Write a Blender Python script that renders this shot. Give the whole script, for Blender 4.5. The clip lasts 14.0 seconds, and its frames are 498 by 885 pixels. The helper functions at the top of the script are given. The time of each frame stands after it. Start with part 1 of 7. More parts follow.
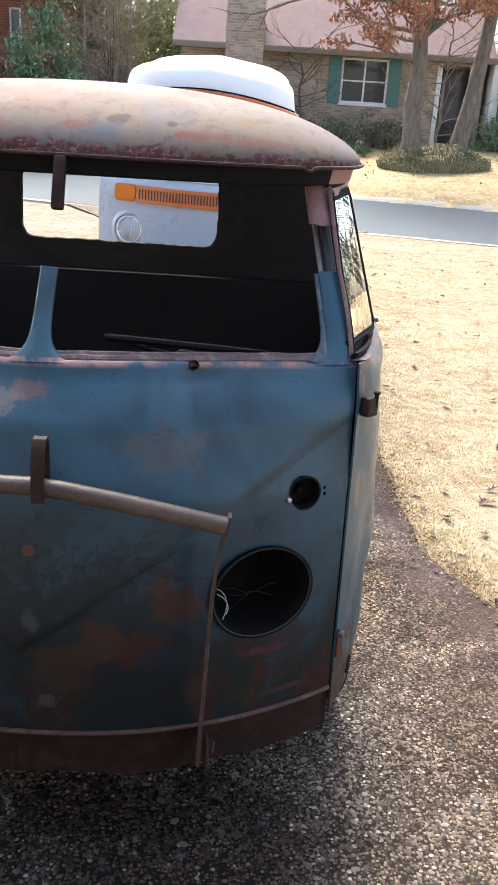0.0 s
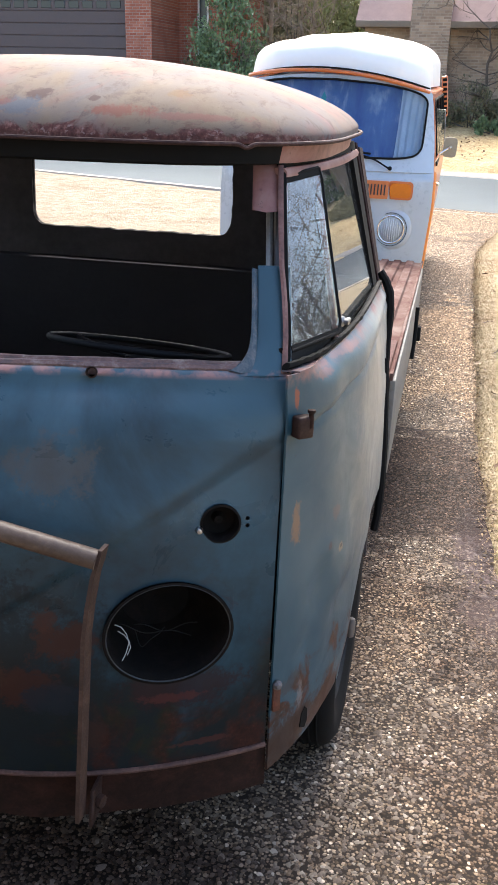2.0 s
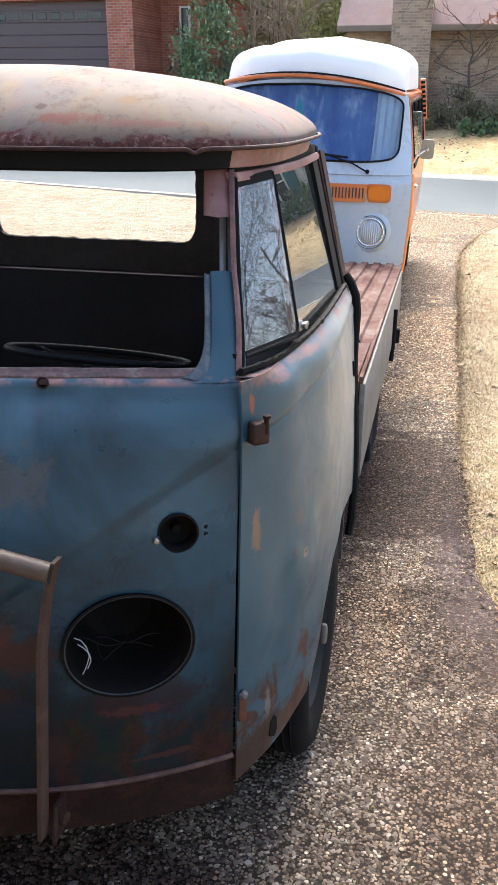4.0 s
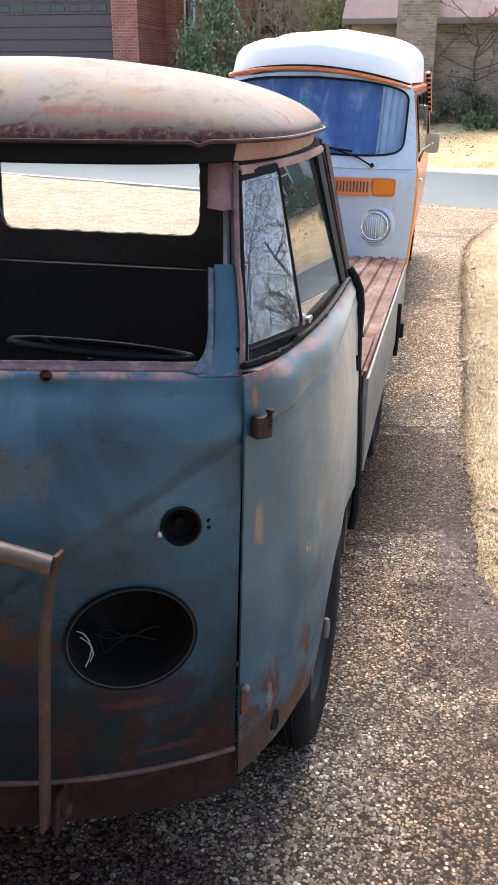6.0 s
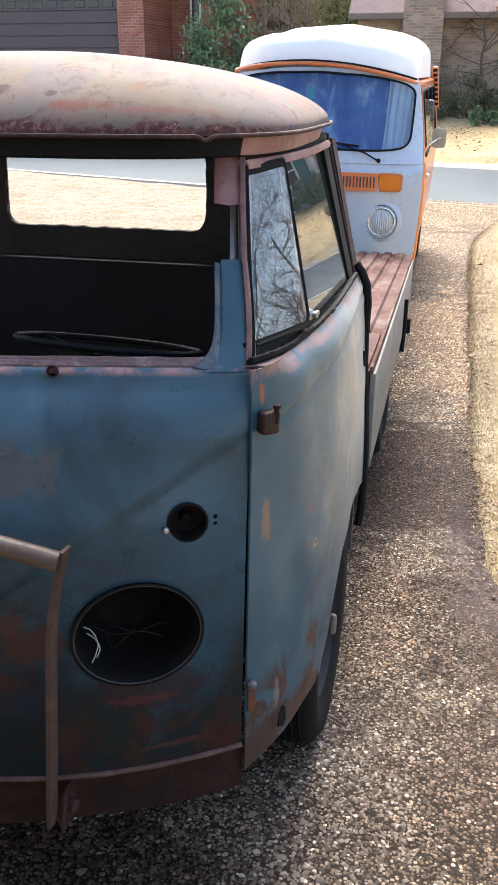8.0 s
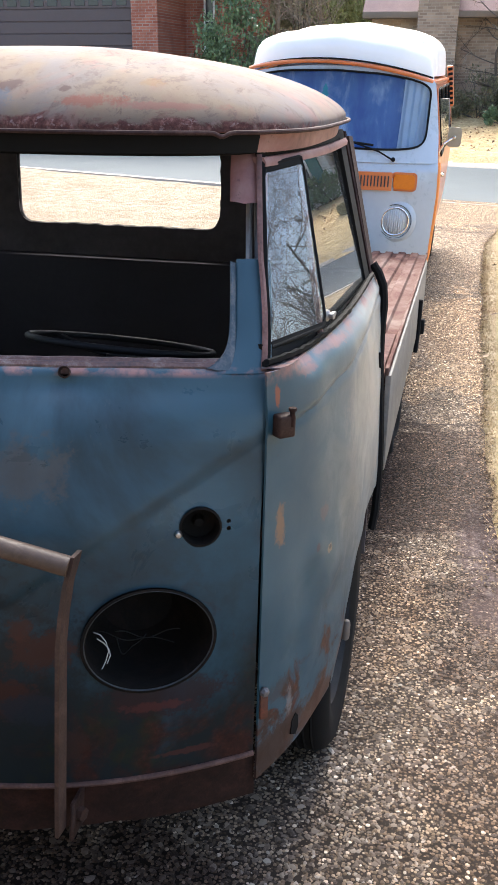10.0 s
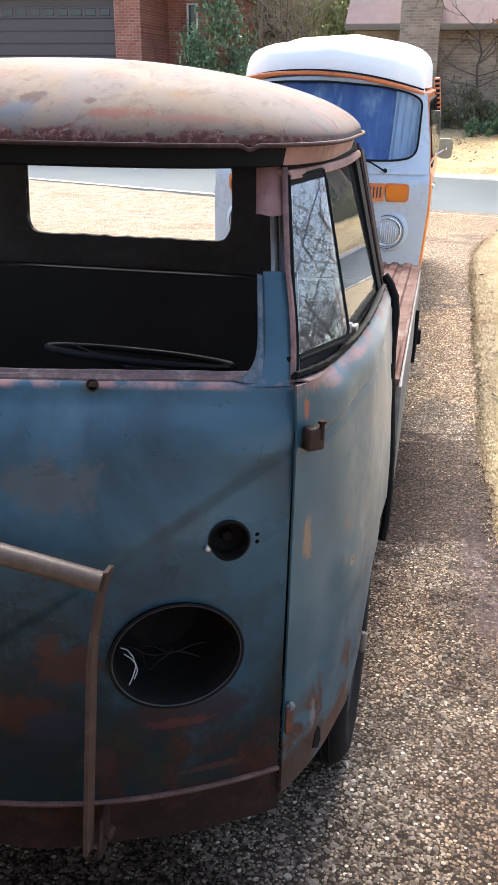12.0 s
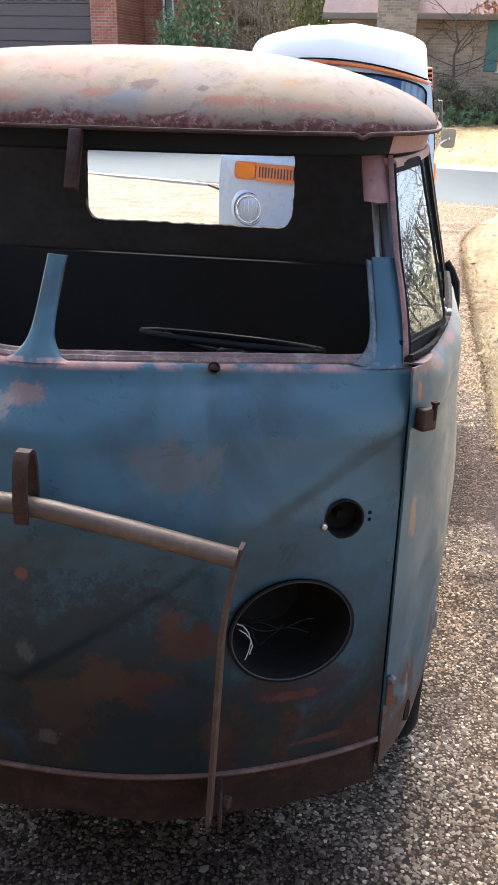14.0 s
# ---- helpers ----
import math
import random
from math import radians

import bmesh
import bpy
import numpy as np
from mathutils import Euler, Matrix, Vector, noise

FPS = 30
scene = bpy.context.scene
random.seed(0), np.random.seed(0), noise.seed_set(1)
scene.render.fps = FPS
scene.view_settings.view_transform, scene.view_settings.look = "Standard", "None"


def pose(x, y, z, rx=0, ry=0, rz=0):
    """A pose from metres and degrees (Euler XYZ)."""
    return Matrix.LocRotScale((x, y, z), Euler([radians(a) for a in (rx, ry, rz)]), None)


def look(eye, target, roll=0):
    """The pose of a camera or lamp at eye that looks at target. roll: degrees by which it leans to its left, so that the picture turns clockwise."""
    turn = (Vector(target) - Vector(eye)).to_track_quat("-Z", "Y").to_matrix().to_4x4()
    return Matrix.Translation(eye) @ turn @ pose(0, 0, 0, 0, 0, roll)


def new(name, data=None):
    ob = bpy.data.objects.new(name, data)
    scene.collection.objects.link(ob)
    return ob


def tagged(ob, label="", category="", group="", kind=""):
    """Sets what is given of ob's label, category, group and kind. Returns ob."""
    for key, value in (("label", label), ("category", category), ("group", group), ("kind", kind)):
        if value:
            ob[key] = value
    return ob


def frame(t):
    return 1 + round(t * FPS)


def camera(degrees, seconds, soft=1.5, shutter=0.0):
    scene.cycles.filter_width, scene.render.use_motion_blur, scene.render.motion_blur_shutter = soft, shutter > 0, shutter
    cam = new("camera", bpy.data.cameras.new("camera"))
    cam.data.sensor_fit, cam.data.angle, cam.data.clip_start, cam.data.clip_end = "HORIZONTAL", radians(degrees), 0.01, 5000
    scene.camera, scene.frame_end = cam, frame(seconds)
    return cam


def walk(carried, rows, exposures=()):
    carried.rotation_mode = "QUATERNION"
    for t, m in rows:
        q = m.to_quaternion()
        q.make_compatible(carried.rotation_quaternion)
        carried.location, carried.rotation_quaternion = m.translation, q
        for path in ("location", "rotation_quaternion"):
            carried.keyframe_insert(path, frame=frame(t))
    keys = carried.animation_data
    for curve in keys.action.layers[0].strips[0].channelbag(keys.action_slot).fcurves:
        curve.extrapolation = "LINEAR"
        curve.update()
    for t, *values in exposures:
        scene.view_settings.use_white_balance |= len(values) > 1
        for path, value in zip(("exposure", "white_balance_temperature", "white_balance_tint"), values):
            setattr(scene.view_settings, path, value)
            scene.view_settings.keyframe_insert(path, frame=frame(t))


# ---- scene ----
# the camera and its walk
cam = camera(32.1, 14.0, soft=1.6)
PATH = [
    (0, (0.459, -1.625, 1.715), (0.453, 0.234, 0.979), 3.5),
    (0.5, (0.607, -1.526, 1.707), (0.556, 0.34, 0.988), 2.6),
    (1, (0.725, -1.392, 1.704), (0.639, 0.449, 0.929), 3.8),
    (1.5, (0.863, -1.322, 1.7), (0.537, 0.497, 0.933), 2.5),
    (2, (0.964, -1.29, 1.701), (0.546, 0.504, 0.92), 1.4),
    (2.5, (1.014, -1.28, 1.702), (0.619, 0.52, 0.925), 0.9),
    (3, (1.029, -1.27, 1.7), (0.623, 0.533, 0.935), -0.0),
    (5.5, (1.033, -1.252, 1.694), (0.62, 0.544, 0.917), 0.2),
    (6, (1.032, -1.255, 1.695), (0.618, 0.54, 0.915), 0.2),
    (6.5, (1.033, -1.258, 1.694), (0.616, 0.537, 0.916), 0.1),
    (7, (1.033, -1.26, 1.695), (0.609, 0.533, 0.916), 0.0),
    (9.5, (1.018, -1.226, 1.686), (0.583, 0.555, 0.887), 0.2),
    (10, (1.013, -1.22, 1.686), (0.564, 0.562, 0.896), 0.2),
    (10.5, (1.005, -1.214, 1.689), (0.556, 0.568, 0.901), 0.0),
    (11, (0.995, -1.213, 1.694), (0.547, 0.571, 0.908), -0.1),
    (11.5, (0.978, -1.217, 1.689), (0.527, 0.571, 0.913), -0.2),
    (12, (0.927, -1.232, 1.69), (0.517, 0.568, 0.919), 0.5),
    (12.5, (0.851, -1.26, 1.693), (0.501, 0.545, 0.907), 0.8),
    (13, (0.765, -1.299, 1.692), (0.46, 0.515, 0.907), 0.7),
    (13.5, (0.707, -1.328, 1.695), (0.39, 0.487, 0.917), 0.7),
    (14, (0.671, -1.335, 1.689), (0.332, 0.47, 0.897), 1.1),
]
EXPOSURES = [(0.0, 2.22), (0.5, 2.03), (1.0, 1.94), (1.5, 2.09), (2.0, 2.20), (12.5, 2.22), (13.5, 2.23), (14.0, 2.38)]
walk(cam, [(t, look(eye, target, roll)) for t, eye, target, roll in PATH], EXPOSURES)

# ---- light ----
world = bpy.data.worlds.new("sky")
scene.world = world
world.use_nodes = True
wn = world.node_tree
wn.nodes.clear()
w_out = wn.nodes.new("ShaderNodeOutputWorld")
w_bg = wn.nodes.new("ShaderNodeBackground")
w_sky = wn.nodes.new("ShaderNodeTexSky")
w_sky.sky_type = "NISHITA"
w_sky.sun_disc = False
SUN_EL, SUN_AZ = radians(47), radians(-12)
w_sky.sun_elevation = SUN_EL
w_sky.sun_rotation = SUN_AZ
w_sky.air_density, w_sky.dust_density, w_sky.ozone_density = 1.0, 3.0, 1.0
w_bg.inputs["Strength"].default_value = 0.13
wn.links.new(w_sky.outputs["Color"], w_bg.inputs["Color"])
wn.links.new(w_bg.outputs["Background"], w_out.inputs["Surface"])
sun_data = bpy.data.lights.new("sun", "SUN")
sun_data.energy, sun_data.angle, sun_data.color = 3.0, radians(32), (1.0, 0.95, 0.87)
sun = new("sun", sun_data)
sun_dir = Vector((math.sin(SUN_AZ) * math.cos(SUN_EL), math.cos(SUN_AZ) * math.cos(SUN_EL), math.sin(SUN_EL)))
sun.matrix_world = look(sun_dir * 60, (0, 0, 0))

# ---- materials ----
class Nodes:
    """A small helper to write node materials."""

    def __init__(self, name):
        self.mat = bpy.data.materials.new(name)
        self.mat.use_nodes = True
        self.tree = self.mat.node_tree
        self.bsdf = self.tree.nodes["Principled BSDF"]
        self.coord = self.tree.nodes.new("ShaderNodeTexCoord").outputs["Object"]

    def put(self, kind, **values):
        n = self.tree.nodes.new(kind)
        for k, v in values.items():
            n.inputs[k].default_value = v
        return n

    def link(self, a, b):
        self.tree.links.new(a, b)

    def noise(self, scale, detail=6.0, rough=0.6, coord=None, stretch=None, distortion=0.0):
        n = self.put("ShaderNodeTexNoise", Scale=scale, Detail=detail, Roughness=rough, Distortion=distortion)
        src = coord or self.coord
        if stretch:
            m = self.put("ShaderNodeMapping", Scale=stretch)
            self.link(src, m.inputs["Vector"])
            src = m.outputs["Vector"]
        self.link(src, n.inputs["Vector"])
        return n.outputs["Fac"]

    def cells(self, scale, feature="F1", coord=None, rnd=1.0):
        n = self.put("ShaderNodeTexVoronoi", Scale=scale, Randomness=rnd)
        n.feature = feature
        self.link(coord or self.coord, n.inputs["Vector"])
        return n

    def ramp(self, fac, stops):
        r = self.put("ShaderNodeValToRGB")
        e = r.color_ramp.elements
        while len(e) < len(stops):
            e.new(0.5)
        for el, (p, c) in zip(e, stops):
            el.position = p
            el.color = (*c, 1) if len(c) == 3 else c
        self.link(fac, r.inputs["Fac"])
        return r.outputs["Color"]

    def grey(self, fac, lo, hi, a=0.0, b=1.0):
        m = self.put("ShaderNodeMapRange")
        for k, v in (("From Min", lo), ("From Max", hi), ("To Min", a), ("To Max", b)):
            m.inputs[k].default_value = v
        self.link(fac, m.inputs["Value"])
        return m.outputs["Result"]

    def mix(self, fac, a, b, mode="MIX"):
        m = self.tree.nodes.new("ShaderNodeMix")
        m.data_type, m.blend_type = "RGBA", mode
        for sock, v in ((m.inputs[0], fac), (m.inputs[6], a), (m.inputs[7], b)):
            if isinstance(v, (int, float)):
                sock.default_value = v
            elif isinstance(v, tuple):
                sock.default_value = (*v, 1)
            else:
                self.link(v, sock)
        return m.outputs[2]

    def math(self, op, a, b=0.0):
        m = self.tree.nodes.new("ShaderNodeMath")
        m.operation = op
        for sock, v in zip(m.inputs, (a, b)):
            if isinstance(v, (int, float)):
                sock.default_value = v
            else:
                self.link(v, sock)
        return m.outputs[0]

    def axis(self, which, coord=None):
        s = self.put("ShaderNodeSeparateXYZ")
        self.link(coord or self.coord, s.inputs[0])
        return s.outputs[which]

    def spot(self, a, b, at, size, ragged=1.1, scale=26.0):
        """A ragged patch round a place on two axes, 1 inside and 0 outside."""
        u = self.math("DIVIDE", self.math("SUBTRACT", self.axis(a), at[0]), size[0])
        v = self.math("DIVIDE", self.math("SUBTRACT", self.axis(b), at[1]), size[1])
        d = self.math("SQRT", self.math("ADD", self.math("MULTIPLY", u, u), self.math("MULTIPLY", v, v)))
        d = self.math("ADD", d, self.math("MULTIPLY", self.math("SUBTRACT", self.noise(scale, 6, 0.65), 0.5), ragged * 2.2))
        d = self.math("ADD", d, self.math("MULTIPLY", self.math("SUBTRACT", self.noise(scale * 5, 5, 0.7), 0.5), ragged * 1.3))
        return self.grey(d, 0.66, 1.06, 1.0, 0.0)

    def spots(self, color, a, b, rows):
        """Lays ragged patches of colour over a surface: (place, size, colour, strength)."""
        for at, size, c, k in rows:
            color = self.mix(self.math("MULTIPLY", self.spot(a, b, at, size), k), color, c)
        return color

    def world_coord(self):
        return self.put("ShaderNodeNewGeometry").outputs["Position"]

    def island(self):
        return self.put("ShaderNodeNewGeometry").outputs["Random Per Island"]

    def piece(self):
        return self.put("ShaderNodeObjectInfo").outputs["Random"]

    def bump(self, height, strength=0.3, dist=0.01):
        b = self.put("ShaderNodeBump", Strength=strength, Distance=dist)
        self.link(height, b.inputs["Height"])
        self.link(b.outputs["Normal"], self.bsdf.inputs["Normal"])

    def set(self, **values):
        names = {"color": "Base Color", "rough": "Roughness", "metal": "Metallic", "coat": "Coat Weight", "ior": "IOR",
                 "trans": "Transmission Weight", "spec": "Specular IOR Level", "alpha": "Alpha"}
        for k, v in values.items():
            sock = self.bsdf.inputs[names[k]]
            if isinstance(v, (int, float)):
                sock.default_value = v
            elif isinstance(v, tuple):
                sock.default_value = (*v, 1)
            else:
                self.link(v, sock)
        return self.mat


def plain(name, color, rough=0.5, metal=0.0, vary=0.15, scale=8.0, bump=0.0, coat=0.0):
    """A surface with a mild mottling at two scales."""
    n = Nodes(name)
    f = n.math("ADD", n.math("MULTIPLY", n.noise(scale), 0.6), n.math("MULTIPLY", n.noise(scale * 9), 0.4))
    lo, hi = tuple(c * (1 - vary) for c in color), tuple(min(1, c * (1 + vary)) for c in color)
    if bump:
        n.bump(f, bump, 0.004)
    return n.set(color=n.ramp(f, [(0.3, lo), (0.7, hi)]), rough=n.grey(f, 0.3, 0.7, max(0.02, rough - 0.08), min(1, rough + 0.08)), metal=metal, coat=coat)


RUST_DARK, RUST, RUST_RED, PRIMER = (0.028, 0.013, 0.009), (0.10, 0.035, 0.018), (0.22, 0.055, 0.03), (0.34, 0.15, 0.12)


NOSE_STAINS_AND_SHADE = [
    # first patch: paints the shade below the crease into the colour
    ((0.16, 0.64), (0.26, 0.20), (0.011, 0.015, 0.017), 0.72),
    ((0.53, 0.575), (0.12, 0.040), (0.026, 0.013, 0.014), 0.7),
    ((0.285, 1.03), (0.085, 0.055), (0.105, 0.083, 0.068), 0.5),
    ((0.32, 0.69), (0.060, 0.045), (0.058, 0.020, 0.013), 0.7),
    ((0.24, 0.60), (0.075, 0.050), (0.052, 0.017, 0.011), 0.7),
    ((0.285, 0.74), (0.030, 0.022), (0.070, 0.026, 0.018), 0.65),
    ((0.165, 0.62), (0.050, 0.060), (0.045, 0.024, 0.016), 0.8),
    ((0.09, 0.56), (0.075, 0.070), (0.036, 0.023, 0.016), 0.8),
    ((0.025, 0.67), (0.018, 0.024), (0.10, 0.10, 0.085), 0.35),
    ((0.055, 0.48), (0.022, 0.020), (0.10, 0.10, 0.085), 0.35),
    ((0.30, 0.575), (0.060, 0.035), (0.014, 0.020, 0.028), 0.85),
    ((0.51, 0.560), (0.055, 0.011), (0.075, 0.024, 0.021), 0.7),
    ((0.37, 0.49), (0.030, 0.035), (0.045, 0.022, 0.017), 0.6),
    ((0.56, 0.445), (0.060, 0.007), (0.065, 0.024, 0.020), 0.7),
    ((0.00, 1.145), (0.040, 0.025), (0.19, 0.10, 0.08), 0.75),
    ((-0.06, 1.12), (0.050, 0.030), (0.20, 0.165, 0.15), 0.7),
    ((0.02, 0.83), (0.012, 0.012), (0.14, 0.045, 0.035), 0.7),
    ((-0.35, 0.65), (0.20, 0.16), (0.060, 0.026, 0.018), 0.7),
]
DOOR_STAINS_AND_SHEEN = [
    ((0.142, 0.894), (0.015, 0.042), (0.22, 0.125, 0.072), 0.85),
    ((0.125, 1.160), (0.006, 0.024), (0.26, 0.075, 0.04), 0.9),
    ((0.31, 0.865), (0.022, 0.018), (0.10, 0.075, 0.08), 0.7),
    ((0.335, 0.772), (0.013, 0.009), (0.26, 0.20, 0.13), 0.9),
    ((0.338, 0.774), (0.007, 0.004), (0.03, 0.02, 0.02), 0.9),
    ((0.27, 0.80), (0.007, 0.009), (0.06, 0.04, 0.045), 0.8),
    # pale patch: bleached paint plus the shoulder's sheen put into the colour
    ((0.70, 1.02), (0.22, 0.11), (0.28, 0.25, 0.21), 0.25),
    ((0.16, 0.52), (0.04, 0.03), (0.035, 0.028, 0.028), 0.6),
    ((0.20, 0.46), (0.014, 0.05), (0.22, 0.20, 0.19), 0.5),
    ((0.16, 0.38), (0.12, 0.07), (0.030, 0.015, 0.012), 0.95),
    ((0.36, 0.365), (0.16, 0.032), (0.060, 0.026, 0.018), 0.9),
    ((0.55, 0.42), (0.06, 0.05), (0.070, 0.028, 0.020), 0.85),
    ((0.40, 1.205), (0.10, 0.010), (0.26, 0.13, 0.11), 0.6),
    ((0.24, 1.185), (0.05, 0.010), (0.22, 0.10, 0.085), 0.6),
]


def old_blue_paint(name="old_blue_paint"):
    """Faded dove-blue paint over primer, rusting from below, in the body's own coordinates."""
    n = Nodes(name)
    z = n.axis("Z")
    big, mid, fine = n.noise(2.3, 4, 0.55), n.noise(7.0, 8, 0.65, distortion=0.6), n.noise(60, 6, 0.7)
    blue = n.ramp(big, [(0.25, (0.020, 0.058, 0.082)), (0.5, (0.032, 0.083, 0.115)), (0.78, (0.056, 0.114, 0.150))])
    haze = n.noise(3.1, 3, 0.5, stretch=(1, 1, 1.6))
    blue = n.mix(n.grey(haze, 0.55, 0.72, 0, 0.16), blue, (0.10, 0.085, 0.075))
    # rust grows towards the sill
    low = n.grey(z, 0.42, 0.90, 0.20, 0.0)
    # the blue turns darker and more olive towards the bottom, unevenly
    dark_noise = n.noise(2.6, 6, 0.65, distortion=0.5)
    blue = n.mix(n.grey(n.math("ADD", dark_noise, n.grey(z, 0.42, 1.0, 0.38, 0.0)), 0.50, 0.76, 0.0, 0.92), blue, (0.0085, 0.0105, 0.0105))
    olive_low = n.math("MULTIPLY", n.grey(n.noise(11, 6, 0.7), 0.52, 0.66), n.grey(z, 0.45, 0.75, 0.7, 0.0))
    blue = n.mix(olive_low, blue, (0.022, 0.026, 0.010))
    scratch = n.math("MULTIPLY", n.grey(n.noise(40, 4, 0.6, stretch=(1, 1, 0.12)), 0.66, 0.72), n.grey(n.noise(3.3, 3), 0.5, 0.62, 0.0, 0.4))
    blue = n.mix(scratch, blue, (0.12, 0.13, 0.13))
    f = n.math("ADD", mid, low)
    rust = n.ramp(fine, [(0.3, (0.018, 0.008, 0.007)), (0.55, (0.040, 0.014, 0.010)), (0.75, (0.085, 0.026, 0.018))])
    c = n.mix(n.grey(f, 0.66, 0.80, 0.0, 0.9), blue, rust)
    c = n.spots(c, "X", "Z", NOSE_STAINS_AND_SHADE)
    # bare, pinkish primer along the sill of the windscreen
    sill = n.math("MULTIPLY", n.math("MULTIPLY", n.grey(z, 1.184, 1.192), n.grey(z, 1.206, 1.202)), n.grey(n.noise(15, 6, 0.65), 0.42, 0.58))
    c = n.mix(sill, c, (0.33, 0.17, 0.145))
    n.bump(n.math("ADD", n.math("MULTIPLY", fine, 0.3), mid), 0.06, 0.01)
    return n.set(color=c, rough=n.grey(f, 0.4, 0.9, 0.27, 0.60), spec=n.grey(n.math("ADD", z, n.math("MULTIPLY", dark_noise, 0.3)), 0.68, 1.10, 0.12, 0.42))


def door_paint():
    n = Nodes("faded_door_paint")
    y, z = n.axis("Y"), n.axis("Z")
    big, mid, fine = n.noise(3.0, 4, 0.55), n.noise(9.0, 8, 0.65, distortion=0.6), n.noise(70, 6, 0.7)
    blue = n.ramp(big, [(0.25, (0.017, 0.053, 0.076)), (0.5, (0.028, 0.076, 0.104)), (0.75, (0.050, 0.106, 0.136))])
    # sun-bleached shoulder, with the reflected lawn and sky painted in as paler colour
    top = n.math("MULTIPLY", n.grey(z, 0.50, 0.95), n.grey(y, 0.36, 0.80))
    blue = n.mix(n.math("MULTIPLY", top, 0.85), blue, (0.31, 0.315, 0.30))
    f = n.math("ADD", mid, n.grey(z, 0.40, 0.72, 0.30, 0.0))
    rust = n.ramp(fine, [(0.3, (0.020, 0.010, 0.008)), (0.55, (0.058, 0.022, 0.014)), (0.75, (0.13, 0.038, 0.024))])
    c = n.mix(n.grey(f, 0.72, 0.80), blue, rust)
    c = n.spots(c, "Y", "Z", DOOR_STAINS_AND_SHEEN)
    edge = n.math("MULTIPLY", n.grey(n.math("SUBTRACT", z, n.grey(y, 0.25, 1.0, 0.0, 0.055)), 1.178, 1.196), n.grey(n.noise(16, 6, 0.65), 0.44, 0.60, 0.0, 0.8))
    c = n.mix(edge, c, (0.28, 0.135, 0.11))
    n.bump(n.math("ADD", n.math("MULTIPLY", fine, 0.3), mid), 0.06, 0.01)
    return n.set(color=c, rough=n.grey(f, 0.4, 0.9, 0.30, 0.58), spec=0.32)


ROOF_STAINS = [
    ((0.12, 1.690), (0.035, 0.014), (0.075, 0.048, 0.047), 0.85),
    ((0.24, 1.684), (0.012, 0.006), (0.075, 0.048, 0.047), 0.85),
    ((0.09, 1.665), (0.06, 0.018), (0.085, 0.115, 0.15), 0.65),
    ((0.04, 1.672), (0.04, 0.012), (0.18, 0.075, 0.060), 0.6),
    ((0.30, 1.662), (0.07, 0.012), (0.19, 0.078, 0.060), 0.75),
    ((0.40, 1.700), (0.03, 0.010), (0.19, 0.125, 0.062), 0.5),
    ((0.45, 1.655), (0.10, 0.008), (0.20, 0.105, 0.09), 0.7),
    ((-0.2, 1.66), (0.12, 0.02), (0.18, 0.08, 0.065), 0.5),
]


def roof_paint():
    n = Nodes("weathered_roof_paint")
    z = n.axis("Z")
    big, mid, fine = n.noise(3.2, 5, 0.6, distortion=0.4), n.noise(10.0, 9, 0.7, distortion=0.8), n.noise(80, 6, 0.7)
    base = n.ramp(big, [(0.28, (0.120, 0.122, 0.132)), (0.42, (0.150, 0.132, 0.116)), (0.55, (0.178, 0.150, 0.112)), (0.68, (0.172, 0.112, 0.096))])
    # old blue and primer showing in soft clouds through the sun-bleached coat
    base = n.mix(n.grey(n.noise(4.6, 4, 0.55, distortion=0.3), 0.52, 0.66, 0.0, 0.6), base, (0.128, 0.136, 0.150))
    base = n.mix(n.grey(n.noise(6.5, 5, 0.6, distortion=0.7), 0.50, 0.64, 0.0, 0.7), base, (0.20, 0.118, 0.104))
    base = n.mix(n.grey(n.noise(23, 8, 0.72), 0.53, 0.62, 0.0, 0.5), base, (0.092, 0.070, 0.066))
    base = n.mix(n.grey(n.noise(13, 9, 0.75, distortion=1.2), 0.56, 0.63, 0.0, 0.55), base, (0.072, 0.050, 0.050))
    base = n.mix(n.grey(n.noise(120, 6, 0.75), 0.55, 0.66, 0.0, 0.22), base, (0.235, 0.20, 0.165))
    base = n.spots(base, "X", "Z", ROOF_STAINS)
    # the front brow, rusted through, with pale flakes of paint left standing
    brow = n.math("ADD", mid, n.grey(z, 1.615, 1.652, 0.32, 0.0))
    rust = n.ramp(fine, [(0.3, (0.050, 0.028, 0.027)), (0.52, (0.125, 0.060, 0.052)), (0.66, (0.26, 0.15, 0.13))])
    flake = n.grey(n.noise(48, 8, 0.75, stretch=(1, 1, 1.5)), 0.56, 0.60)
    rust = n.mix(n.math("MULTIPLY", flake, 0.75), rust, (0.30, 0.235, 0.22))
    c = n.mix(n.grey(brow, 0.64, 0.73), base, rust)
    streak = n.noise(5, 6, 0.6, stretch=(1, 1, 9))
    c = n.mix(n.grey(streak, 0.55, 0.75, 0, 0.2), c, (0.20, 0.165, 0.128))
    chips = n.math("GREATER_THAN", n.noise(19, 7, 0.65), 0.71)
    c = n.mix(chips, c, (0.06, 0.03, 0.03))
    c = n.mix(1.0, c, (0.98, 0.89, 0.89), "MULTIPLY")
    n.bump(n.math("ADD", n.math("MULTIPLY", fine, 0.4), mid), 0.10, 0.006)
    return n.set(color=c, rough=n.grey(mid, 0.3, 0.7, 0.66, 0.88), spec=0.07)


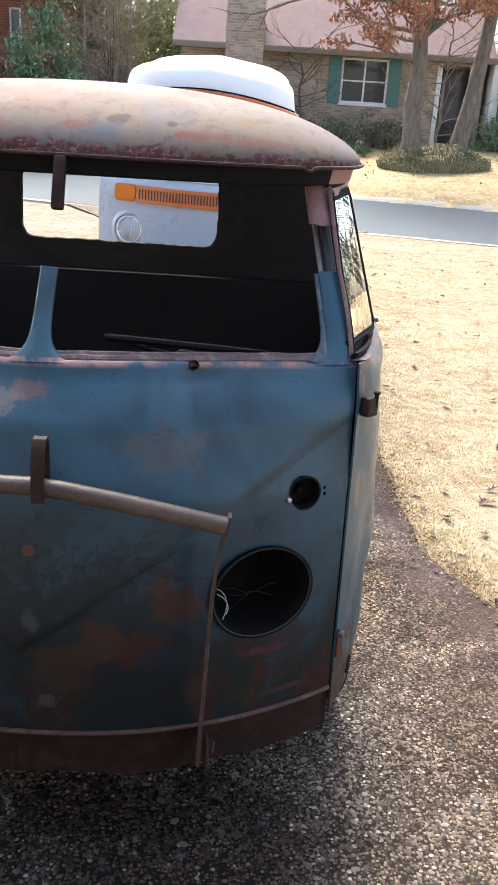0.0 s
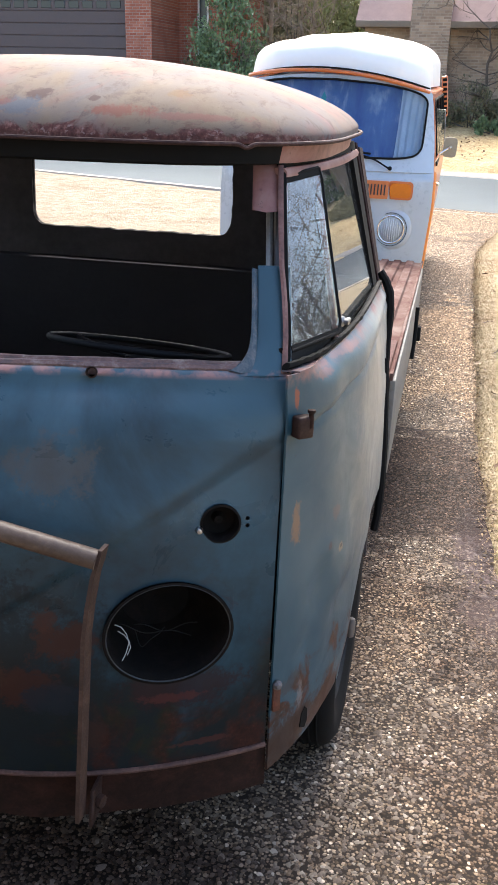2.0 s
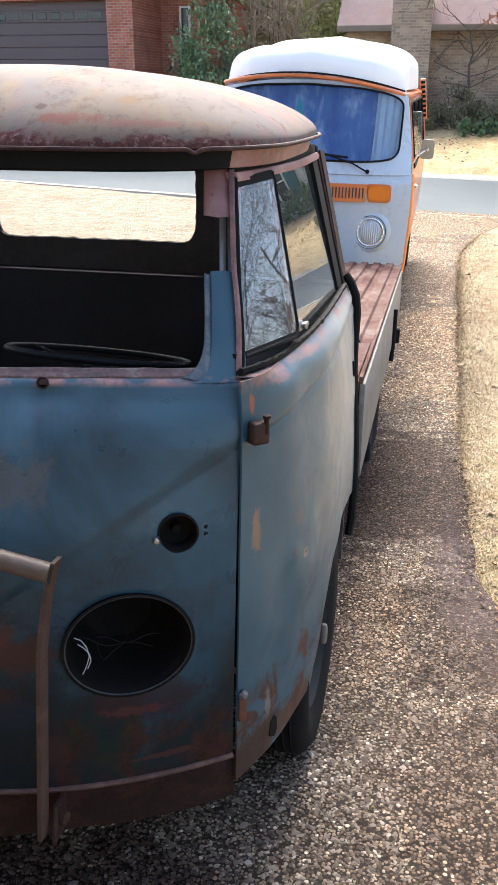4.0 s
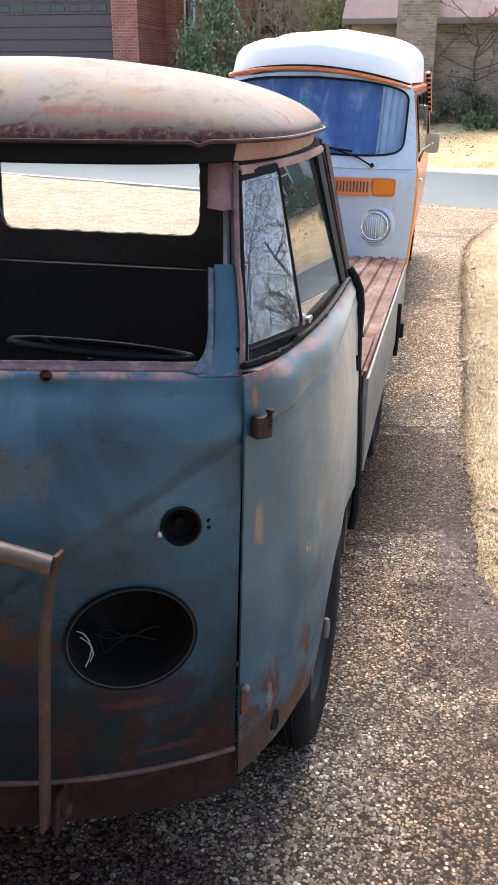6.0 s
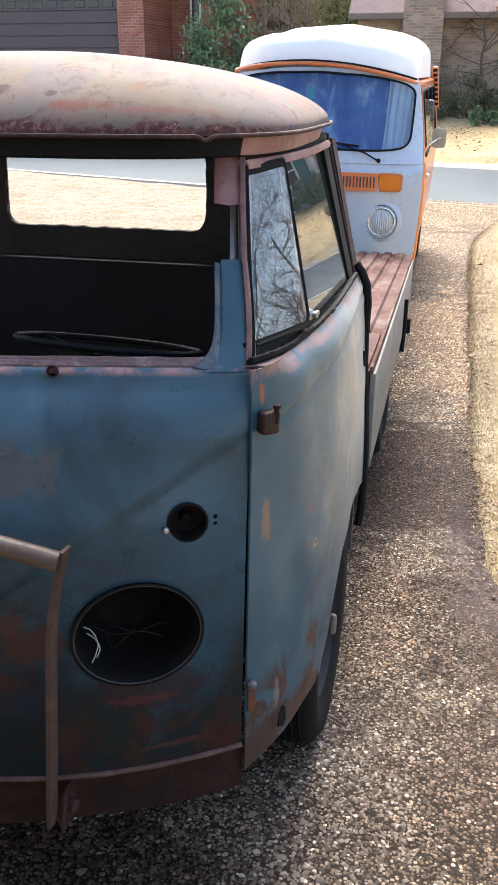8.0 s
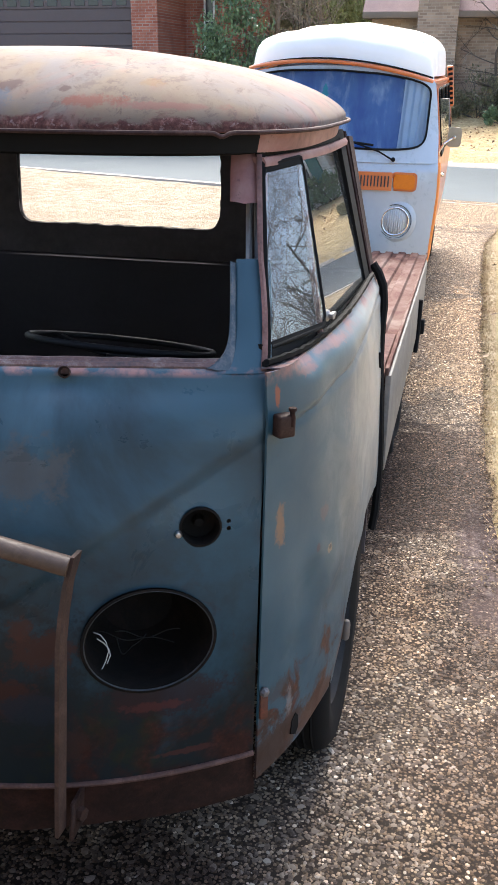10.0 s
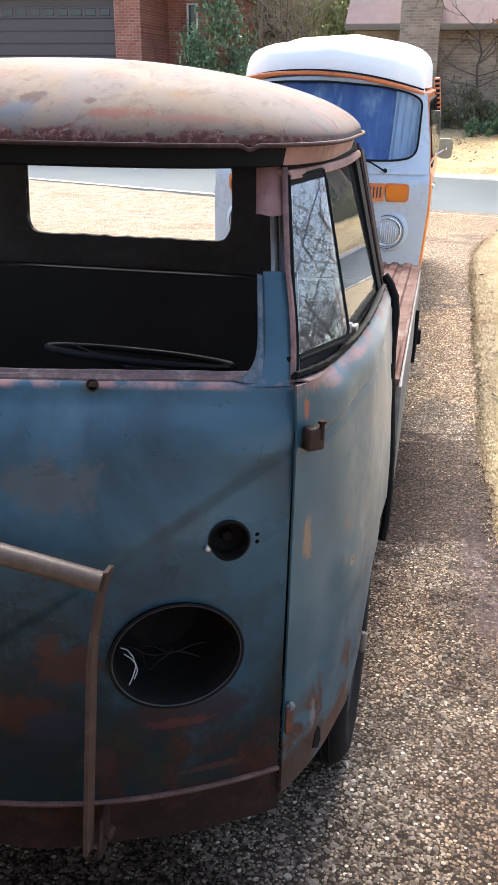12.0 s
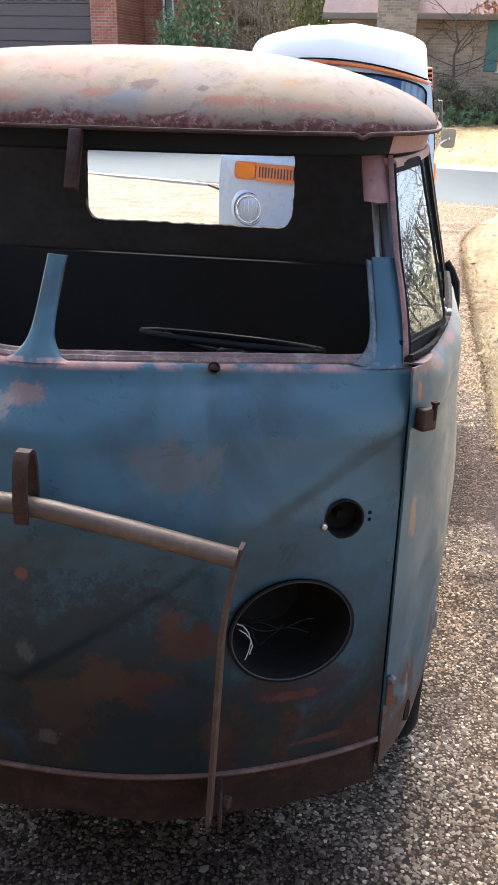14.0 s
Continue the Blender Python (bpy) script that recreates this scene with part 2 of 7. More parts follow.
def rusty(name, a=RUST_DARK, b=RUST, c=RUST_RED, rough=0.75, scale=14):
    n = Nodes(name)
    m, f = n.noise(scale, 8, 0.68, distortion=0.5), n.noise(scale * 8, 5, 0.7)
    n.bump(n.math("ADD", m, n.math("MULTIPLY", f, 0.5)), 0.25, 0.006)
    return n.set(color=n.ramp(n.math("ADD", n.math("MULTIPLY", m, 0.7), n.math("MULTIPLY", f, 0.3)), [(0.3, a), (0.5, b), (0.7, c)]), rough=rough)


def pink_primer():
    n = Nodes("pink_primer")
    m, f = n.noise(9, 7, 0.65, distortion=0.5), n.noise(70, 5, 0.7)
    c = n.ramp(m, [(0.3, (0.09, 0.034, 0.028)), (0.5, (0.24, 0.105, 0.088)), (0.72, (0.32, 0.175, 0.15))])
    c = n.mix(n.grey(f, 0.62, 0.75), c, (0.06, 0.03, 0.028))
    n.bump(m, 0.1, 0.004)
    return n.set(color=c, rough=0.55)


def bed_paint():
    n = Nodes("worn_bed_paint")
    m, f = n.noise(8, 8, 0.68, stretch=(1, 0.3, 1), distortion=0.5), n.noise(60, 5, 0.7)
    c = n.ramp(m, [(0.32, (0.034, 0.016, 0.014)), (0.45, (0.082, 0.042, 0.036)), (0.58, (0.118, 0.077, 0.066)), (0.72, (0.170, 0.132, 0.115))])
    n.bump(f, 0.1, 0.004)
    return n.set(color=c, rough=0.85, spec=0.05)


def glass(name, tint=(1, 1, 1), rough=0.0):
    n = Nodes(name)
    return n.set(color=tint, rough=rough, trans=1.0, ior=1.5)


def drive_stains_and_shade(n, c, w):
    """Stains, tone changes and the truck's painted shade, the same on slab and stones."""
    c = n.mix(1.0, c, (1.40, 1.38, 1.36), "MULTIPLY")
    stains = n.noise(0.55, 4, 0.6, coord=w, distortion=0.8)
    c = n.mix(n.grey(stains, 0.50, 0.68, 0.0, 0.3), c, (0.046, 0.033, 0.028))
    c = n.spots(c, "X", "Y", [
        ((1.20, 2.15), (0.12, 0.42), (0.080, 0.058, 0.060), 0.75),
        ((1.27, 1.60), (0.17, 0.26), (0.105, 0.080, 0.080), 0.6),
        ((1.45, 1.25), (0.25, 0.25), (0.060, 0.042, 0.034), 0.7),
    ])
    # the paler stretches, and the darker ones between them
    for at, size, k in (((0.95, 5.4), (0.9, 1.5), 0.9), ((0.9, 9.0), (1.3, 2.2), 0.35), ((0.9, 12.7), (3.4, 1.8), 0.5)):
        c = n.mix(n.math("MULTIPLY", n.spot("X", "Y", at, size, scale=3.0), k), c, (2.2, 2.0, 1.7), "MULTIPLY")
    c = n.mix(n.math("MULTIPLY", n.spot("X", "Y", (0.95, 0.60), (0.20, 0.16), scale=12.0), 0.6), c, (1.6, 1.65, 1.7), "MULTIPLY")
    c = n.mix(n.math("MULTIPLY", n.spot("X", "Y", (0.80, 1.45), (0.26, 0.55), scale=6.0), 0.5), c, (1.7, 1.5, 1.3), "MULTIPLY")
    # the last one paints the truck's shadow under its nose into the colour
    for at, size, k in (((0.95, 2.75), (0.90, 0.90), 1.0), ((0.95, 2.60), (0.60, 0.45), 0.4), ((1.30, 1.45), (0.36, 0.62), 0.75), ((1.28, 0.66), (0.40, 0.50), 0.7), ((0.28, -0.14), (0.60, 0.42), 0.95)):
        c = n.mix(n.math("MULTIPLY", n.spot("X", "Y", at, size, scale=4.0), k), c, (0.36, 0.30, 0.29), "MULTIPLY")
    # a tarred joint across the slab
    off = n.math("ABSOLUTE", n.math("SUBTRACT", n.math("SUBTRACT", n.axis("Y"), n.math("MULTIPLY", n.axis("X"), 0.22)), 3.36))
    c = n.mix(n.grey(off, 0.008, 0.016, 0.8, 0.0), c, (0.03, 0.022, 0.019))
    return c


def aggregate():
    """Exposed-aggregate concrete: small worn stones in a grey-brown paste."""
    n = Nodes("exposed_aggregate")
    w = n.world_coord()
    c1, c2 = n.cells(58, coord=w), n.cells(105, coord=w)
    big = n.noise(0.9, 5, 0.6, coord=w)
    s1 = n.ramp(n.axis("X", c1.outputs["Color"]), [(0.0, (0.060, 0.043, 0.030)), (0.35, (0.12, 0.087, 0.059)), (0.7, (0.27, 0.21, 0.15)), (1.0, (0.52, 0.44, 0.35))])
    s2 = n.ramp(n.axis("X", c2.outputs["Color"]), [(0.0, (0.030, 0.022, 0.015)), (0.5, (0.095, 0.069, 0.047)), (1.0, (0.24, 0.185, 0.132))])
    is1 = n.math("LESS_THAN", c1.outputs["Distance"], 0.34)
    is1 = n.math("MULTIPLY", is1, n.math("GREATER_THAN", n.axis("Y", c1.outputs["Color"]), 0.45))
    is2 = n.math("LESS_THAN", c2.outputs["Distance"], 0.50)
    paste = n.ramp(big, [(0.3, (0.013, 0.010, 0.008)), (0.7, (0.030, 0.023, 0.018))])
    c = n.mix(is2, paste, s2)
    c = n.mix(is1, c, s1)
    c = drive_stains_and_shade(n, c, w)
    dome = n.math("MAXIMUM", n.math("MULTIPLY", is1, n.grey(c1.outputs["Distance"], 0.0, 0.36, 1.0, 0.2)), n.math("MULTIPLY", is2, n.grey(c2.outputs["Distance"], 0.0, 0.42, 0.5, 0.1)))
    n.bump(dome, 0.8, 0.006)
    return n.set(color=c, rough=0.85, spec=0.12)


def dry_lawn(name="dry_lawn"):
    n = Nodes(name)
    w = n.world_coord()
    big, mid, fine = n.noise(0.35, 4, 0.6, coord=w), n.noise(4.0, 6, 0.65, coord=w), n.noise(45, 6, 0.75, coord=w)
    c = n.ramp(mid, [(0.3, (0.20, 0.150, 0.083)), (0.5, (0.28, 0.218, 0.132)), (0.7, (0.355, 0.288, 0.188))])
    c = n.mix(n.grey(n.noise(1.6, 5, 0.65, coord=w), 0.48, 0.62, 0.0, 0.75), c, (0.20, 0.132, 0.070))
    c = n.mix(n.grey(big, 0.55, 0.7, 0, 0.35), c, (0.22, 0.14, 0.075))
    c = n.mix(n.grey(n.noise(13, 6, 0.7, coord=w), 0.46, 0.62, 0.0, 0.45), c, (0.50, 0.43, 0.31))
    c = n.mix(n.grey(n.noise(21, 6, 0.75, coord=w), 0.55, 0.66, 0.0, 0.6), c, (0.15, 0.105, 0.060))
    c = n.mix(n.grey(fine, 0.55, 0.75, 0, 0.6), c, (0.16, 0.11, 0.055))
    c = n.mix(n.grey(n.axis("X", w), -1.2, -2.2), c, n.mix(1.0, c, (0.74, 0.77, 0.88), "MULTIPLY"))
    # the neighbours' lawn across the street is given a brighter colour
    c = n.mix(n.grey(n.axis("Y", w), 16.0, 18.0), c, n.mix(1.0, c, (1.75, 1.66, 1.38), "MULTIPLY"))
    n.bump(fine, 0.9, 0.03)
    return n.set(color=c, rough=0.9, spec=0.2)


def asphalt():
    n = Nodes("pale_asphalt")
    w = n.world_coord()
    f, b = n.noise(90, 5, 0.7, coord=w), n.noise(0.4, 4, coord=w)
    n.bump(f, 0.3, 0.005)
    return n.set(color=n.ramp(n.math("ADD", n.math("MULTIPLY", f, 0.5), n.math("MULTIPLY", b, 0.5)), [(0.35, (0.088, 0.100, 0.105)), (0.65, (0.112, 0.126, 0.132))]), rough=0.95, spec=0.1)


def brick_mat(name, dark, light):
    n = Nodes(name)
    r = n.island()
    f = n.noise(18, 5)
    c = n.ramp(r, [(0.0, dark), (0.6, light), (1.0, tuple(min(1, v * 1.35) for v in light))])
    c = n.mix(n.grey(f, 0.4, 0.7, 0, 0.4), c, dark)
    return n.set(color=c, rough=0.85)


def bark(name, a, b):
    n = Nodes(name)
    f = n.noise(14, 7, 0.7, stretch=(1, 1, 0.25))
    n.bump(f, 0.7, 0.03)
    return n.set(color=n.ramp(f, [(0.3, a), (0.7, b)]), rough=0.9)


def leaf(name, a, b, rough=0.5):
    n = Nodes(name)
    c = n.ramp(n.island(), [(0.0, a), (1.0, b)])
    m = n.set(color=c, rough=rough)
    return m


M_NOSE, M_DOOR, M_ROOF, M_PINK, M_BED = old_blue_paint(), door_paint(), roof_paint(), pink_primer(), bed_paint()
M_RUST = rusty("rusty_steel")
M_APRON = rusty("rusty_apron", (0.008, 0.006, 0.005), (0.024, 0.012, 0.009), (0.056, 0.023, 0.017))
M_TUBE = rusty("brown_tube", (0.034, 0.020, 0.014), (0.080, 0.050, 0.035), (0.15, 0.103, 0.074), 0.5, 9)
M_INNER = plain("dark_interior_paint", (0.075, 0.066, 0.066), 0.8, vary=0.45, scale=4)
M_RUBBER = plain("black_rubber", (0.008, 0.008, 0.008), 0.8, vary=0.3)
M_TYRE = plain("tyre_rubber", (0.008, 0.008, 0.008), 0.85, vary=0.3, scale=20)
M_STEEL = plain("bare_steel", (0.45, 0.45, 0.45), 0.35, 1.0)
M_CHROME = plain("chrome", (0.75, 0.76, 0.78), 0.08, 1.0, vary=0.05)
M_WIRE = plain("pale_wire", (0.42, 0.42, 0.40), 0.5)
M_GLASS = glass("window_glass")
M_BAY_BLUE = plain("pale_blue_paint", (0.42, 0.475, 0.53), 0.3, vary=0.05, scale=3, coat=0.3)
M_BAY_ORANGE = plain("orange_paint", (0.62, 0.17, 0.045), 0.35, vary=0.12, scale=4, coat=0.3)
M_BAY_WHITE = plain("white_fibreglass", (0.88, 0.87, 0.84), 0.4, vary=0.03, scale=3)
M_AMBER = plain("amber_lens", (0.72, 0.20, 0.015), 0.2, vary=0.1, scale=30)
M_GROUND_AGG, M_LAWN, M_ROAD = aggregate(), dry_lawn(), asphalt()
M_KERB = plain("concrete_kerb", (0.37, 0.33, 0.28), 0.85, vary=0.15, scale=6)

# ---- mesh helpers ----
def mesh_of(name, bm, mats, smooth=True):
    me = bpy.data.meshes.new(name)
    bmesh.ops.recalc_face_normals(bm, faces=bm.faces)
    bm.to_mesh(me)
    bm.free()
    for m in mats if isinstance(mats, (list, tuple)) else [mats]:
        me.materials.append(m)
    if smooth:
        for p in me.polygons:
            p.use_smooth = True
        me.set_sharp_from_angle(angle=radians(38))
    return me


def part(name, bm, mat, parent=None, label="", smooth=True):
    """Links a bmesh as one mesh object, under a thing or a part where one is given."""
    ob = new(name, mesh_of(name, bm, mat, smooth))
    if parent is not None:
        ob.parent = parent
    if label:
        ob["label"] = label
    return ob


def holder(name, m, label, category, group="", kind=""):
    ob = new(name)
    ob.empty_display_size = 0.2
    ob.matrix_world = m
    return tagged(ob, label, category, group, kind)


def thing(name, bm, mat, label, category, group="", kind="", smooth=True):
    return tagged(part(name, bm, mat, None, "", smooth), label, category, group, kind)


def box(bm, lo, hi, bevel=0.0, segments=2, m=None):
    lo, hi = Vector(lo), Vector(hi)
    mat = Matrix.Translation((lo + hi) / 2) @ Matrix.Diagonal((*(hi - lo), 1))
    r = bmesh.ops.create_cube(bm, size=1, matrix=(m @ mat) if m else mat)
    if bevel:
        es = list({e for v in r["verts"] for e in v.link_edges})
        bmesh.ops.bevel(bm, geom=es, offset=bevel, segments=segments, affect="EDGES", profile=0.5)
    return bm


def sheet(bm, fn, nu, nv, thick=0.0, closed=False):
    """A grid of points fn(u, v), u and v from 0 to 1, with a thickness where one is given."""
    rows = [[bm.verts.new(fn(i / nu, j / nv)) for j in range(nv + 1)] for i in range(nu if closed else nu + 1)]
    faces = []
    n = len(rows)
    for i in range(n if closed else n - 1):
        for j in range(nv):
            a, b, c, d = rows[i][j], rows[(i + 1) % n][j], rows[(i + 1) % n][j + 1], rows[i][j + 1]
            try:
                faces.append(bm.faces.new((a, b, c, d)))
            except ValueError:
                pass
    if thick:
        bmesh.ops.recalc_face_normals(bm, faces=faces)
        bmesh.ops.solidify(bm, geom=faces, thickness=thick)
    return bm


def tube(bm, points, radius, sides=10, taper=None, flat=1.0):
    """A round bar along points."""
    pts = [Vector(p) for p in points]
    rings = []
    side = None
    for i, p in enumerate(pts):
        d = (pts[min(i + 1, len(pts) - 1)] - pts[max(i - 1, 0)]).normalized()
        if side is None:
            side = d.orthogonal().normalized()
        side = (side - d * side.dot(d)).normalized()
        up = d.cross(side)
        r = radius if taper is None else radius * taper(i / max(1, len(pts) - 1))
        rings.append([bm.verts.new(p + side * math.cos(2 * math.pi * k / sides) * r + up * math.sin(2 * math.pi * k / sides) * r * flat) for k in range(sides)])
    for a, b in zip(rings, rings[1:]):
        for k in range(sides):
            bm.faces.new((a[k], a[(k + 1) % sides], b[(k + 1) % sides], b[k]))
    bm.faces.new(rings[0])
    bm.faces.new(rings[-1])
    return bm


def ring(bm, major, minor, m, n=40, k=10, squash=1.0):
    """A torus round the z axis of m."""
    vs = []
    for i in range(n):
        a = 2 * math.pi * i / n
        vs.append([bm.verts.new(m @ Vector(((major + minor * math.cos(b)) * math.cos(a) , (major + minor * math.cos(b)) * math.sin(a) * squash, minor * math.sin(b)))) for b in [2 * math.pi * j / k for j in range(k)]])
    for i in range(n):
        for j in range(k):
            bm.faces.new((vs[i][j], vs[(i + 1) % n][j], vs[(i + 1) % n][(j + 1) % k], vs[i][(j + 1) % k]))
    return bm


def lathe(bm, profile, m, n=32, squash=1.0, cap=True):
    """Turns (radius, height) pairs about the z axis of m."""
    rows = [[bm.verts.new(m @ Vector((r * math.cos(2 * math.pi * i / n), r * squash * math.sin(2 * math.pi * i / n), h))) for i in range(n)] for r, h in profile]
    for a, b in zip(rows, rows[1:]):
        for i in range(n):
            bm.faces.new((a[i], a[(i + 1) % n], b[(i + 1) % n], b[i]))
    if cap:
        bm.faces.new(rows[0])
        bm.faces.new(rows[-1])
    return bm


def prism(bm, outline, depth, m):
    """Extrudes a flat outline of (x, y) by depth along the z axis of m."""
    a = [bm.verts.new(m @ Vector((x, y, 0))) for x, y in outline]
    b = [bm.verts.new(m @ Vector((x, y, depth))) for x, y in outline]
    bm.faces.new(a)
    bm.faces.new(list(reversed(b)))
    for i in range(len(a)):
        j = (i + 1) % len(a)
        bm.faces.new((a[i], a[j], b[j], b[i]))
    return bm


def rounded(x0, y0, x1, y1, r, n=5):
    """A rectangle with round corners, as an outline."""
    out = []
    for cx, cy, a0 in ((x1 - r, y1 - r, 0), (x0 + r, y1 - r, 90), (x0 + r, y0 + r, 180), (x1 - r, y0 + r, 270)):
        out += [(cx + r * math.cos(radians(a0 + 90 * i / n)), cy + r * math.sin(radians(a0 + 90 * i / n))) for i in range(n + 1)]
    return out


def carve(ob, cutters):
    """Cuts the meshes of the cutters out of ob for good, and throws the cutters away."""
    for bm in cutters:
        c = new("cutter", mesh_of("cutter", bm, ob.data.materials[0], False))
        c.matrix_world = ob.matrix_basis
        mod = ob.modifiers.new("cut", "BOOLEAN")
        mod.operation, mod.solver, mod.object = "DIFFERENCE", "EXACT", c
        keep = ob.matrix_basis.copy()
        parent = ob.parent
        ob.parent = None
        bpy.context.view_layer.update()
        me = bpy.data.meshes.new_from_object(ob.evaluated_get(bpy.context.evaluated_depsgraph_get()))
        ob.modifiers.clear()
        old, me.name = ob.data, ob.data.name
        ob.data = me
        ob.parent = parent
        ob.matrix_basis = keep
        bpy.data.meshes.remove(old)
        old = c.data
        bpy.data.objects.remove(c)
        bpy.data.meshes.remove(old)
    for p in ob.data.polygons:
        p.use_smooth = True
    ob.data.set_sharp_from_angle(angle=radians(38))


def frame_at(origin, normal, up=(0, 0, 1)):
    """A matrix whose z axis is normal and whose y axis leans to up."""
    z = Vector(normal).normalized()
    x = Vector(up).cross(z).normalized()
    y = z.cross(x)
    return Matrix((( x.x, y.x, z.x, origin[0]), (x.y, y.y, z.y, origin[1]), (x.z, y.z, z.z, origin[2]), (0, 0, 0, 1)))


# ---- the pickup's sheet-metal shape, in its own frame: x to its left side, y towards its tail, z up from the ground ----
def lerp_table(rows, v):
    if v <= rows[0][0]:
        return rows[0][1]
    for (a, fa), (b, fb) in zip(rows, rows[1:]):
        if v <= b:
            k = (v - a) / (b - a)
            k = k * k * (3 - 2 * k) * 0.5 + k * 0.5
            return fa + (fb - fa) * k
    return rows[-1][1]


NOSE_MID = [(0.30, -0.145), (0.405, -0.155), (0.62, -0.165), (0.90, -0.145), (1.06, -0.11), (1.195, -0.055)]
NOSE_EDGE = [(0.30, 0.105), (0.405, 0.096), (0.56, 0.094), (0.92, 0.10), (1.12, 0.12), (1.205, 0.142)]
NOSE_POWER = [(0.40, 2.3), (0.92, 1.85), (1.10, 1.4), (1.195, 1.15)]
SEAM = 0.683


def nose_y(x, z):
    """How far back the nose panel lies."""
    u = min(1.0, abs(x) / SEAM)
    mid, edge, p = lerp_table(NOSE_MID, z), lerp_table(NOSE_EDGE, z), lerp_table(NOSE_POWER, z)
    return mid + (edge - mid) * (u * u + 0.0016) ** (p / 2)


SIDE_IN = [(0.28, 0.034), (0.45, 0.010), (0.72, 0.0), (0.95, 0.008), (1.10, 0.021), (1.20, 0.026), (1.235, 0.032), (1.27, 0.052)]


def side_x(y, z):
    """Half width of the cab's side below the windows."""
    s = min(1.0, max(0.0, (y - 0.095) / 0.75))
    wrap = 1 - (1 - s) ** 3.4
    return 0.689 + 0.128 * wrap - lerp_table(SIDE_IN, z) * wrap


def gutter_xy(a):
    """The roof gutter's plan, as a closed superellipse; a from 0 (ahead) to pi (behind) on one side."""
    s, c = math.sin(a), math.cos(a)
    e = 0.52
    x = 0.690 * abs(s) ** e * (1 if s >= 0 else -1)
    y = 0.70 - 0.50 * abs(c) ** e * (1 if c >= 0 else -1)
    return x, y


GUTTER_Z = 1.612


def gutter_z(y):
    """The gutter climbs a little towards the rear."""
    return 1.604 + 0.081 * (y - 0.2)


def frame_x(y, z):
    """Half width of the door's window frame, leaning in from the belt to the gutter."""
    k = (z - 1.20) / (GUTTER_Z - 1.20)
    low = side_x(y, 1.20) - 0.030 + 0.012 * min(1.0, max(0.0, (y - 0.4) / 0.5))
    top = 0.56 + 0.115 * (1 - (1 - min(1.0, max(0.0, (y - 0.24) / 0.6))) ** 2.2)
    return low + (top - low) * k


def belt(y):
    """The door's waist, which climbs a little towards the rear."""
    k = min(1.0, max(0.0, (y - 0.25) / 0.75))
    return 1.205 + 0.055 * k


SCREEN_LEAN = 0.64


def screen_y(x, z):
    """The windscreen frame's plane, rising from the belt."""
    return nose_y(x / (1 - 0.20 * (z - 1.195)), 1.195) + SCREEN_LEAN * (z - 1.195)


# ---- ground, road and lawns ----
GROUND_ROWS = [(-30, 0.9), (-8, 0.55), (-2, 0.18), (0, 0.0), (1.3, -0.117), (2.6, -0.19), (4.0, -0.22), (6.0, -0.20), (9.0, -0.22), (12.5, -0.27)]


def near_edge(x):
    return 14.0 - (0.25 if x > 0 else 0.34) * x


def far_edge(x):
    return 19.7 - 0.28 * x


def ground_z(x, y):
    a, b = near_edge(x), far_edge(x)
    if y <= a:
        z = 0.0
        rows = GROUND_ROWS
        if y <= rows[0][0]:
            z = rows[0][1]
        elif y >= rows[-1][0]:
            z = rows[-1][1]
        else:
            z = lerp_table(rows, y)
    elif y < b:
        z = -0.30
    else:
        d = y - b
        z = -0.16 + min(d, 7.0) * 0.125 + max(0.0, min(d - 7.0, 60.0)) * 0.02
        z += max(0.0, min(1.0, (-2.5 - x) / 6.0)) * min(d, 6.0) * 0.09
    return z


def drive_right(y):
    """The driveway's edge against the lawn."""
    return 1.155 + 0.10 * math.exp(-max(0, y - 2.0) / 2.0) + 0.42 * max(0.0, 2.0 - y) ** 1.5 + max(0.0, y - 8.5) ** 2 * 0.035 + 0.008 * math.sin(y * 3.1) + 0.007 * math.sin(y * 9.7) + 0.004 * math.sin(y * 31)


def drive_left(y):
    return -1.75 - max(0.0, y - 11.0) ** 2 * 0.2


def spread(lo, hi, n, power=1.0):
    return [lo + (hi - lo) * (i / n) ** power for i in range(n + 1)]


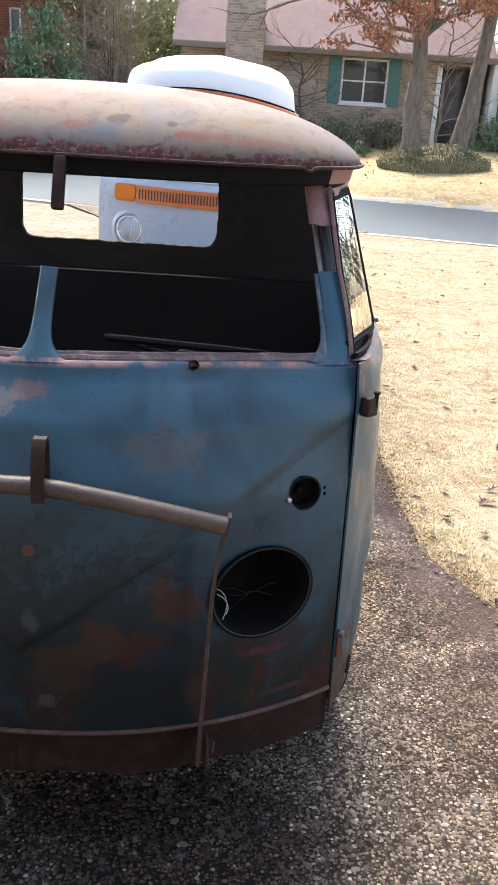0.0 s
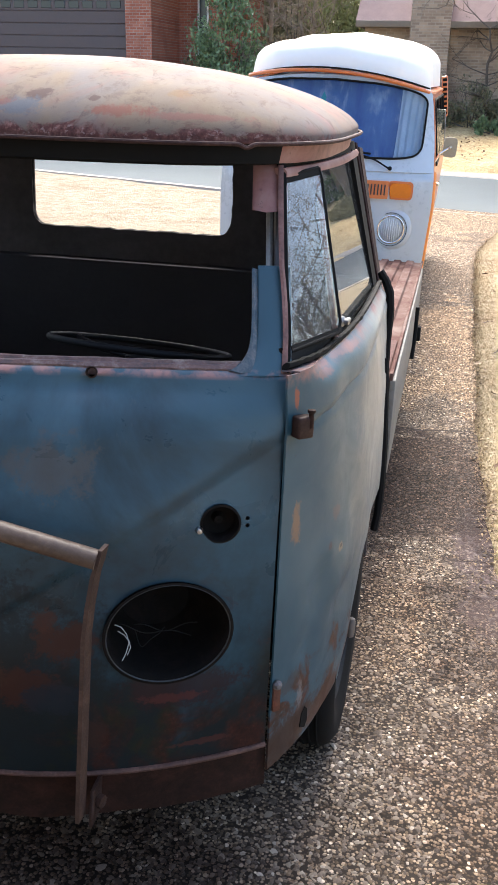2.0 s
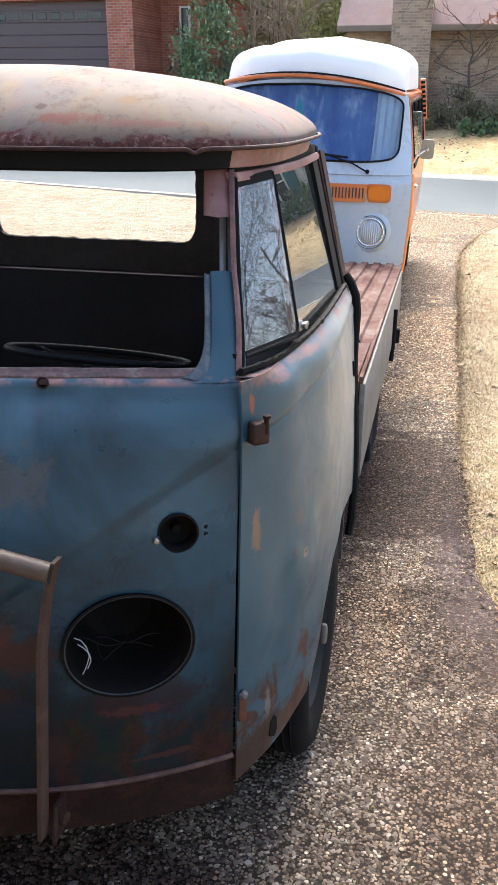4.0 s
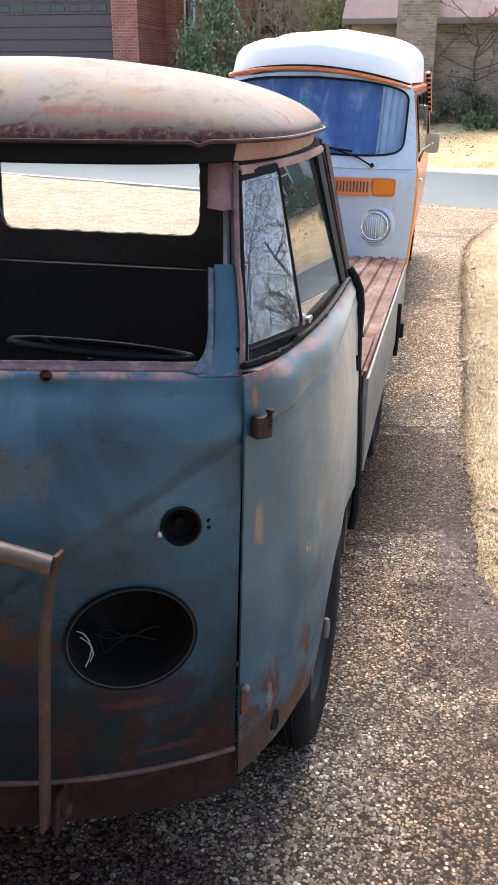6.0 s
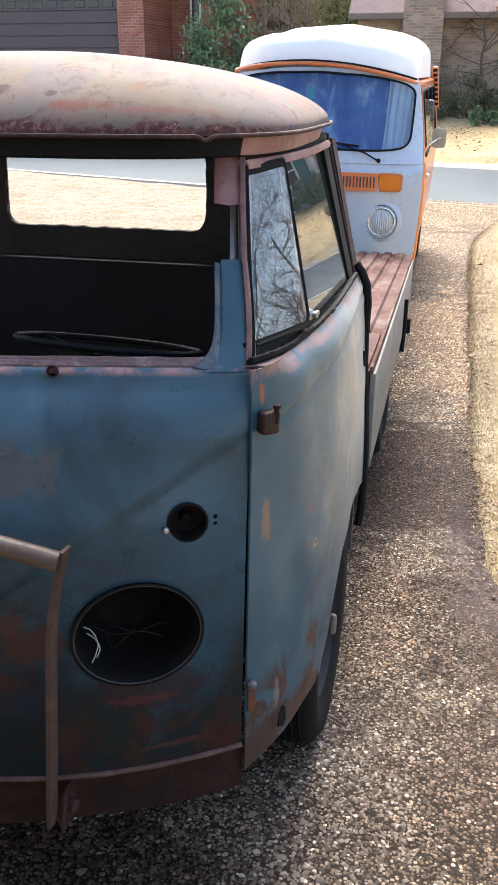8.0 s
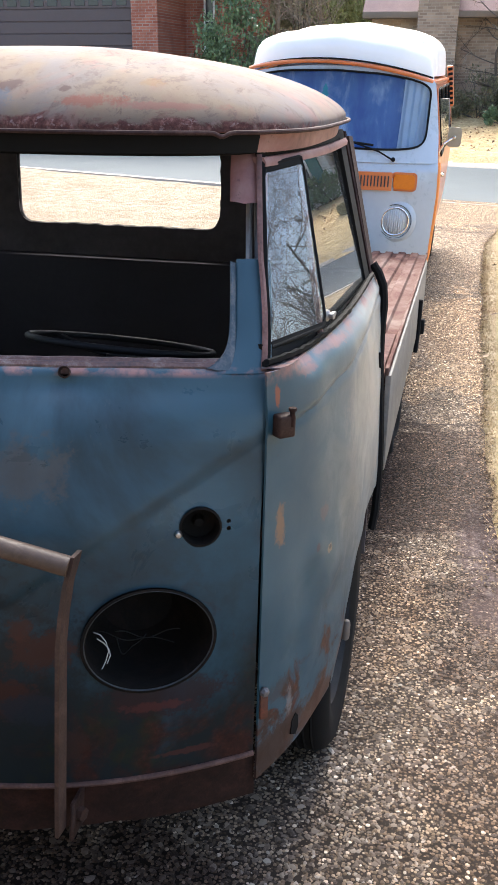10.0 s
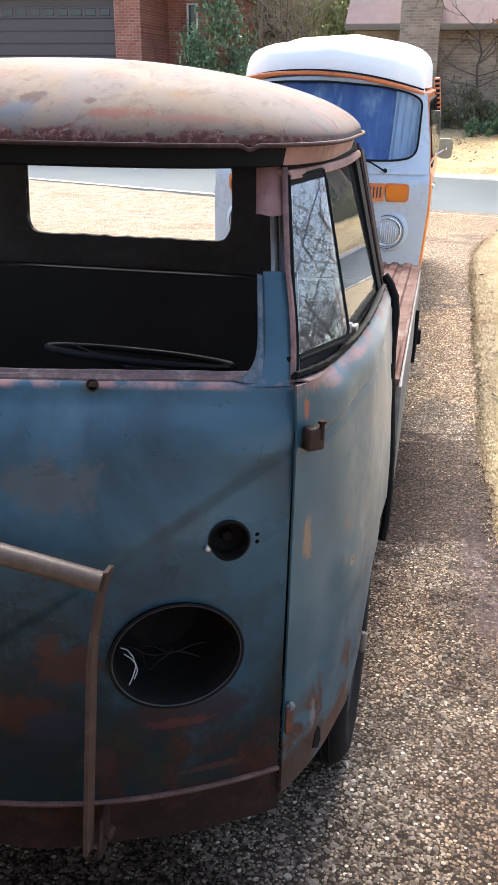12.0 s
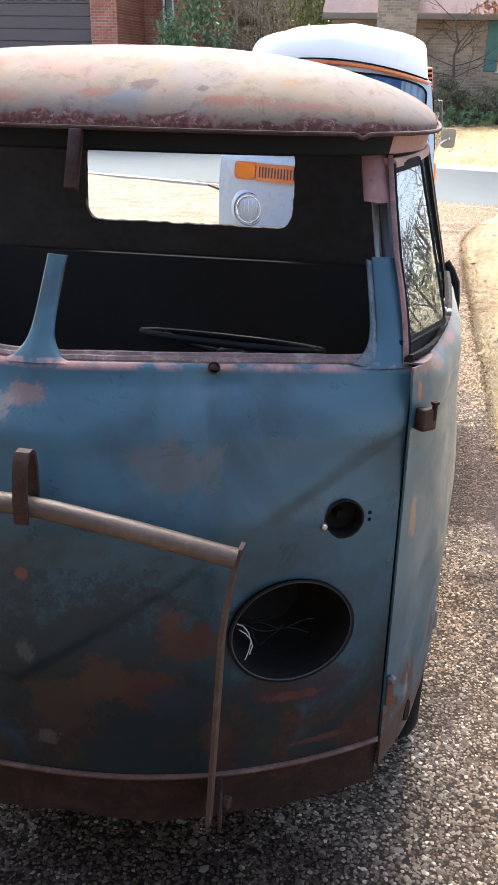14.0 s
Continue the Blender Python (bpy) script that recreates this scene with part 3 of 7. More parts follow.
def build_ground():
    # the lawn is one sheet out to the horizon; the road and the drive lie on it
    xs = [-600, -200, -80, -50] + spread(-30, -2, 28) + [-1.6, -0.8, 0.0, 0.8, 1.05, 1.25, 1.5] + spread(2, 30, 28) + [50, 80, 200, 600]
    ys = [-600, -200, -60, -30] + spread(-20, 12, 100) + spread(12.3, 34, 72) + [40, 60, 90, 200, 600, 1500]
    bm = bmesh.new()
    grid = []
    for x in xs:
        col = []
        for y in ys:
            z = ground_z(x, y)
            if drive_left(y) + 0.1 < x < drive_right(y) - (0.06 if y < 9 else 1.1) and y < near_edge(x):
                z -= 0.03
            if abs(x) <= 30 and y > far_edge(x):
                z += 0.05 * noise.noise((x * 0.4, y * 0.4, 0)) * min(1.0, max(0.0, (y - far_edge(x) - 0.8) / 3.0))
            if near_edge(x) < y < far_edge(x) + 0.30:
                z = -0.34
            col.append(bm.verts.new((x, y, z)))
        grid.append(col)
    for i in range(len(xs) - 1):
        for j in range(len(ys) - 1):
            bm.faces.new((grid[i][j], grid[i + 1][j], grid[i + 1][j + 1], grid[i][j + 1]))
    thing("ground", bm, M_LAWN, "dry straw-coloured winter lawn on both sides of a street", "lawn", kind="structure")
    # exposed-aggregate driveway
    bm = bmesh.new()
    ny = 150
    rows = []
    for j in range(ny + 1):
        y = -7 + (near_edge(0) + 7.0) * j / ny
        l, r = drive_left(y), drive_right(y)
        row = []
        for i in range(13):
            x = l + (r - l) * i / 12
            yy = y if y < 10 else y + (near_edge(x) + 0.02 - near_edge(0)) * (y - 10) / (near_edge(0) - 10)
            row.append(bm.verts.new((x, yy, ground_z(x, min(yy, near_edge(x) - 0.01)) + (0.012 if y < 10.5 else 0.005))))
        rows.append(row)
    for a, b in zip(rows, rows[1:]):
        for i in range(12):
            bm.faces.new((a[i], a[i + 1], b[i + 1], b[i]))
    fs = bm.faces[:]
    bmesh.ops.extrude_face_region(bm, geom=fs)
    for v in {v for f in fs for v in f.verts}:
        v.co.z -= 0.10
    thing("driveway", bm, M_GROUND_AGG, "exposed-aggregate concrete driveway with stains and a painted-in truck shadow", "driveway", kind="structure")
    # street with kerbs
    bm = bmesh.new()
    n = 60
    for i in range(n):
        x0, x1 = -90 + 180 * i / n, -90 + 180 * (i + 1) / n
        v = [bm.verts.new((x, e(x), -0.285)) for x, e in ((x0, near_edge), (x1, near_edge), (x1, far_edge), (x0, far_edge))]
        bm.faces.new(v)
    thing("road", bm, M_ROAD, "pale grey asphalt residential street", "road", kind="structure")
    for name, edge, top, gap in (("kerb_far", far_edge, -0.215, None), ("kerb_near", near_edge, -0.268, (-3.0, 3.2))):
        bm = bmesh.new()
        xs = [x for x in spread(-80, 80, 80)]
        sign = 1 if name == "kerb_far" else -1
        rows = []
        for x in xs:
            t = top
            if gap and gap[0] < x < gap[1]:
                t = -0.272
            y = edge(x)
            rows.append([bm.verts.new((x, y + sign * d, z)) for d, z in ((-0.02, -0.42), (0.0, -0.284), (0.10, t - 0.008), (0.20, t), (0.36, t + 0.012), (0.42, -0.42))])
        for a, b in zip(rows, rows[1:]):
            for k in range(5):
                bm.faces.new((a[k], a[k + 1], b[k + 1], b[k]))
        thing(name, bm, M_KERB, "worn concrete kerb along the street", "kerb", kind="structure")


build_ground()

# ---- the rusty pickup ----
PICKUP = pose(0, 0, 0, -5.16, 0, 0)


def crease(x):
    """Height of the V-shaped pressing on the nose."""
    return 0.60 + 0.70 * abs(x)


def nose_point(x, z):
    y = nose_y(x, z)
    d = (z - crease(x)) / 0.012
    y += 0.0035 * math.exp(-d * d) - 0.011 / (1 + math.exp(-max(-40.0, min(40.0, d * 1.5)))) * min(1.0, max(0.0, (1.16 - z) / 0.08))
    # the dent under the air vent's drain hole, and old knocks
    y += 0.012 * math.exp(-((x - 0.327) / 0.045) ** 2 - ((z - 1.172) / 0.022) ** 2)
    y += 0.004 * noise.noise((x * 4.2, z * 4.2, 3.1)) + 0.0015 * noise.noise((x * 11, z * 11, 1.1))
    return Vector((x, y, z))


HEAD = (0.503, 0.702)
HEAD_NORMAL = Vector((math.sin(radians(29)), -math.cos(radians(29)), 0.03)).normalized()
SIG = (0.583, 0.919)


def nose_panel(root):
    bm = bmesh.new()

    def at(u, v):
        # the last rows roll over into the windscreen sill
        x = (u * 2 - 1) * SEAM
        z = 0.405 + 0.785 * v
        return nose_point(x, z)

    nu, nv = 170, 140
    rows = [[at(i / nu, j / nv) for j in range(nv + 1)] for i in range(nu + 1)]
    for col in rows:
        x, y, z = col[-1]
        col += [Vector((x, y + 0.006, z + 0.008)), Vector((x, y + 0.018, z + 0.012)), Vector((x, y + 0.045, z + 0.010))]
    vs = [[bm.verts.new(p) for p in col] for col in rows]
    for i in range(nu):
        for j in range(len(rows[0]) - 1):
            bm.faces.new((vs[i][j], vs[i + 1][j], vs[i + 1][j + 1], vs[i][j + 1]))
    bmesh.ops.recalc_face_normals(bm, faces=bm.faces)
    bmesh.ops.solidify(bm, geom=bm.faces[:], thickness=0.004)
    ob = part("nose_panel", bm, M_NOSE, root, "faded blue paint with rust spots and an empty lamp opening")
    cuts = []
    for s in (1, -1):
        y = nose_y(HEAD[0], HEAD[1])
        nrm = Vector((HEAD_NORMAL.x * s, HEAD_NORMAL.y, HEAD_NORMAL.z))
        c = bmesh.new()
        lathe(c, [(0.126, -0.2), (0.126, 0.2)], frame_at((HEAD[0] * s, y, HEAD[1]), nrm), 48, squash=0.84)
        cuts.append(c)
        c = bmesh.new()
        y = nose_y(SIG[0], SIG[1])
        lathe(c, [(0.036, -0.1), (0.036, 0.1)], frame_at((SIG[0] * s, y, SIG[1]), (0.42 * s, -0.9, 0)), 32)
        cuts.append(c)
    for dz in (-0.007, 0.007):
        c = bmesh.new()
        lathe(c, [(0.0045, -0.1), (0.0045, 0.1)], frame_at((0.630, nose_y(0.630, 0.918), 0.918 + dz), (0.5, -0.86, 0)), 12)
        cuts.append(c)
    c = bmesh.new()
    lathe(c, [(0.0100, -0.06), (0.0100, 0.06)], frame_at((0.327, nose_y(0.327, 1.188), 1.193), (0.25, -0.9, 0.35)), 20)
    cuts.append(c)
    carve(ob, cuts)
    # lamp buckets behind the openings
    for s in (1, -1):
        y = nose_y(HEAD[0], HEAD[1])
        nrm = Vector((HEAD_NORMAL.x * s, HEAD_NORMAL.y, HEAD_NORMAL.z))
        m = frame_at((HEAD[0] * s, y, HEAD[1]), nrm)
        bm = bmesh.new()
        prof = [(0.129, 0.006), (0.124, 0.007), (0.119, 0.0), (0.117, -0.03), (0.108, -0.10), (0.07, -0.15), (0.0015, -0.165), (0.0015, -0.17), (0.075, -0.156), (0.112, -0.104), (0.122, -0.03), (0.126, -0.004), (0.129, 0.002)]
        lathe(bm, prof, m, 48, squash=0.84, cap=False)
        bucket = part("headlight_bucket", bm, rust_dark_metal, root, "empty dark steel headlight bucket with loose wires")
        bm = bmesh.new()
        ring(bm, 0.1225, 0.0017, m @ Matrix.Translation((0, 0, 0.0045)), 64, 8, 0.84)
        part("rim", bm, M_LIP, bucket, "thin worn metal lip")
        # two bare pale wires hanging out, and a dull tangle behind them
        for k, pts in enumerate((((-0.100, 0.010), (-0.088, 0.006), (-0.078, -0.008), (-0.074, -0.026), (-0.080, -0.044), (-0.088, -0.058)), ((-0.094, -0.004), (-0.082, -0.012), (-0.073, -0.024), (-0.071, -0.036), (-0.078, -0.050)))):
            bm = bmesh.new()
            tube(bm, [m @ Vector((x, y_, -0.035 + 0.004 * i)) for i, (x, y_) in enumerate(pts)], 0.0011, 6)
            part("wire", bm, M_WIRE, bucket, "loose pale wire end")
        for k in range(3):
            rnd = random.Random(20 + k)
            p0 = Vector((rnd.uniform(-0.095, -0.05), rnd.uniform(-0.045, -0.01), -0.085))
            p1 = Vector((rnd.uniform(0.0, 0.09), rnd.uniform(-0.065, -0.01), -0.055))
            mid = (p0 + p1) / 2 + Vector((rnd.uniform(-0.03, 0.03), rnd.uniform(-0.07, 0.03), 0.02))
            bm = bmesh.new()
            tube(bm, [m @ (p0 * (1 - t) ** 2 + mid * 2 * t * (1 - t) + p1 * t * t + Vector((0, 0.006 * math.sin(9 * t + k), 0))) for t in [i / 12 for i in range(13)]], 0.0011, 6)
            part("wire", bm, M_WIRE_GREY, bucket)
        y = nose_y(SIG[0], SIG[1])
        m = frame_at((SIG[0] * s, y, SIG[1]), (0.42 * s, -0.9, 0))
        bm = bmesh.new()
        lathe(bm, [(0.040, 0.003), (0.036, 0.004), (0.034, -0.004), (0.033, -0.03), (0.012, -0.036), (0.008, -0.02), (0.001, -0.019), (0.001, -0.04), (0.036, -0.034), (0.038, -0.004), (0.040, 0.0)], m, 32, cap=False)
        sig = part("signal_socket", bm, rust_dark_metal, root, "empty round turn-signal socket")
        bm = bmesh.new()
        ms = frame_at((0.547 * s, nose_y(0.547, 0.909), 0.909), (0.42 * s, -0.9, 0))
        lathe(bm, [(0.0075, -0.004), (0.0075, 0.004), (0.005, 0.009), (0.001, 0.010)], ms, 12)
        part("screw", bm, M_STEEL, sig, "bright steel screw")
    # drain-hole ring under the windscreen
    bm = bmesh.new()
    m = frame_at((0.327, nose_y(0.327, 1.188) + 0.003, 1.193), (0.25, -0.9, 0.35))
    lathe(bm, [(0.0112, -0.002), (0.0112, 0.003), (0.0098, 0.004), (0.0085, 0.0), (0.008, -0.03), (0.001, -0.03)], m, 24, cap=False)
    part("wiper_socket", bm, M_HINGE, root, "rusty empty wiper spindle hole")


def apron(root):
    # rusty valance under the nose, with its rolled lip
    bm = bmesh.new()
    sheet(bm, lambda u, v: Vector(((u * 2 - 1) * SEAM, nose_y((u * 2 - 1) * SEAM, 0.30 + 0.098 * v) + 0.008 + 0.004 * noise.noise((u * 30, v * 3, 0)), 0.285 + 0.012 * noise.noise((u * 8, 0, 5)) * (1 - v) + 0.115 * v)), 80, 8, 0.004)
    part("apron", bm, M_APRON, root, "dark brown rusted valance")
    bm = bmesh.new()
    tube(bm, [(x, nose_y(x, 0.40) - 0.002, 0.401) for x in spread(-SEAM, SEAM, 60)], 0.006, 8)
    part("lip", bm, M_LIP_RUST, root, "worn rolled lip, bare along its edge")
    # floor pan behind it, which closes the cab from below
    bm = bmesh.new()
    box(bm, (-0.62, 0.13, 0.35), (0.62, 0.42, 0.39), 0.01)
    box(bm, (-0.34, -0.09, 0.35), (0.34, 0.13, 0.39), 0.01)
    box(bm, (-0.56, 0.42, 0.36), (0.56, 1.15, 0.62), 0.01)
    part("floor_pan", bm, M_APRON, root)


def windscreen(root):
    """The sill, the sawn-off posts and what is left of the posts under the roof."""
    def post(x_lo, x_hi, z_lo, z_hi, taper, name, mat, label, depth=0.035, flare=0.0, out=0.0):
        bm = bmesh.new()
        n = 22
        rows = []
        for j in range(n + 1):
            z = z_lo + (z_hi - z_lo) * (j / n) ** 1.5
            k = (z - 1.2)
            fl = flare * math.exp(-max(0, z - z_lo) / 0.020)
            a, b = x_lo - taper * k - (fl), x_hi - taper * k + (fl if abs(x_lo + x_hi) < 0.1 else 0)
            ring_pts = []
            w = b - a
            for t, d in ((0.0, depth), (0.0, 0.006), (0.12, 0.0), (0.5, -0.003), (0.88, 0.0), (1.0, 0.006), (1.0, depth)):
                x = a + w * t
                ring_pts.append(bm.verts.new((x, screen_y(x, z) + d - out + 0.0015 * noise.noise((x * 20, z * 20, 0)), z + 0.004 * noise.noise((x * 60, 0, z_hi)) * (j == n or j == 0))))
            rows.append(ring_pts)
        for p, q in zip(rows, rows[1:]):
            for k in range(len(p)):
                bm.faces.new((p[k], p[(k + 1) % len(p)], q[(k + 1) % len(p)], q[k]))
        bm.faces.new(rows[0])
        bm.faces.new(rows[-1])
        return part(name, bm, mat, root, label)

    post(-0.008, 0.028, 1.195, 1.376, 0.0, "centre_post", M_NOSE, "sawn-off blue centre post", 0.014, 0.05)
    post(0.622, 0.681, 1.195, 1.386, 0.19, "lower_pillar", M_NOSE, "sawn-off blue windscreen pillar", 0.02, 0.045)
    post(0.611, 0.6215, 1.20, 1.380, 0.19, "pillar_flange", M_FLANGE, "folded worn inner flange of the pillar", 0.008, 0.045)
    post(0.610, 0.668, 1.486, 1.612, 0.17, "upper_pillar", M_PINK, "rest of a pink-primed pillar hanging under the roof", 0.05, 0.0, 0.020)
    bm = bmesh.new()
    box(bm, (-0.006, -0.010, -0.058), (0.020, 0.012, 0.058), 0.004, 2, Matrix.Translation((0, 0.176, 1.546)) @ Matrix.Rotation(radians(-18), 4, "X"))
    part("upper_stub", bm, M_HINGE, root, "dark stub of the centre post under the roof")
    for o in [c for c in root.children if c.name.split(".")[0] in ("lower_pillar", "upper_pillar")]:
        c = o.copy()
        scene.collection.objects.link(c)
        c.matrix_basis = Matrix.Diagonal((-1, 1, 1, 1))
    # sill: a stepped flange along the lower edge of both panes
    bm = bmesh.new()
    xs = spread(-SEAM + 0.01, SEAM - 0.01, 90)
    prof = ((0.012, -0.008), (0.010, 0.008), (0.014, 0.014), (0.022, 0.0145), (0.025, 0.020), (0.033, 0.0205), (0.035, 0.0), (0.03, -0.015))
    rows = [[bm.verts.new((x, nose_y(x, 1.195) + d, 1.195 + h + 0.002 * noise.noise((x * 25, d * 40, 0)))) for d, h in prof] for x in xs]
    for a, b in zip(rows, rows[1:]):
        for k in range(len(prof)):
            bm.faces.new((a[k], a[(k + 1) % len(prof)], b[(k + 1) % len(prof)], b[k]))
    part("windscreen_sill", bm, M_SILL, root, "scraped sill with pink primer and bare metal")
    # inner door channel, dark, between the two halves of each pillar
    for s in (1, -1):
        bm = bmesh.new()
        pts = [(s * (0.655 - 0.19 * (z - 1.2)), screen_y(0.62, z) + 0.055, z) for z in spread(1.21, 1.62, 8)]
        tube(bm, pts, 0.013, 8)
        part("door_channel", bm, M_CHANNEL, root, "dark steel door channel")
        bm = bmesh.new()
        pts = [(s * (0.632 - 0.19 * (z - 1.2)), screen_y(0.60, z) + 0.06, z) for z in spread(1.21, 1.62, 8)]
        tube(bm, pts, 0.007, 6)
        part("door_channel", bm, M_STEEL_DULL, root)


ROOF_HEIGHT = 0.147


def roof(root):
    def dome(a, r, inner=0.0):
        gx, gy = gutter_xy(a)
        x, y = gx * r, 0.70 + (gy - 0.70) * r
        k = max(0.0, 1 - r ** 2.45)
        z = gutter_z(y) + 0.012 + (ROOF_HEIGHT - 0.03 * (y - 0.7)) * k ** 0.68 - inner
        z += 0.004 * noise.noise((x * 3.5, y * 3.5, 0.7))
        return Vector((x, y, z))

    bm = bmesh.new()
    na, nr = 120, 34
    radii = [math.sin(math.pi / 2 * i / nr) for i in range(1, nr + 1)]
    rows = [[bm.verts.new(dome(2 * math.pi * i / na, r)) for r in radii] for i in range(na)]
    top = bm.verts.new(dome(0, 0.0))
    for i in range(na):
        p, q = rows[i], rows[(i + 1) % na]
        bm.faces.new((top, p[0], q[0]))
        for j in range(nr - 1):
            bm.faces.new((p[j], p[j + 1], q[j + 1], q[j]))
    # rolled edge and headlining
    low = [bm.verts.new(Vector(dome(2 * math.pi * i / na, 1.0)) - Vector((0, 0, 0.012))) for i in range(na)]
    inn = []
    for i in range(na):
        gx, gy = gutter_xy(2 * math.pi * i / na)
        inn.append(bm.verts.new((gx * 0.955, 0.70 + (gy - 0.70) * 0.955, gutter_z(gy) - 0.002)))
    for i in range(na):
        j = (i + 1) % na
        bm.faces.new((rows[i][-1], low[i], low[j], rows[j][-1]))
        bm.faces.new((low[i], inn[i], inn[j], low[j]))
    ob = part("roof", bm, M_ROOF, root, "domed roof, weathered paint gone to primer and rust")
    # headlining
    bm = bmesh.new()
    rows = [[bm.verts.new(dome(2 * math.pi * i / 60, r, 0.03) - Vector((0, 0, 0.0))) for r in [0.01] + [math.sin(math.pi / 2 * k / 12) * 0.96 for k in range(1, 13)]] for i in range(60)]
    for i in range(60):
        p, q = rows[i], rows[(i + 1) % 60]
        for j in range(12):
            bm.faces.new((p[j], p[j + 1], q[j + 1], q[j]))
    part("headlining", bm, M_INNER, root, "bare dark underside")
    # drip rail all round, with the nick at its front
    bm = bmesh.new()
    pts = []
    for i in range(481):
        gx, gy = gutter_xy(2 * math.pi * i / 480)
        pts.append((gx * 1.012, 0.70 + (gy - 0.70) * 1.012, gutter_z(gy) + 0.001 - 0.007 * math.exp(-((gx - 0.545) / 0.010) ** 2) * (gy < 0.5)))
    tube(bm, pts, 0.0042, 8)
    part("drip_rail", bm, M_RAIL, root, "rust-stained drip rail")
    # header band below the rail: front and the door tops
    bm = bmesh.new()
    band = []
    for i in range(121):
        gx, gy = gutter_xy(2 * math.pi * i / 120)
        z = gutter_z(gy)
        band.append([bm.verts.new((gx * k, 0.70 + (gy - 0.70) * k, z + h)) for k, h in ((0.985, 0.004), (0.972, -0.036), (0.93, -0.040), (0.94, 0.004))])
    for a, b in zip(band, band[1:]):
        for k in range(4):
            bm.faces.new((a[k], a[(k + 1) % 4], b[(k + 1) % 4], b[k]))
    # black on the front faces paints in the shade under the roof's edge
    for f in bm.faces:
        c = f.calc_center_median()
        f.material_index = 1 if c.y < 0.42 and abs(c.x) < 0.600 else 0
    part("header", bm, [M_PINK, M_RUBBER], root, "pink-primed header band under the roof, its front coloured as shade")


WHEEL_Y, WHEEL_R = 0.765, 0.325
ARCH_Y, ARCH_W, ARCH_H = 0.93, 0.42, 0.37


def arch_z(y):
    """The door's lower edge: straight, then cut up by the wheel arch."""
    k = (y - ARCH_Y) / ARCH_W
    arch = 0.30 + ARCH_H * math.sqrt(max(0.0, 1 - k * k)) if abs(k) < 1 else 0.0
    return max(0.334, arch)


def door(root, s):
    """One cab door: skin, window frame, vent window, glass, hinges."""
    y0, y1 = 0.0985, 1.085

    def skin(u, v):
        y = y0 + (y1 - y0) * u
        lo = arch_z(y)
        z = lo + (belt(y) - lo) * v
        x = side_x(y, z)
        # crumples
        x += 0.010 * noise.noise((y * 5.5, z * 5.0, 7.7)) * min(1, u * 5) - 0.014 * math.exp(-((y - 0.25) / 0.05) ** 2 - ((z - 0.70) / 0.07) ** 2)
        x -= 0.012 * math.exp(-((y - 0.42) / 0.09) ** 2 - ((z - 0.62) / 0.05) ** 2)
        x += 0.007 * math.exp(-((y - 0.27) / 0.035) ** 2 - ((z - 0.79) / 0.03) ** 2) - 0.009 * math.exp(-((y - 0.22) / 0.04) ** 2 - ((z - 0.58) / 0.045) ** 2)
        x += 0.006 * noise.noise((y * 9.5, z * 7.5, 2.2)) * min(1, u * 4) * max(0.0, 1 - z / 1.1)
        # the swage that carries on round from the nose
        d = (z - (1.083 + 0.14 * (y - 0.1))) / 0.009
        fade = min(1.0, max(0.0, (y - 0.10) / 0.07))
        x += (0.005 / (1 + math.exp(-1.8 * d)) - 0.008 * math.exp(-d * d)) * fade - 0.004 * min(1.0, max(0.0, (z - 1.12) / 0.06))
        # the shoulder rolls in to the window's sill
        k = min(1.0, max(0.0, (z - belt(y) + 0.050) / 0.050)) * min(1.0, max(0.0, (y - 0.11) / 0.14))
        x += (frame_x(y, belt(y)) + 0.004 - x) * k * k
        return Vector((s * x, y, z))

    bm = bmesh.new()
    sheet(bm, skin, 80, 110, 0.005)
    d = part("door", bm, M_DOOR, root, "dented blue cab door, sun-bleached on top with a painted-in sheen")
    bm = bmesh.new()
    sheet(bm, lambda u, v: skin(0.035 + 0.965 * u, 1.0) * v + Vector((s * (frame_x(y0 + (y1 - y0) * (0.035 + 0.965 * u), 1.2) - 0.008), y0 + (y1 - y0) * (0.035 + 0.965 * u), belt(y0 + (y1 - y0) * (0.035 + 0.965 * u)) - 0.001)) * (1 - v), 60, 2, 0.003)
    part("sill", bm, M_DOOR, d)
    # window frame: outer band with one opening
    zb, zt = 1.205, 1.592

    def on(y, z, out=0.0):
        return Vector((s * (frame_x(y, z) + out), y, z))

    front = lambda z: 0.150 + 0.535 * (z - 1.205)
    back = lambda z: 1.052 - 0.13 * (z - 1.265)
    div = lambda z: 0.388 + 0.30 * (z - 1.238)
    top = lambda y: gutter_z(y) - 0.030

    def strip(name, a, b, mat, label="", out=0.0, depth=0.022, par=d):
        """A band of the frame between two lines of (y, z)."""
        bm = bmesh.new()
        rows = []
        n = len(a)
        for (ya, za), (yb, zb_) in zip(a, b):
            rows.append([bm.verts.new(on(ya, za, out)), bm.verts.new(on((ya + yb) / 2, (za + zb_) / 2, out + 0.003)), bm.verts.new(on(yb, zb_, out)), bm.verts.new(on(yb, zb_, out - depth)), bm.verts.new(on(ya, za, out - depth))])
        for p, q in zip(rows, rows[1:]):
            for k in range(5):
                bm.faces.new((p[k], p[(k + 1) % 5], q[(k + 1) % 5], q[k]))
        bm.faces.new(rows[0])
        bm.faces.new(rows[-1])
        return part(name, bm, mat, par, label)

    zs = spread(1.2, 1.575, 12)
    strip("front_frame", [(front(z) - 0.003, z) for z in zs], [(front(z) + 0.001, z) for z in zs], M_RUBBER, "thin black window frame", -0.003, 0.005)
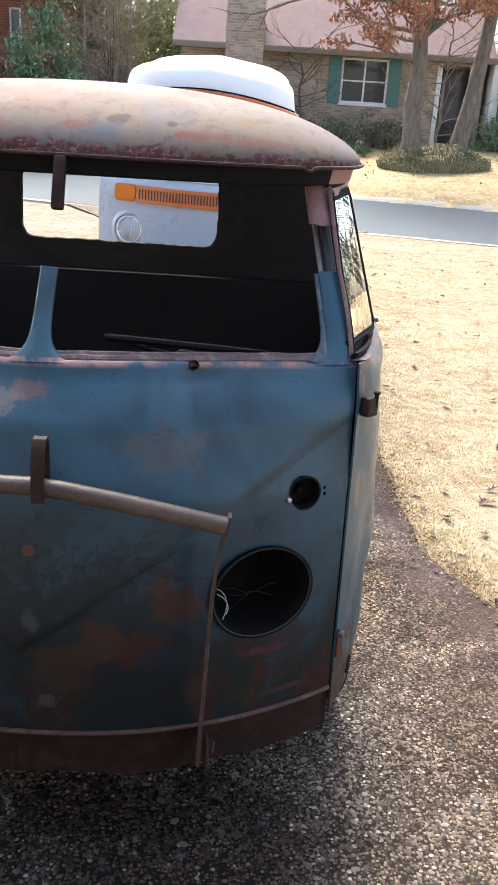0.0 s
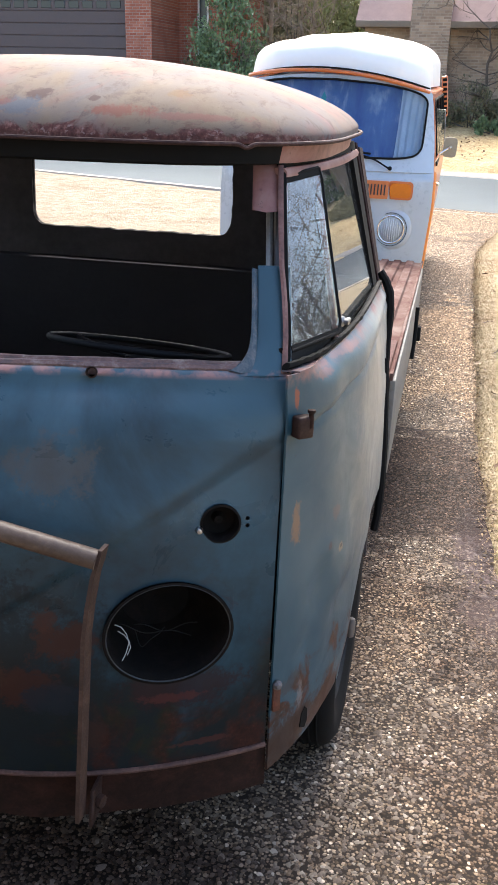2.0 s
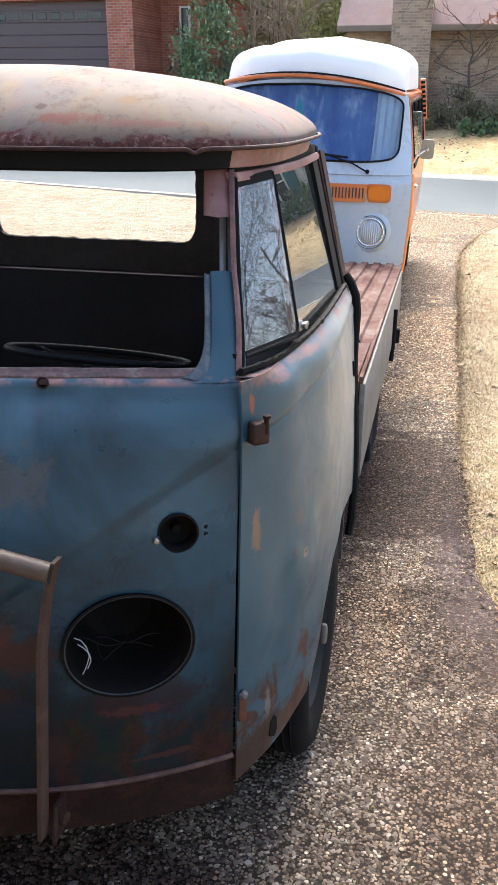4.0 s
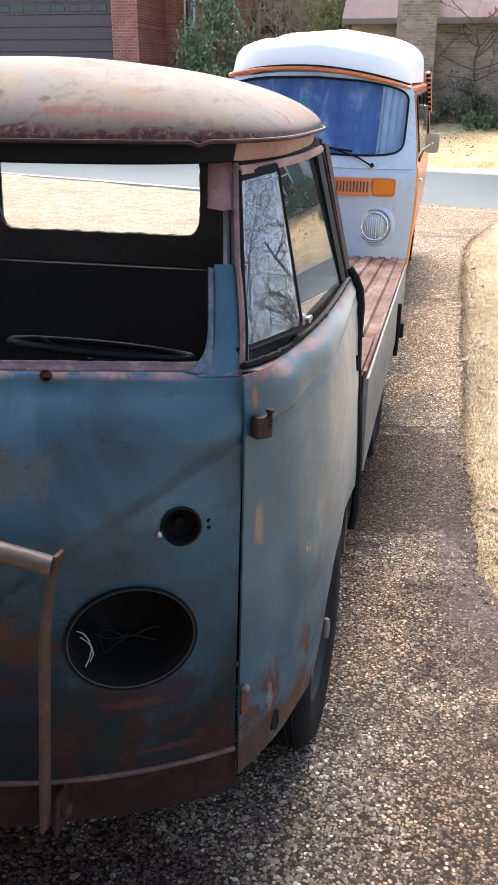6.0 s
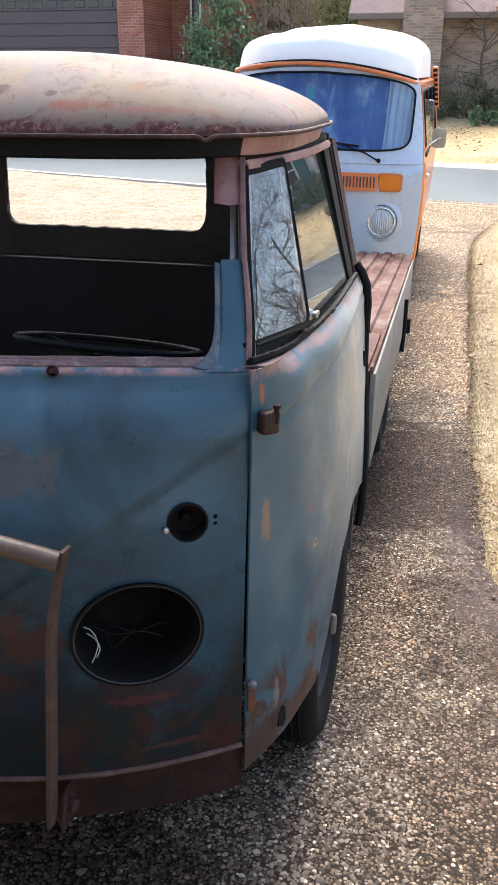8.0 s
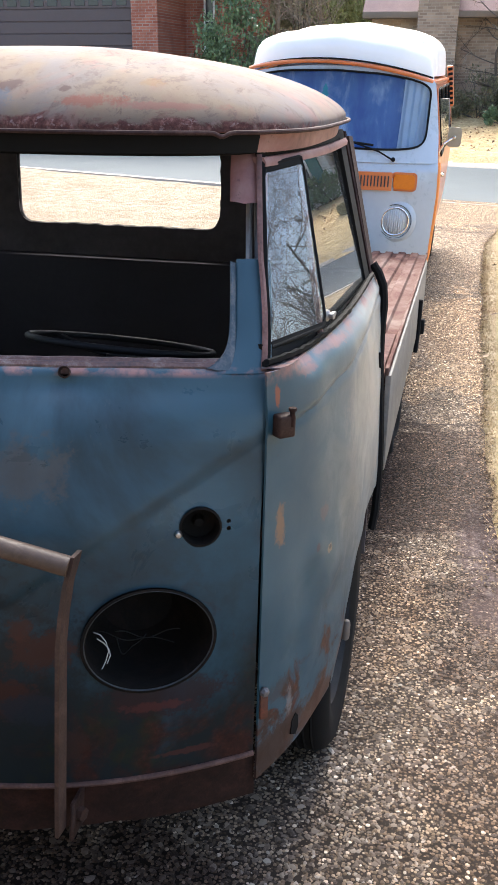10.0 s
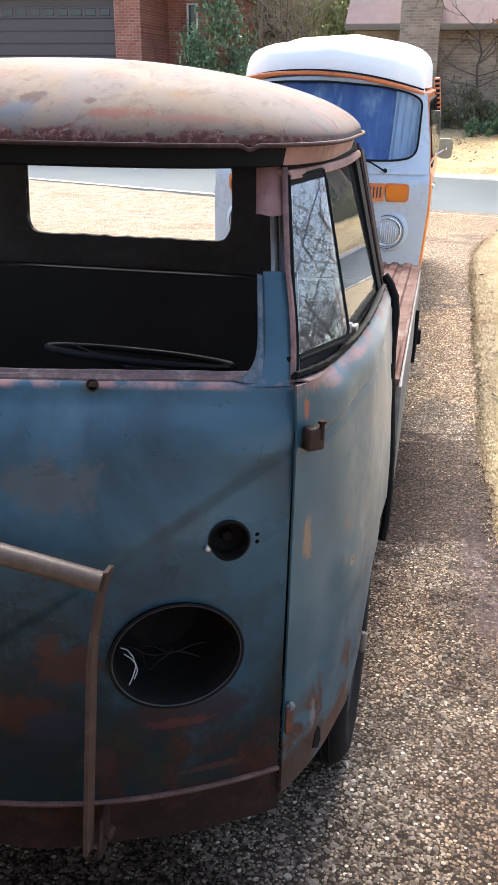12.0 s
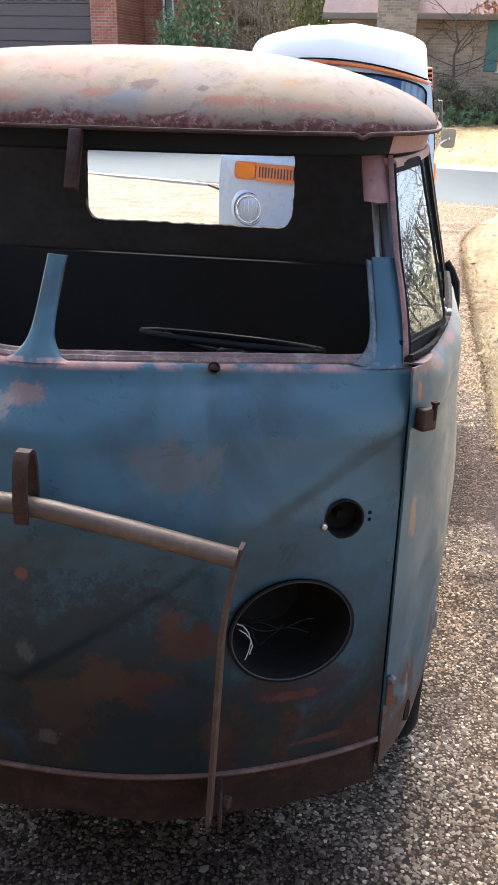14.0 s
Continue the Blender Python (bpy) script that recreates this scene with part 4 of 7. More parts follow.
    strip("front_flange", [(front(z) - 0.011, z) for z in zs], [(front(z) - 0.0035, z) for z in zs], M_PINK_DARK, "worn pink flange of the window frame", -0.005, 0.006)
    yv = spread(0.158, 0.385, 10)
    strip("vent_seal", [(y, belt(y) - 0.002) for y in yv], [(y, 1.243) for y in yv], M_RUBBER, "thick black rubber under the vent window", -0.010, 0.008)
    zr = spread(1.25, 1.64, 12)
    strip("rear_frame", [(back(z) + 0.004, z) for z in zr], [(back(z) + 0.016, z) for z in zr], M_FRAME_DARK, "dark brown window frame")
    strip("rear_seal", [(back(z) - 0.085, z) for z in zr], [(back(z) + 0.003, z) for z in zr], M_RUBBER, "wide black window channel", -0.004, 0.012)
    ys = spread(front(1.575) - 0.010, back(1.62) + 0.016, 24)
    strip("top_frame", [(y, top(y) - 0.033) for y in ys], [(y, top(y) - 0.016) for y in ys], M_PINK, "pink-primed window frame")
    strip("seal_gap", [(y, top(y) - 0.0155) for y in ys], [(y, top(y) + 0.004) for y in ys], M_RUBBER, "black gap seal", -0.006, 0.008)
    # rubber along the sill, the vent window's frame, the divider
    ys = spread(0.135, 1.05, 60)
    bm = bmesh.new()
    tube(bm, [on(y, belt(y) + 0.009 + 0.005 * noise.noise((y * 60, 0, 0)), 0.002 + 0.003 * noise.noise((y * 45, 3, 0))) for y in ys], 0.011, 6, None, 0.6)
    part("sill_rubber", bm, M_RUBBER, d, "perished black rubber strip")
    zs = spread(1.225, 1.572, 14)
    bm = bmesh.new()
    tube(bm, [on(div(z), z, 0.0) for z in zs], 0.0065, 8)
    part("divider", bm, M_PINK_DARK, d, "rusty window divider")
    # vent window, swung a little open
    corners = [(front(1.240) + 0.003, 1.236), (div(1.245) - 0.008, 1.240), (div(1.57) - 0.008, 1.570), (front(1.556) + 0.003, 1.556)]
    pts = [on(y, z, 0.0) for y, z in corners]
    hinge0, hinge1 = pts[0].lerp(pts[1], 0.38), pts[3].lerp(pts[2], 0.38)
    turn = Matrix.Translation(hinge0) @ Matrix.Rotation(radians(VENT_TURN) * s, 4, (hinge1 - hinge0)) @ Matrix.Translation(-hinge0)
    pts = [turn @ p for p in pts]
    nrm = (pts[1] - pts[0]).cross(pts[3] - pts[0]).normalized() * 0.0013
    bm = bmesh.new()
    loop = []
    for i in range(4):
        for t in (0.06, 0.5, 0.94):
            loop.append(pts[i].lerp(pts[(i + 1) % 4], t))
    tube(bm, loop + loop[:2], 0.0042, 8)
    vent = part("vent_window", bm, M_RUBBER, d, "vent window in a dark frame, a little open")
    for t0, t1, rail_mat in ((0.0, 0.03, M_RUBBER), (0.955, 1.0, M_RUBBER)):
        bm = bmesh.new()
        q = [pts[0].lerp(pts[3], t0), pts[1].lerp(pts[2], t0), pts[1].lerp(pts[2], t1), pts[0].lerp(pts[3], t1)]
        a, b = [bm.verts.new(p + nrm * 1.6) for p in q], [bm.verts.new(p - nrm * 1.6) for p in q]
        bm.faces.new(a)
        bm.faces.new(b)
        for i in range(4):
            bm.faces.new((a[i], a[(i + 1) % 4], b[(i + 1) % 4], b[i]))
        part("rail", bm, rail_mat, vent, "worn rail", smooth=False)
    bm = bmesh.new()
    a = [bm.verts.new(p + nrm) for p in pts]
    b = [bm.verts.new(p - nrm) for p in pts]
    bm.faces.new(a)
    bm.faces.new(b)
    for i in range(4):
        bm.faces.new((a[i], a[(i + 1) % 4], b[(i + 1) % 4], b[i]))
    part("pane", bm, M_DARK_GLASS, vent, smooth=False)
    bm = bmesh.new()
    lathe(bm, [(0.012, -0.004), (0.012, 0.006), (0.006, 0.010), (0.006, 0.02), (0.001, 0.021)], frame_at(on(0.405, 1.262, 0.012), (s, -0.3, 0)), 14)
    box(bm, (-0.006, -0.004, 0.004), (0.03, 0.006, 0.012), 0.002, 1, frame_at(on(0.405, 1.262, 0.012), (s, -0.3, 0)))
    part("latch", bm, M_STEEL_DULL, vent, "dull chrome latch")
    # main pane
    bm = bmesh.new()
    c2 = [(div(1.22) + 0.006, 1.214), (back(1.26) - 0.05, 1.262), (back(1.60) - 0.05, 1.615), (div(1.58) + 0.006, 1.586)]
    flat = [on(y, z, -0.006) for y, z in c2]
    away = (flat[1] - flat[0]).cross(flat[3] - flat[0])
    flat[2].x += (flat[0] - flat[2]).dot(away) / away.x
    a = [bm.verts.new(p) for p in flat]
    b = [bm.verts.new(p - Vector((s * 0.005, 0, 0))) for p in flat]
    bm.faces.new(a)
    bm.faces.new(b)
    for i in range(4):
        bm.faces.new((a[i], a[(i + 1) % 4], b[(i + 1) % 4], b[i]))
    part("pane", bm, M_DARK_GLASS, d, smooth=False)
    # hinges on the front edge
    for z, big in ((1.105, True), (0.535, False)):
        if big:
            bm = bmesh.new()
            m = frame_at((s * 0.712, 0.118, z), (s * 0.72, -0.7, 0))
            box(bm, (-0.015, -0.021, -0.01), (0.022, 0.022, 0.017), 0.005, 3, m)
            h = part("hinge", bm, M_HINGE, d, "dark brown rusty strap hinge")
            bm = bmesh.new()
            lathe(bm, [(0.005, 0.0), (0.005, 0.029), (0.008, 0.030), (0.008, 0.035), (0.002, 0.037)], Matrix.Translation((s * 0.732, 0.118, z + 0.0)), 10)
            part("pin", bm, M_APRON, h)
        else:
            bm = bmesh.new()
            m = frame_at((s * 0.697, 0.108, z), (s * 0.6, -0.8, 0))
            box(bm, (-0.008, -0.055, -0.004), (0.010, 0.004, 0.008), 0.003, 2, m)
            h = part("hinge", bm, M_RUST, d, "broken rusty lower hinge")
            bm = bmesh.new()
            lathe(bm, [(0.009, -0.004), (0.011, 0.004), (0.006, 0.011), (0.001, 0.012)], m @ Matrix.Translation((0.001, 0.009, 0.004)), 7)
            part("bolt", bm, M_BOLT, h, "crumpled bare bolt")
    # black liner of the wheel arch, from the door's edge inwards
    bm = bmesh.new()

    def liner(u, v):
        a = math.pi * (0.02 + 1.02 * u)
        y, z = ARCH_Y - ARCH_W * math.cos(a) * 0.97, 0.30 + ARCH_H * 0.97 * math.sin(a)
        return Vector((s * (0.42 + (min(0.776, side_x(y, max(z, 0.40)) - 0.014) - 0.42) * v), min(y, 1.14), max(z, 0.335)))

    sheet(bm, liner, 40, 6, 0.004)
    part("wheel_arch", bm, M_RUBBER, d, "black inner wheel arch")
    # hanging weatherstrip at the rear edge
    bm = bmesh.new()
    pts = [(0.750, 1.296), (0.768, 1.272), (0.783, 1.238), (0.789, 1.187), (0.787, 1.10), (0.789, 1.02), (0.799, 0.89), (0.807, 0.78), (0.811, 0.66), (0.809, 0.56), (0.802, 0.50)]
    tube(bm, [Vector((s * (x + 0.006), 1.092, z)) for x, z in pts], 0.0125, 8)
    part("weatherstrip", bm, M_RUBBER, d, "black rubber weatherstrip at the rear edge")
    bm = bmesh.new()
    box(bm, (-0.004, -0.022, -0.004), (0.004, 0.022, 0.006), 0.002, 2, frame_at((s * (side_x(1.02, 1.04) - 0.001), 1.02, 1.04), (s, 0, 0.1)))
    part("door_handle", bm, M_RUBBER, d, "dark door-handle recess")
    bm = bmesh.new()
    lathe(bm, [(0.003, -0.028), (0.009, -0.025), (0.011, -0.015), (0.011, 0.015), (0.009, 0.023), (0.003, 0.027)], Matrix.Translation((s * 0.803, 0.60, 0.425)) @ Matrix.Rotation(radians(-12), 4, "X"), 14)
    part("jack_stub", bm, M_STUB, d, "pale worn stub by the wheel arch")
    bm = bmesh.new()
    prism(bm, [(-0.013, -0.018), (0.005, -0.026), (0.014, -0.010), (0.011, 0.020), (0.002, 0.030), (-0.011, 0.017)], 0.006, frame_at((s * (side_x(0.23, 0.388) - 0.003), 0.23, 0.388), (s * 0.9, -0.42, 0)))
    part("rust_hole", bm, M_RUBBER, d, "ragged dark hole rusted through the sill")
    return d


def wheel(root, x, y, name="wheel"):
    s = 1 if x > 0 else -1
    m = Matrix.Translation((x, y, WHEEL_R)) @ Matrix.Rotation(radians(90 * s), 4, "Y")
    bm = bmesh.new()
    R, w = WHEEL_R, 0.078
    prof = [(0.200, -w * 0.8), (0.235, -w), (R - 0.035, -w * 1.05), (R - 0.008, -w * 0.82), (R, -w * 0.6), (R, w * 0.6), (R - 0.008, w * 0.82), (R - 0.035, w * 1.05), (0.235, w), (0.200, w * 0.8)]
    lathe(bm, prof, m, 56, cap=False)
    for k in range(-2, 3):
        ring(bm, R + 0.0005, 0.004, m @ Matrix.Translation((0, 0, k * 0.021)), 56, 5)
    t = part("wheel", bm, M_TYRE, root, "worn black tyre on a plain steel wheel")
    bm = bmesh.new()
    lathe(bm, [(0.205, 0.062), (0.198, 0.066), (0.190, 0.05), (0.165, 0.035), (0.13, 0.05), (0.085, 0.055), (0.08, 0.03), (0.001, 0.03)], m, 40, cap=False)
    lathe(bm, [(0.205, -0.062), (0.205, 0.062)], m, 40, cap=False)
    part("rim", bm, M_RIM, t, "dull dark steel rim")
    return t


def cab_inside(root):
    # back wall with its window
    bm = bmesh.new()
    outline = []
    for i in range(13):
        a = math.pi * i / 12
        outline.append((0.665 * math.cos(a), 1.56 + 0.19 * math.sin(a) ** 0.7))
    outline = [(0.80, 0.40), (0.80, 1.05), (0.765, 1.2)] + outline + [(-0.765, 1.2), (-0.80, 1.05), (-0.80, 0.40)]
    prism(bm, outline, 0.02, Matrix.Translation((-0.012, 1.135, 0)) @ Matrix.Rotation(radians(90), 4, "X"))
    wall = part("cab_back", bm, M_INNER, root, "dark bare cab back wall with an unglazed window")
    c = bmesh.new()
    prism(c, rounded(-0.332, 1.364, 0.307, 1.598, 0.045, 6), 0.3, Matrix.Translation((0, 1.25, 0)) @ Matrix.Rotation(radians(90), 4, "X"))
    carve(wall, [c])
    bm = bmesh.new()
    out = rounded(-0.335, 1.361, 0.310, 1.601, 0.048, 16)
    tube(bm, [(x + 0.004 * noise.noise((x * 40, z * 40, 0)), 1.122, z + 0.005 * noise.noise((x * 30, z * 30, 5))) for x, z in [p for a, b in zip(out, out[1:] + out[:1]) for p in ([a] if math.dist(a, b) < 0.05 else [(a[0] + (b[0] - a[0]) * i / 24, a[1] + (b[1] - a[1]) * i / 24) for i in range(24)])] + out[:1]], 0.006, 6)
    part("window_seal", bm, M_RUBBER, wall, "ragged black window seal")
    bm = bmesh.new()
    box(bm, (-0.74, 1.05, 0.55), (0.74, 1.13, 1.275), 0.004, 2)
    part("bulkhead", bm, M_LEDGE, root, "dark bulkhead")
    # dashboard
    bm = bmesh.new()
    sheet(bm, lambda u, v: Vector(((u * 2 - 1) * 0.62, nose_y((u * 2 - 1) * 0.62, 1.18) + 0.06 + 0.10 * v, 1.19 - 0.16 * v ** 2)), 40, 8, 0.01)
    part("dashboard", bm, M_INNER, root, "dark dashboard")
    # steering wheel lying almost flat behind the windscreen
    m = Matrix.Translation((0.280, 0.42, 1.164)) @ Matrix.Rotation(radians(2.6), 4, "Y") @ Matrix.Rotation(radians(-10), 4, "X")
    bm = bmesh.new()
    ring(bm, 0.205, 0.008, m, 56, 10)
    sw = part("steering_wheel", bm, M_WHEELRIM, root, "large thin black steering wheel")
    bm = bmesh.new()
    lathe(bm, [(0.001, -0.02), (0.03, -0.02), (0.034, 0.0), (0.02, 0.012), (0.001, 0.014)], m @ Matrix.Translation((0, 0, -0.025)), 20)
    for a in (20, 160):
        tube(bm, [m @ Vector((0.02 * math.cos(radians(a)), 0.02 * math.sin(radians(a)), -0.03)), m @ Vector((0.11 * math.cos(radians(a)), 0.11 * math.sin(radians(a)), -0.022)), m @ Vector((0.203 * math.cos(radians(a)), 0.203 * math.sin(radians(a)), 0))], 0.007, 8)
    part("spokes", bm, M_WHEELRIM, sw)
    bm = bmesh.new()
    tube(bm, [m @ Vector((0, 0, -0.02)), (0.280, 0.30, 0.62)], 0.02, 10)
    part("column", bm, M_INNER, sw)
    # side walls of the cab behind the doors
    for s in (1, -1):
        bm = bmesh.new()
        sheet(bm, lambda u, v: Vector((s * (side_x(1.09, 0.60 + 0.6 * v) - 0.010), 1.095 + 0.055 * u, 0.60 + 0.6 * v)), 2, 20, 0.006)
        part("rear_pillar", bm, M_DOOR, root, "blue rear corner of the cab")
        bm = bmesh.new()
        sheet(bm, lambda u, v: Vector((s * (frame_x(1.09, 1.2 + 0.43 * v)), 1.075 + 0.075 * u, 1.2 + 0.43 * v)), 2, 10, 0.02)
        part("rear_pillar", bm, M_FRAME_DARK, root, "brown rear corner of the cab")


def push_bar(root):
    """Bent tube in front of the nose, on flat uprights."""
    bm = bmesh.new()
    pts = [(-0.425, -0.165, 0.915), (-0.25, -0.19, 0.955), (-0.10, -0.205, 0.982), (-0.04, -0.208, 0.986), (0.04, -0.208, 0.986), (0.10, -0.205, 0.980), (0.25, -0.19, 0.951), (0.418, -0.168, 0.912)]
    sm = []
    for a, b in zip(pts, pts[1:]):
        sm += [Vector(a).lerp(Vector(b), t) for t in (0, 0.33, 0.66)]
    sm.append(Vector(pts[-1]))
    tube(bm, sm, 0.0185, 14)
    bar = part("push_bar", bm, M_TUBE, root, "bent brown steel tube on flat rusty uprights")
    bm = bmesh.new()
    hoop = [(-0.230, 0.960), (-0.231, 1.0), (-0.229, 1.04), (-0.223, 1.066), (-0.212, 1.080), (-0.201, 1.082), (-0.191, 1.074), (-0.185, 1.05), (-0.183, 1.0), (-0.183, 0.955)]
    rows = []
    for i, (y, z) in enumerate(hoop):
        y0, z0 = hoop[max(0, i - 1)]
        y1, z1 = hoop[min(len(hoop) - 1, i + 1)]
        d = Vector((0, z1 - z0, -(y1 - y0))).normalized() * 0.0035
        rows.append([bm.verts.new((0.059 + w, y + d.y * k, z + d.z * k)) for w, k in ((-0.0125, -1), (0.0125, -1), (0.0125, 1), (-0.0125, 1))])
    for a, b in zip(rows, rows[1:]):
        for k in range(4):
            bm.faces.new((a[k], a[(k + 1) % 4], b[(k + 1) % 4], b[k]))
    bm.faces.new(rows[0])
    bm.faces.new(rows[-1])
    part("strap", bm, M_HINGE, bar, "rusty flat steel hanger")
    for s in (1, -1):
        bm = bmesh.new()
        line = [(0.425, -0.155, 0.931), (0.421, -0.159, 0.910), (0.413, -0.163, 0.88), (0.404, -0.168, 0.82), (0.398, -0.172, 0.76), (0.393, -0.178, 0.60), (0.388, -0.183, 0.45), (0.386, -0.186, 0.372)]
        rows = []
        for x, y, z in line:
            rows.append([bm.verts.new((s * (x + dx), y + dy, z)) for dx, dy in ((-0.004, -0.016), (0.004, -0.016), (0.004, 0.016), (-0.004, 0.016))])
        for a, b in zip(rows, rows[1:]):
            for k in range(4):
                bm.faces.new((a[k], a[(k + 1) % 4], b[(k + 1) % 4], b[k]))
        bm.faces.new(rows[0])
        bm.faces.new(rows[-1])
        part("upright", bm, M_UPRIGHT, bar, "flat rusty upright")
        bm = bmesh.new()
        box(bm, (-0.004, -0.012, -0.036), (0.004, 0.08, 0.036), 0.003, 2, Matrix.Translation((0.402 * s, -0.165, 0.385)) @ Matrix.Rotation(radians(12 * s), 4, "Z") @ Matrix.Rotation(radians(-18), 4, "X"))
        lathe(bm, [(0.014, 0), (0.014, 0.012), (0.002, 0.013)], frame_at((0.405 * s, -0.145, 0.385), (s, -0.2, 0)), 6)
        part("foot", bm, M_HINGE, bar, "bent bracket foot with a bolt")


def load_bed(root):
    skew = Matrix.Translation((0, 1.16, 0)) @ Matrix.Rotation(radians(BED_YAW), 4, "Z") @ Matrix.Translation((0, -1.16, 0))
    y0, y1, z, w = 1.165, BED_END, BED_Z, 0.805
    bm = bmesh.new()
    box(bm, (-w, y0, z - 0.05), (w, y1, z), 0.004)
    bed = part("load_bed", bm, M_BED, root, "flat load bed, worn pinkish paint over rust")
    bed.matrix_basis = skew
    n = 18
    for i in range(n):
        x = -w + 0.03 + (2 * w - 0.06) * (i + 0.5) / n
        bm = bmesh.new()
        prof = ((-0.030, 0.0), (-0.022, 0.014), (0.022, 0.014), (0.030, 0.0))
        rows = [[bm.verts.new((x + a, y, z + h)) for a, h in prof] for y in (y0 + 0.62, y1 - 0.03)]
        for k in range(4):
            bm.faces.new((rows[0][k], rows[0][(k + 1) % 4], rows[1][(k + 1) % 4], rows[1][k]))
        bm.faces.new(rows[0])
        bm.faces.new(rows[1])
        part("rib", bm, M_BED, bed)
    bm = bmesh.new()
    box(bm, (-w + 0.01, y0 + 0.01, z), (w - 0.005, y0 + 0.58, z + 0.008), 0.003)
    part("front_plate", bm, M_BED_RUST, bed, "smooth rusty plate at the front of the bed")
    for s in (1, -1):
        bm = bmesh.new()
        box(bm, (-0.009, y0 + 0.0, -0.31), (0.009, y1 - 0.25, -0.008), 0.004, 2, Matrix.Translation((s * (w + 0.012), 0, z)))
        side = part("side_panel", bm, M_SIDE, bed, "faded grey-blue side panel")
        bm = bmesh.new()
        box(bm, (-0.006, y0, -0.012), (0.006, y1, 0.012), 0.003, 2, Matrix.Translation((s * (w + 0.006), 0, z + 0.002)))
        part("edge_rail", bm, M_BED, side)
        for yy in (3.38,):
            bm = bmesh.new()
            box(bm, (-0.01, -0.03, -0.05), (0.03, 0.03, 0.03), 0.008, 2, Matrix.Translation((s * (w + 0.03), yy, z - 0.24)))
            tube(bm, [(s * (w + 0.03), yy - 0.05, z - 0.10), (s * (w + 0.03), yy - 0.04, z - 0.25), (s * (w + 0.025), yy - 0.08, z - 0.38)], 0.012, 8)
            part("side_latch", bm, M_RUBBER, side, "black side latch")
    bm = bmesh.new()
    box(bm, (-0.62, y0 + 0.1, 0.42), (0.62, y1 - 0.1, z - 0.05), 0.02)
    part("chassis_box", bm, M_APRON, bed, "dark underbody")
    bm = bmesh.new()
    box(bm, (-w + 0.02, y1 - 0.015, z - 0.36), (w - 0.02, y1, z - 0.01), 0.006)
    part("tail_panel", bm, M_SIDE, bed)


VENT_TURN = -8.0
M_HINGE = rusty("hinge_rust", (0.014, 0.008, 0.007), (0.034, 0.018, 0.014), (0.072, 0.040, 0.030), 0.5, 25)
M_STUB = plain("worn_stub", (0.13, 0.105, 0.085), 0.6)
M_RIM = plain("dull_rim", (0.018, 0.018, 0.019), 0.6, 0.0, vary=0.4, scale=20)
BED_YAW, BED_END, BED_Z = 1.2, 4.72, 0.968
M_LIP = plain("worn_lip", (0.045, 0.05, 0.055), 0.45, 0.5, vary=0.5, scale=25)
M_LIP_RUST = rusty("lip_rust", (0.030, 0.014, 0.011), (0.075, 0.034, 0.025), (0.17, 0.09, 0.068), 0.7, 20)
M_SILL = rusty("scraped_sill", (0.03, 0.038, 0.048), (0.15, 0.085, 0.075), (0.34, 0.30, 0.285), 0.5, 22)
M_RAIL = rusty("rail_rust", (0.020, 0.011, 0.011), (0.050, 0.027, 0.025), (0.11, 0.065, 0.057), 0.7, 25)
M_CHANNEL = plain("channel_grey", (0.06, 0.065, 0.075), 0.45)
M_BOLT = plain("worn_bolt", (0.13, 0.12, 0.12), 0.55, 0.5, vary=0.5, scale=40)
M_STEEL_DULL = plain("dull_steel", (0.30, 0.29, 0.28), 0.5, 0.7, vary=0.25, scale=20)
M_PINK_DARK = rusty("brown_frame", (0.06, 0.028, 0.024), (0.16, 0.075, 0.06), (0.28, 0.15, 0.13), 0.6, 20)
M_DARK_GLASS = glass("old_glass", (0.92, 0.95, 0.94))
M_DARK_GLASS.node_tree.nodes["Principled BSDF"].inputs["Transmission Weight"].default_value = 0.975
M_DARK_GLASS.node_tree.nodes["Principled BSDF"].inputs["IOR"].default_value = 1.75
M_LEDGE = plain("dark_ledge", (0.040, 0.038, 0.042), 0.9)
M_FLANGE = rusty("worn_flange", (0.020, 0.032, 0.042), (0.045, 0.072, 0.092), (0.17, 0.16, 0.16), 0.5, 22)
M_FRAME_DARK = rusty("dark_frame", (0.012, 0.007, 0.007), (0.032, 0.018, 0.017), (0.07, 0.04, 0.038), 0.75, 20)
M_WHEELRIM = plain("black_bakelite", (0.007, 0.007, 0.008), 0.6)
M_UPRIGHT = rusty("upright_rust", (0.022, 0.012, 0.009), (0.052, 0.026, 0.018), (0.11, 0.06, 0.042), 0.6, 25)
M_BED_RUST = rusty("bed_rust", (0.018, 0.007, 0.006), (0.052, 0.019, 0.016), (0.125, 0.068, 0.058), 0.8, 9)
M_SIDE = plain("faded_side_paint", (0.19, 0.178, 0.16), 0.65, vary=0.4, scale=7)
M_WIRE_GREY = plain("grey_wire", (0.006, 0.0055, 0.005), 0.9)
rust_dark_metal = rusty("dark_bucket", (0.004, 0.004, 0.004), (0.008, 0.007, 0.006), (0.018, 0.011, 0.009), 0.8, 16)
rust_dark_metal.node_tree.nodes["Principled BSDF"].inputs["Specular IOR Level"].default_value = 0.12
for dull in (M_WHEELRIM, M_BED_RUST, M_SIDE, M_RIM, M_FRAME_DARK, M_HINGE, M_LEDGE, M_INNER, M_RUBBER, M_TYRE, M_RAIL, M_APRON):
    dull.node_tree.nodes["Principled BSDF"].inputs["Specular IOR Level"].default_value = 0.15


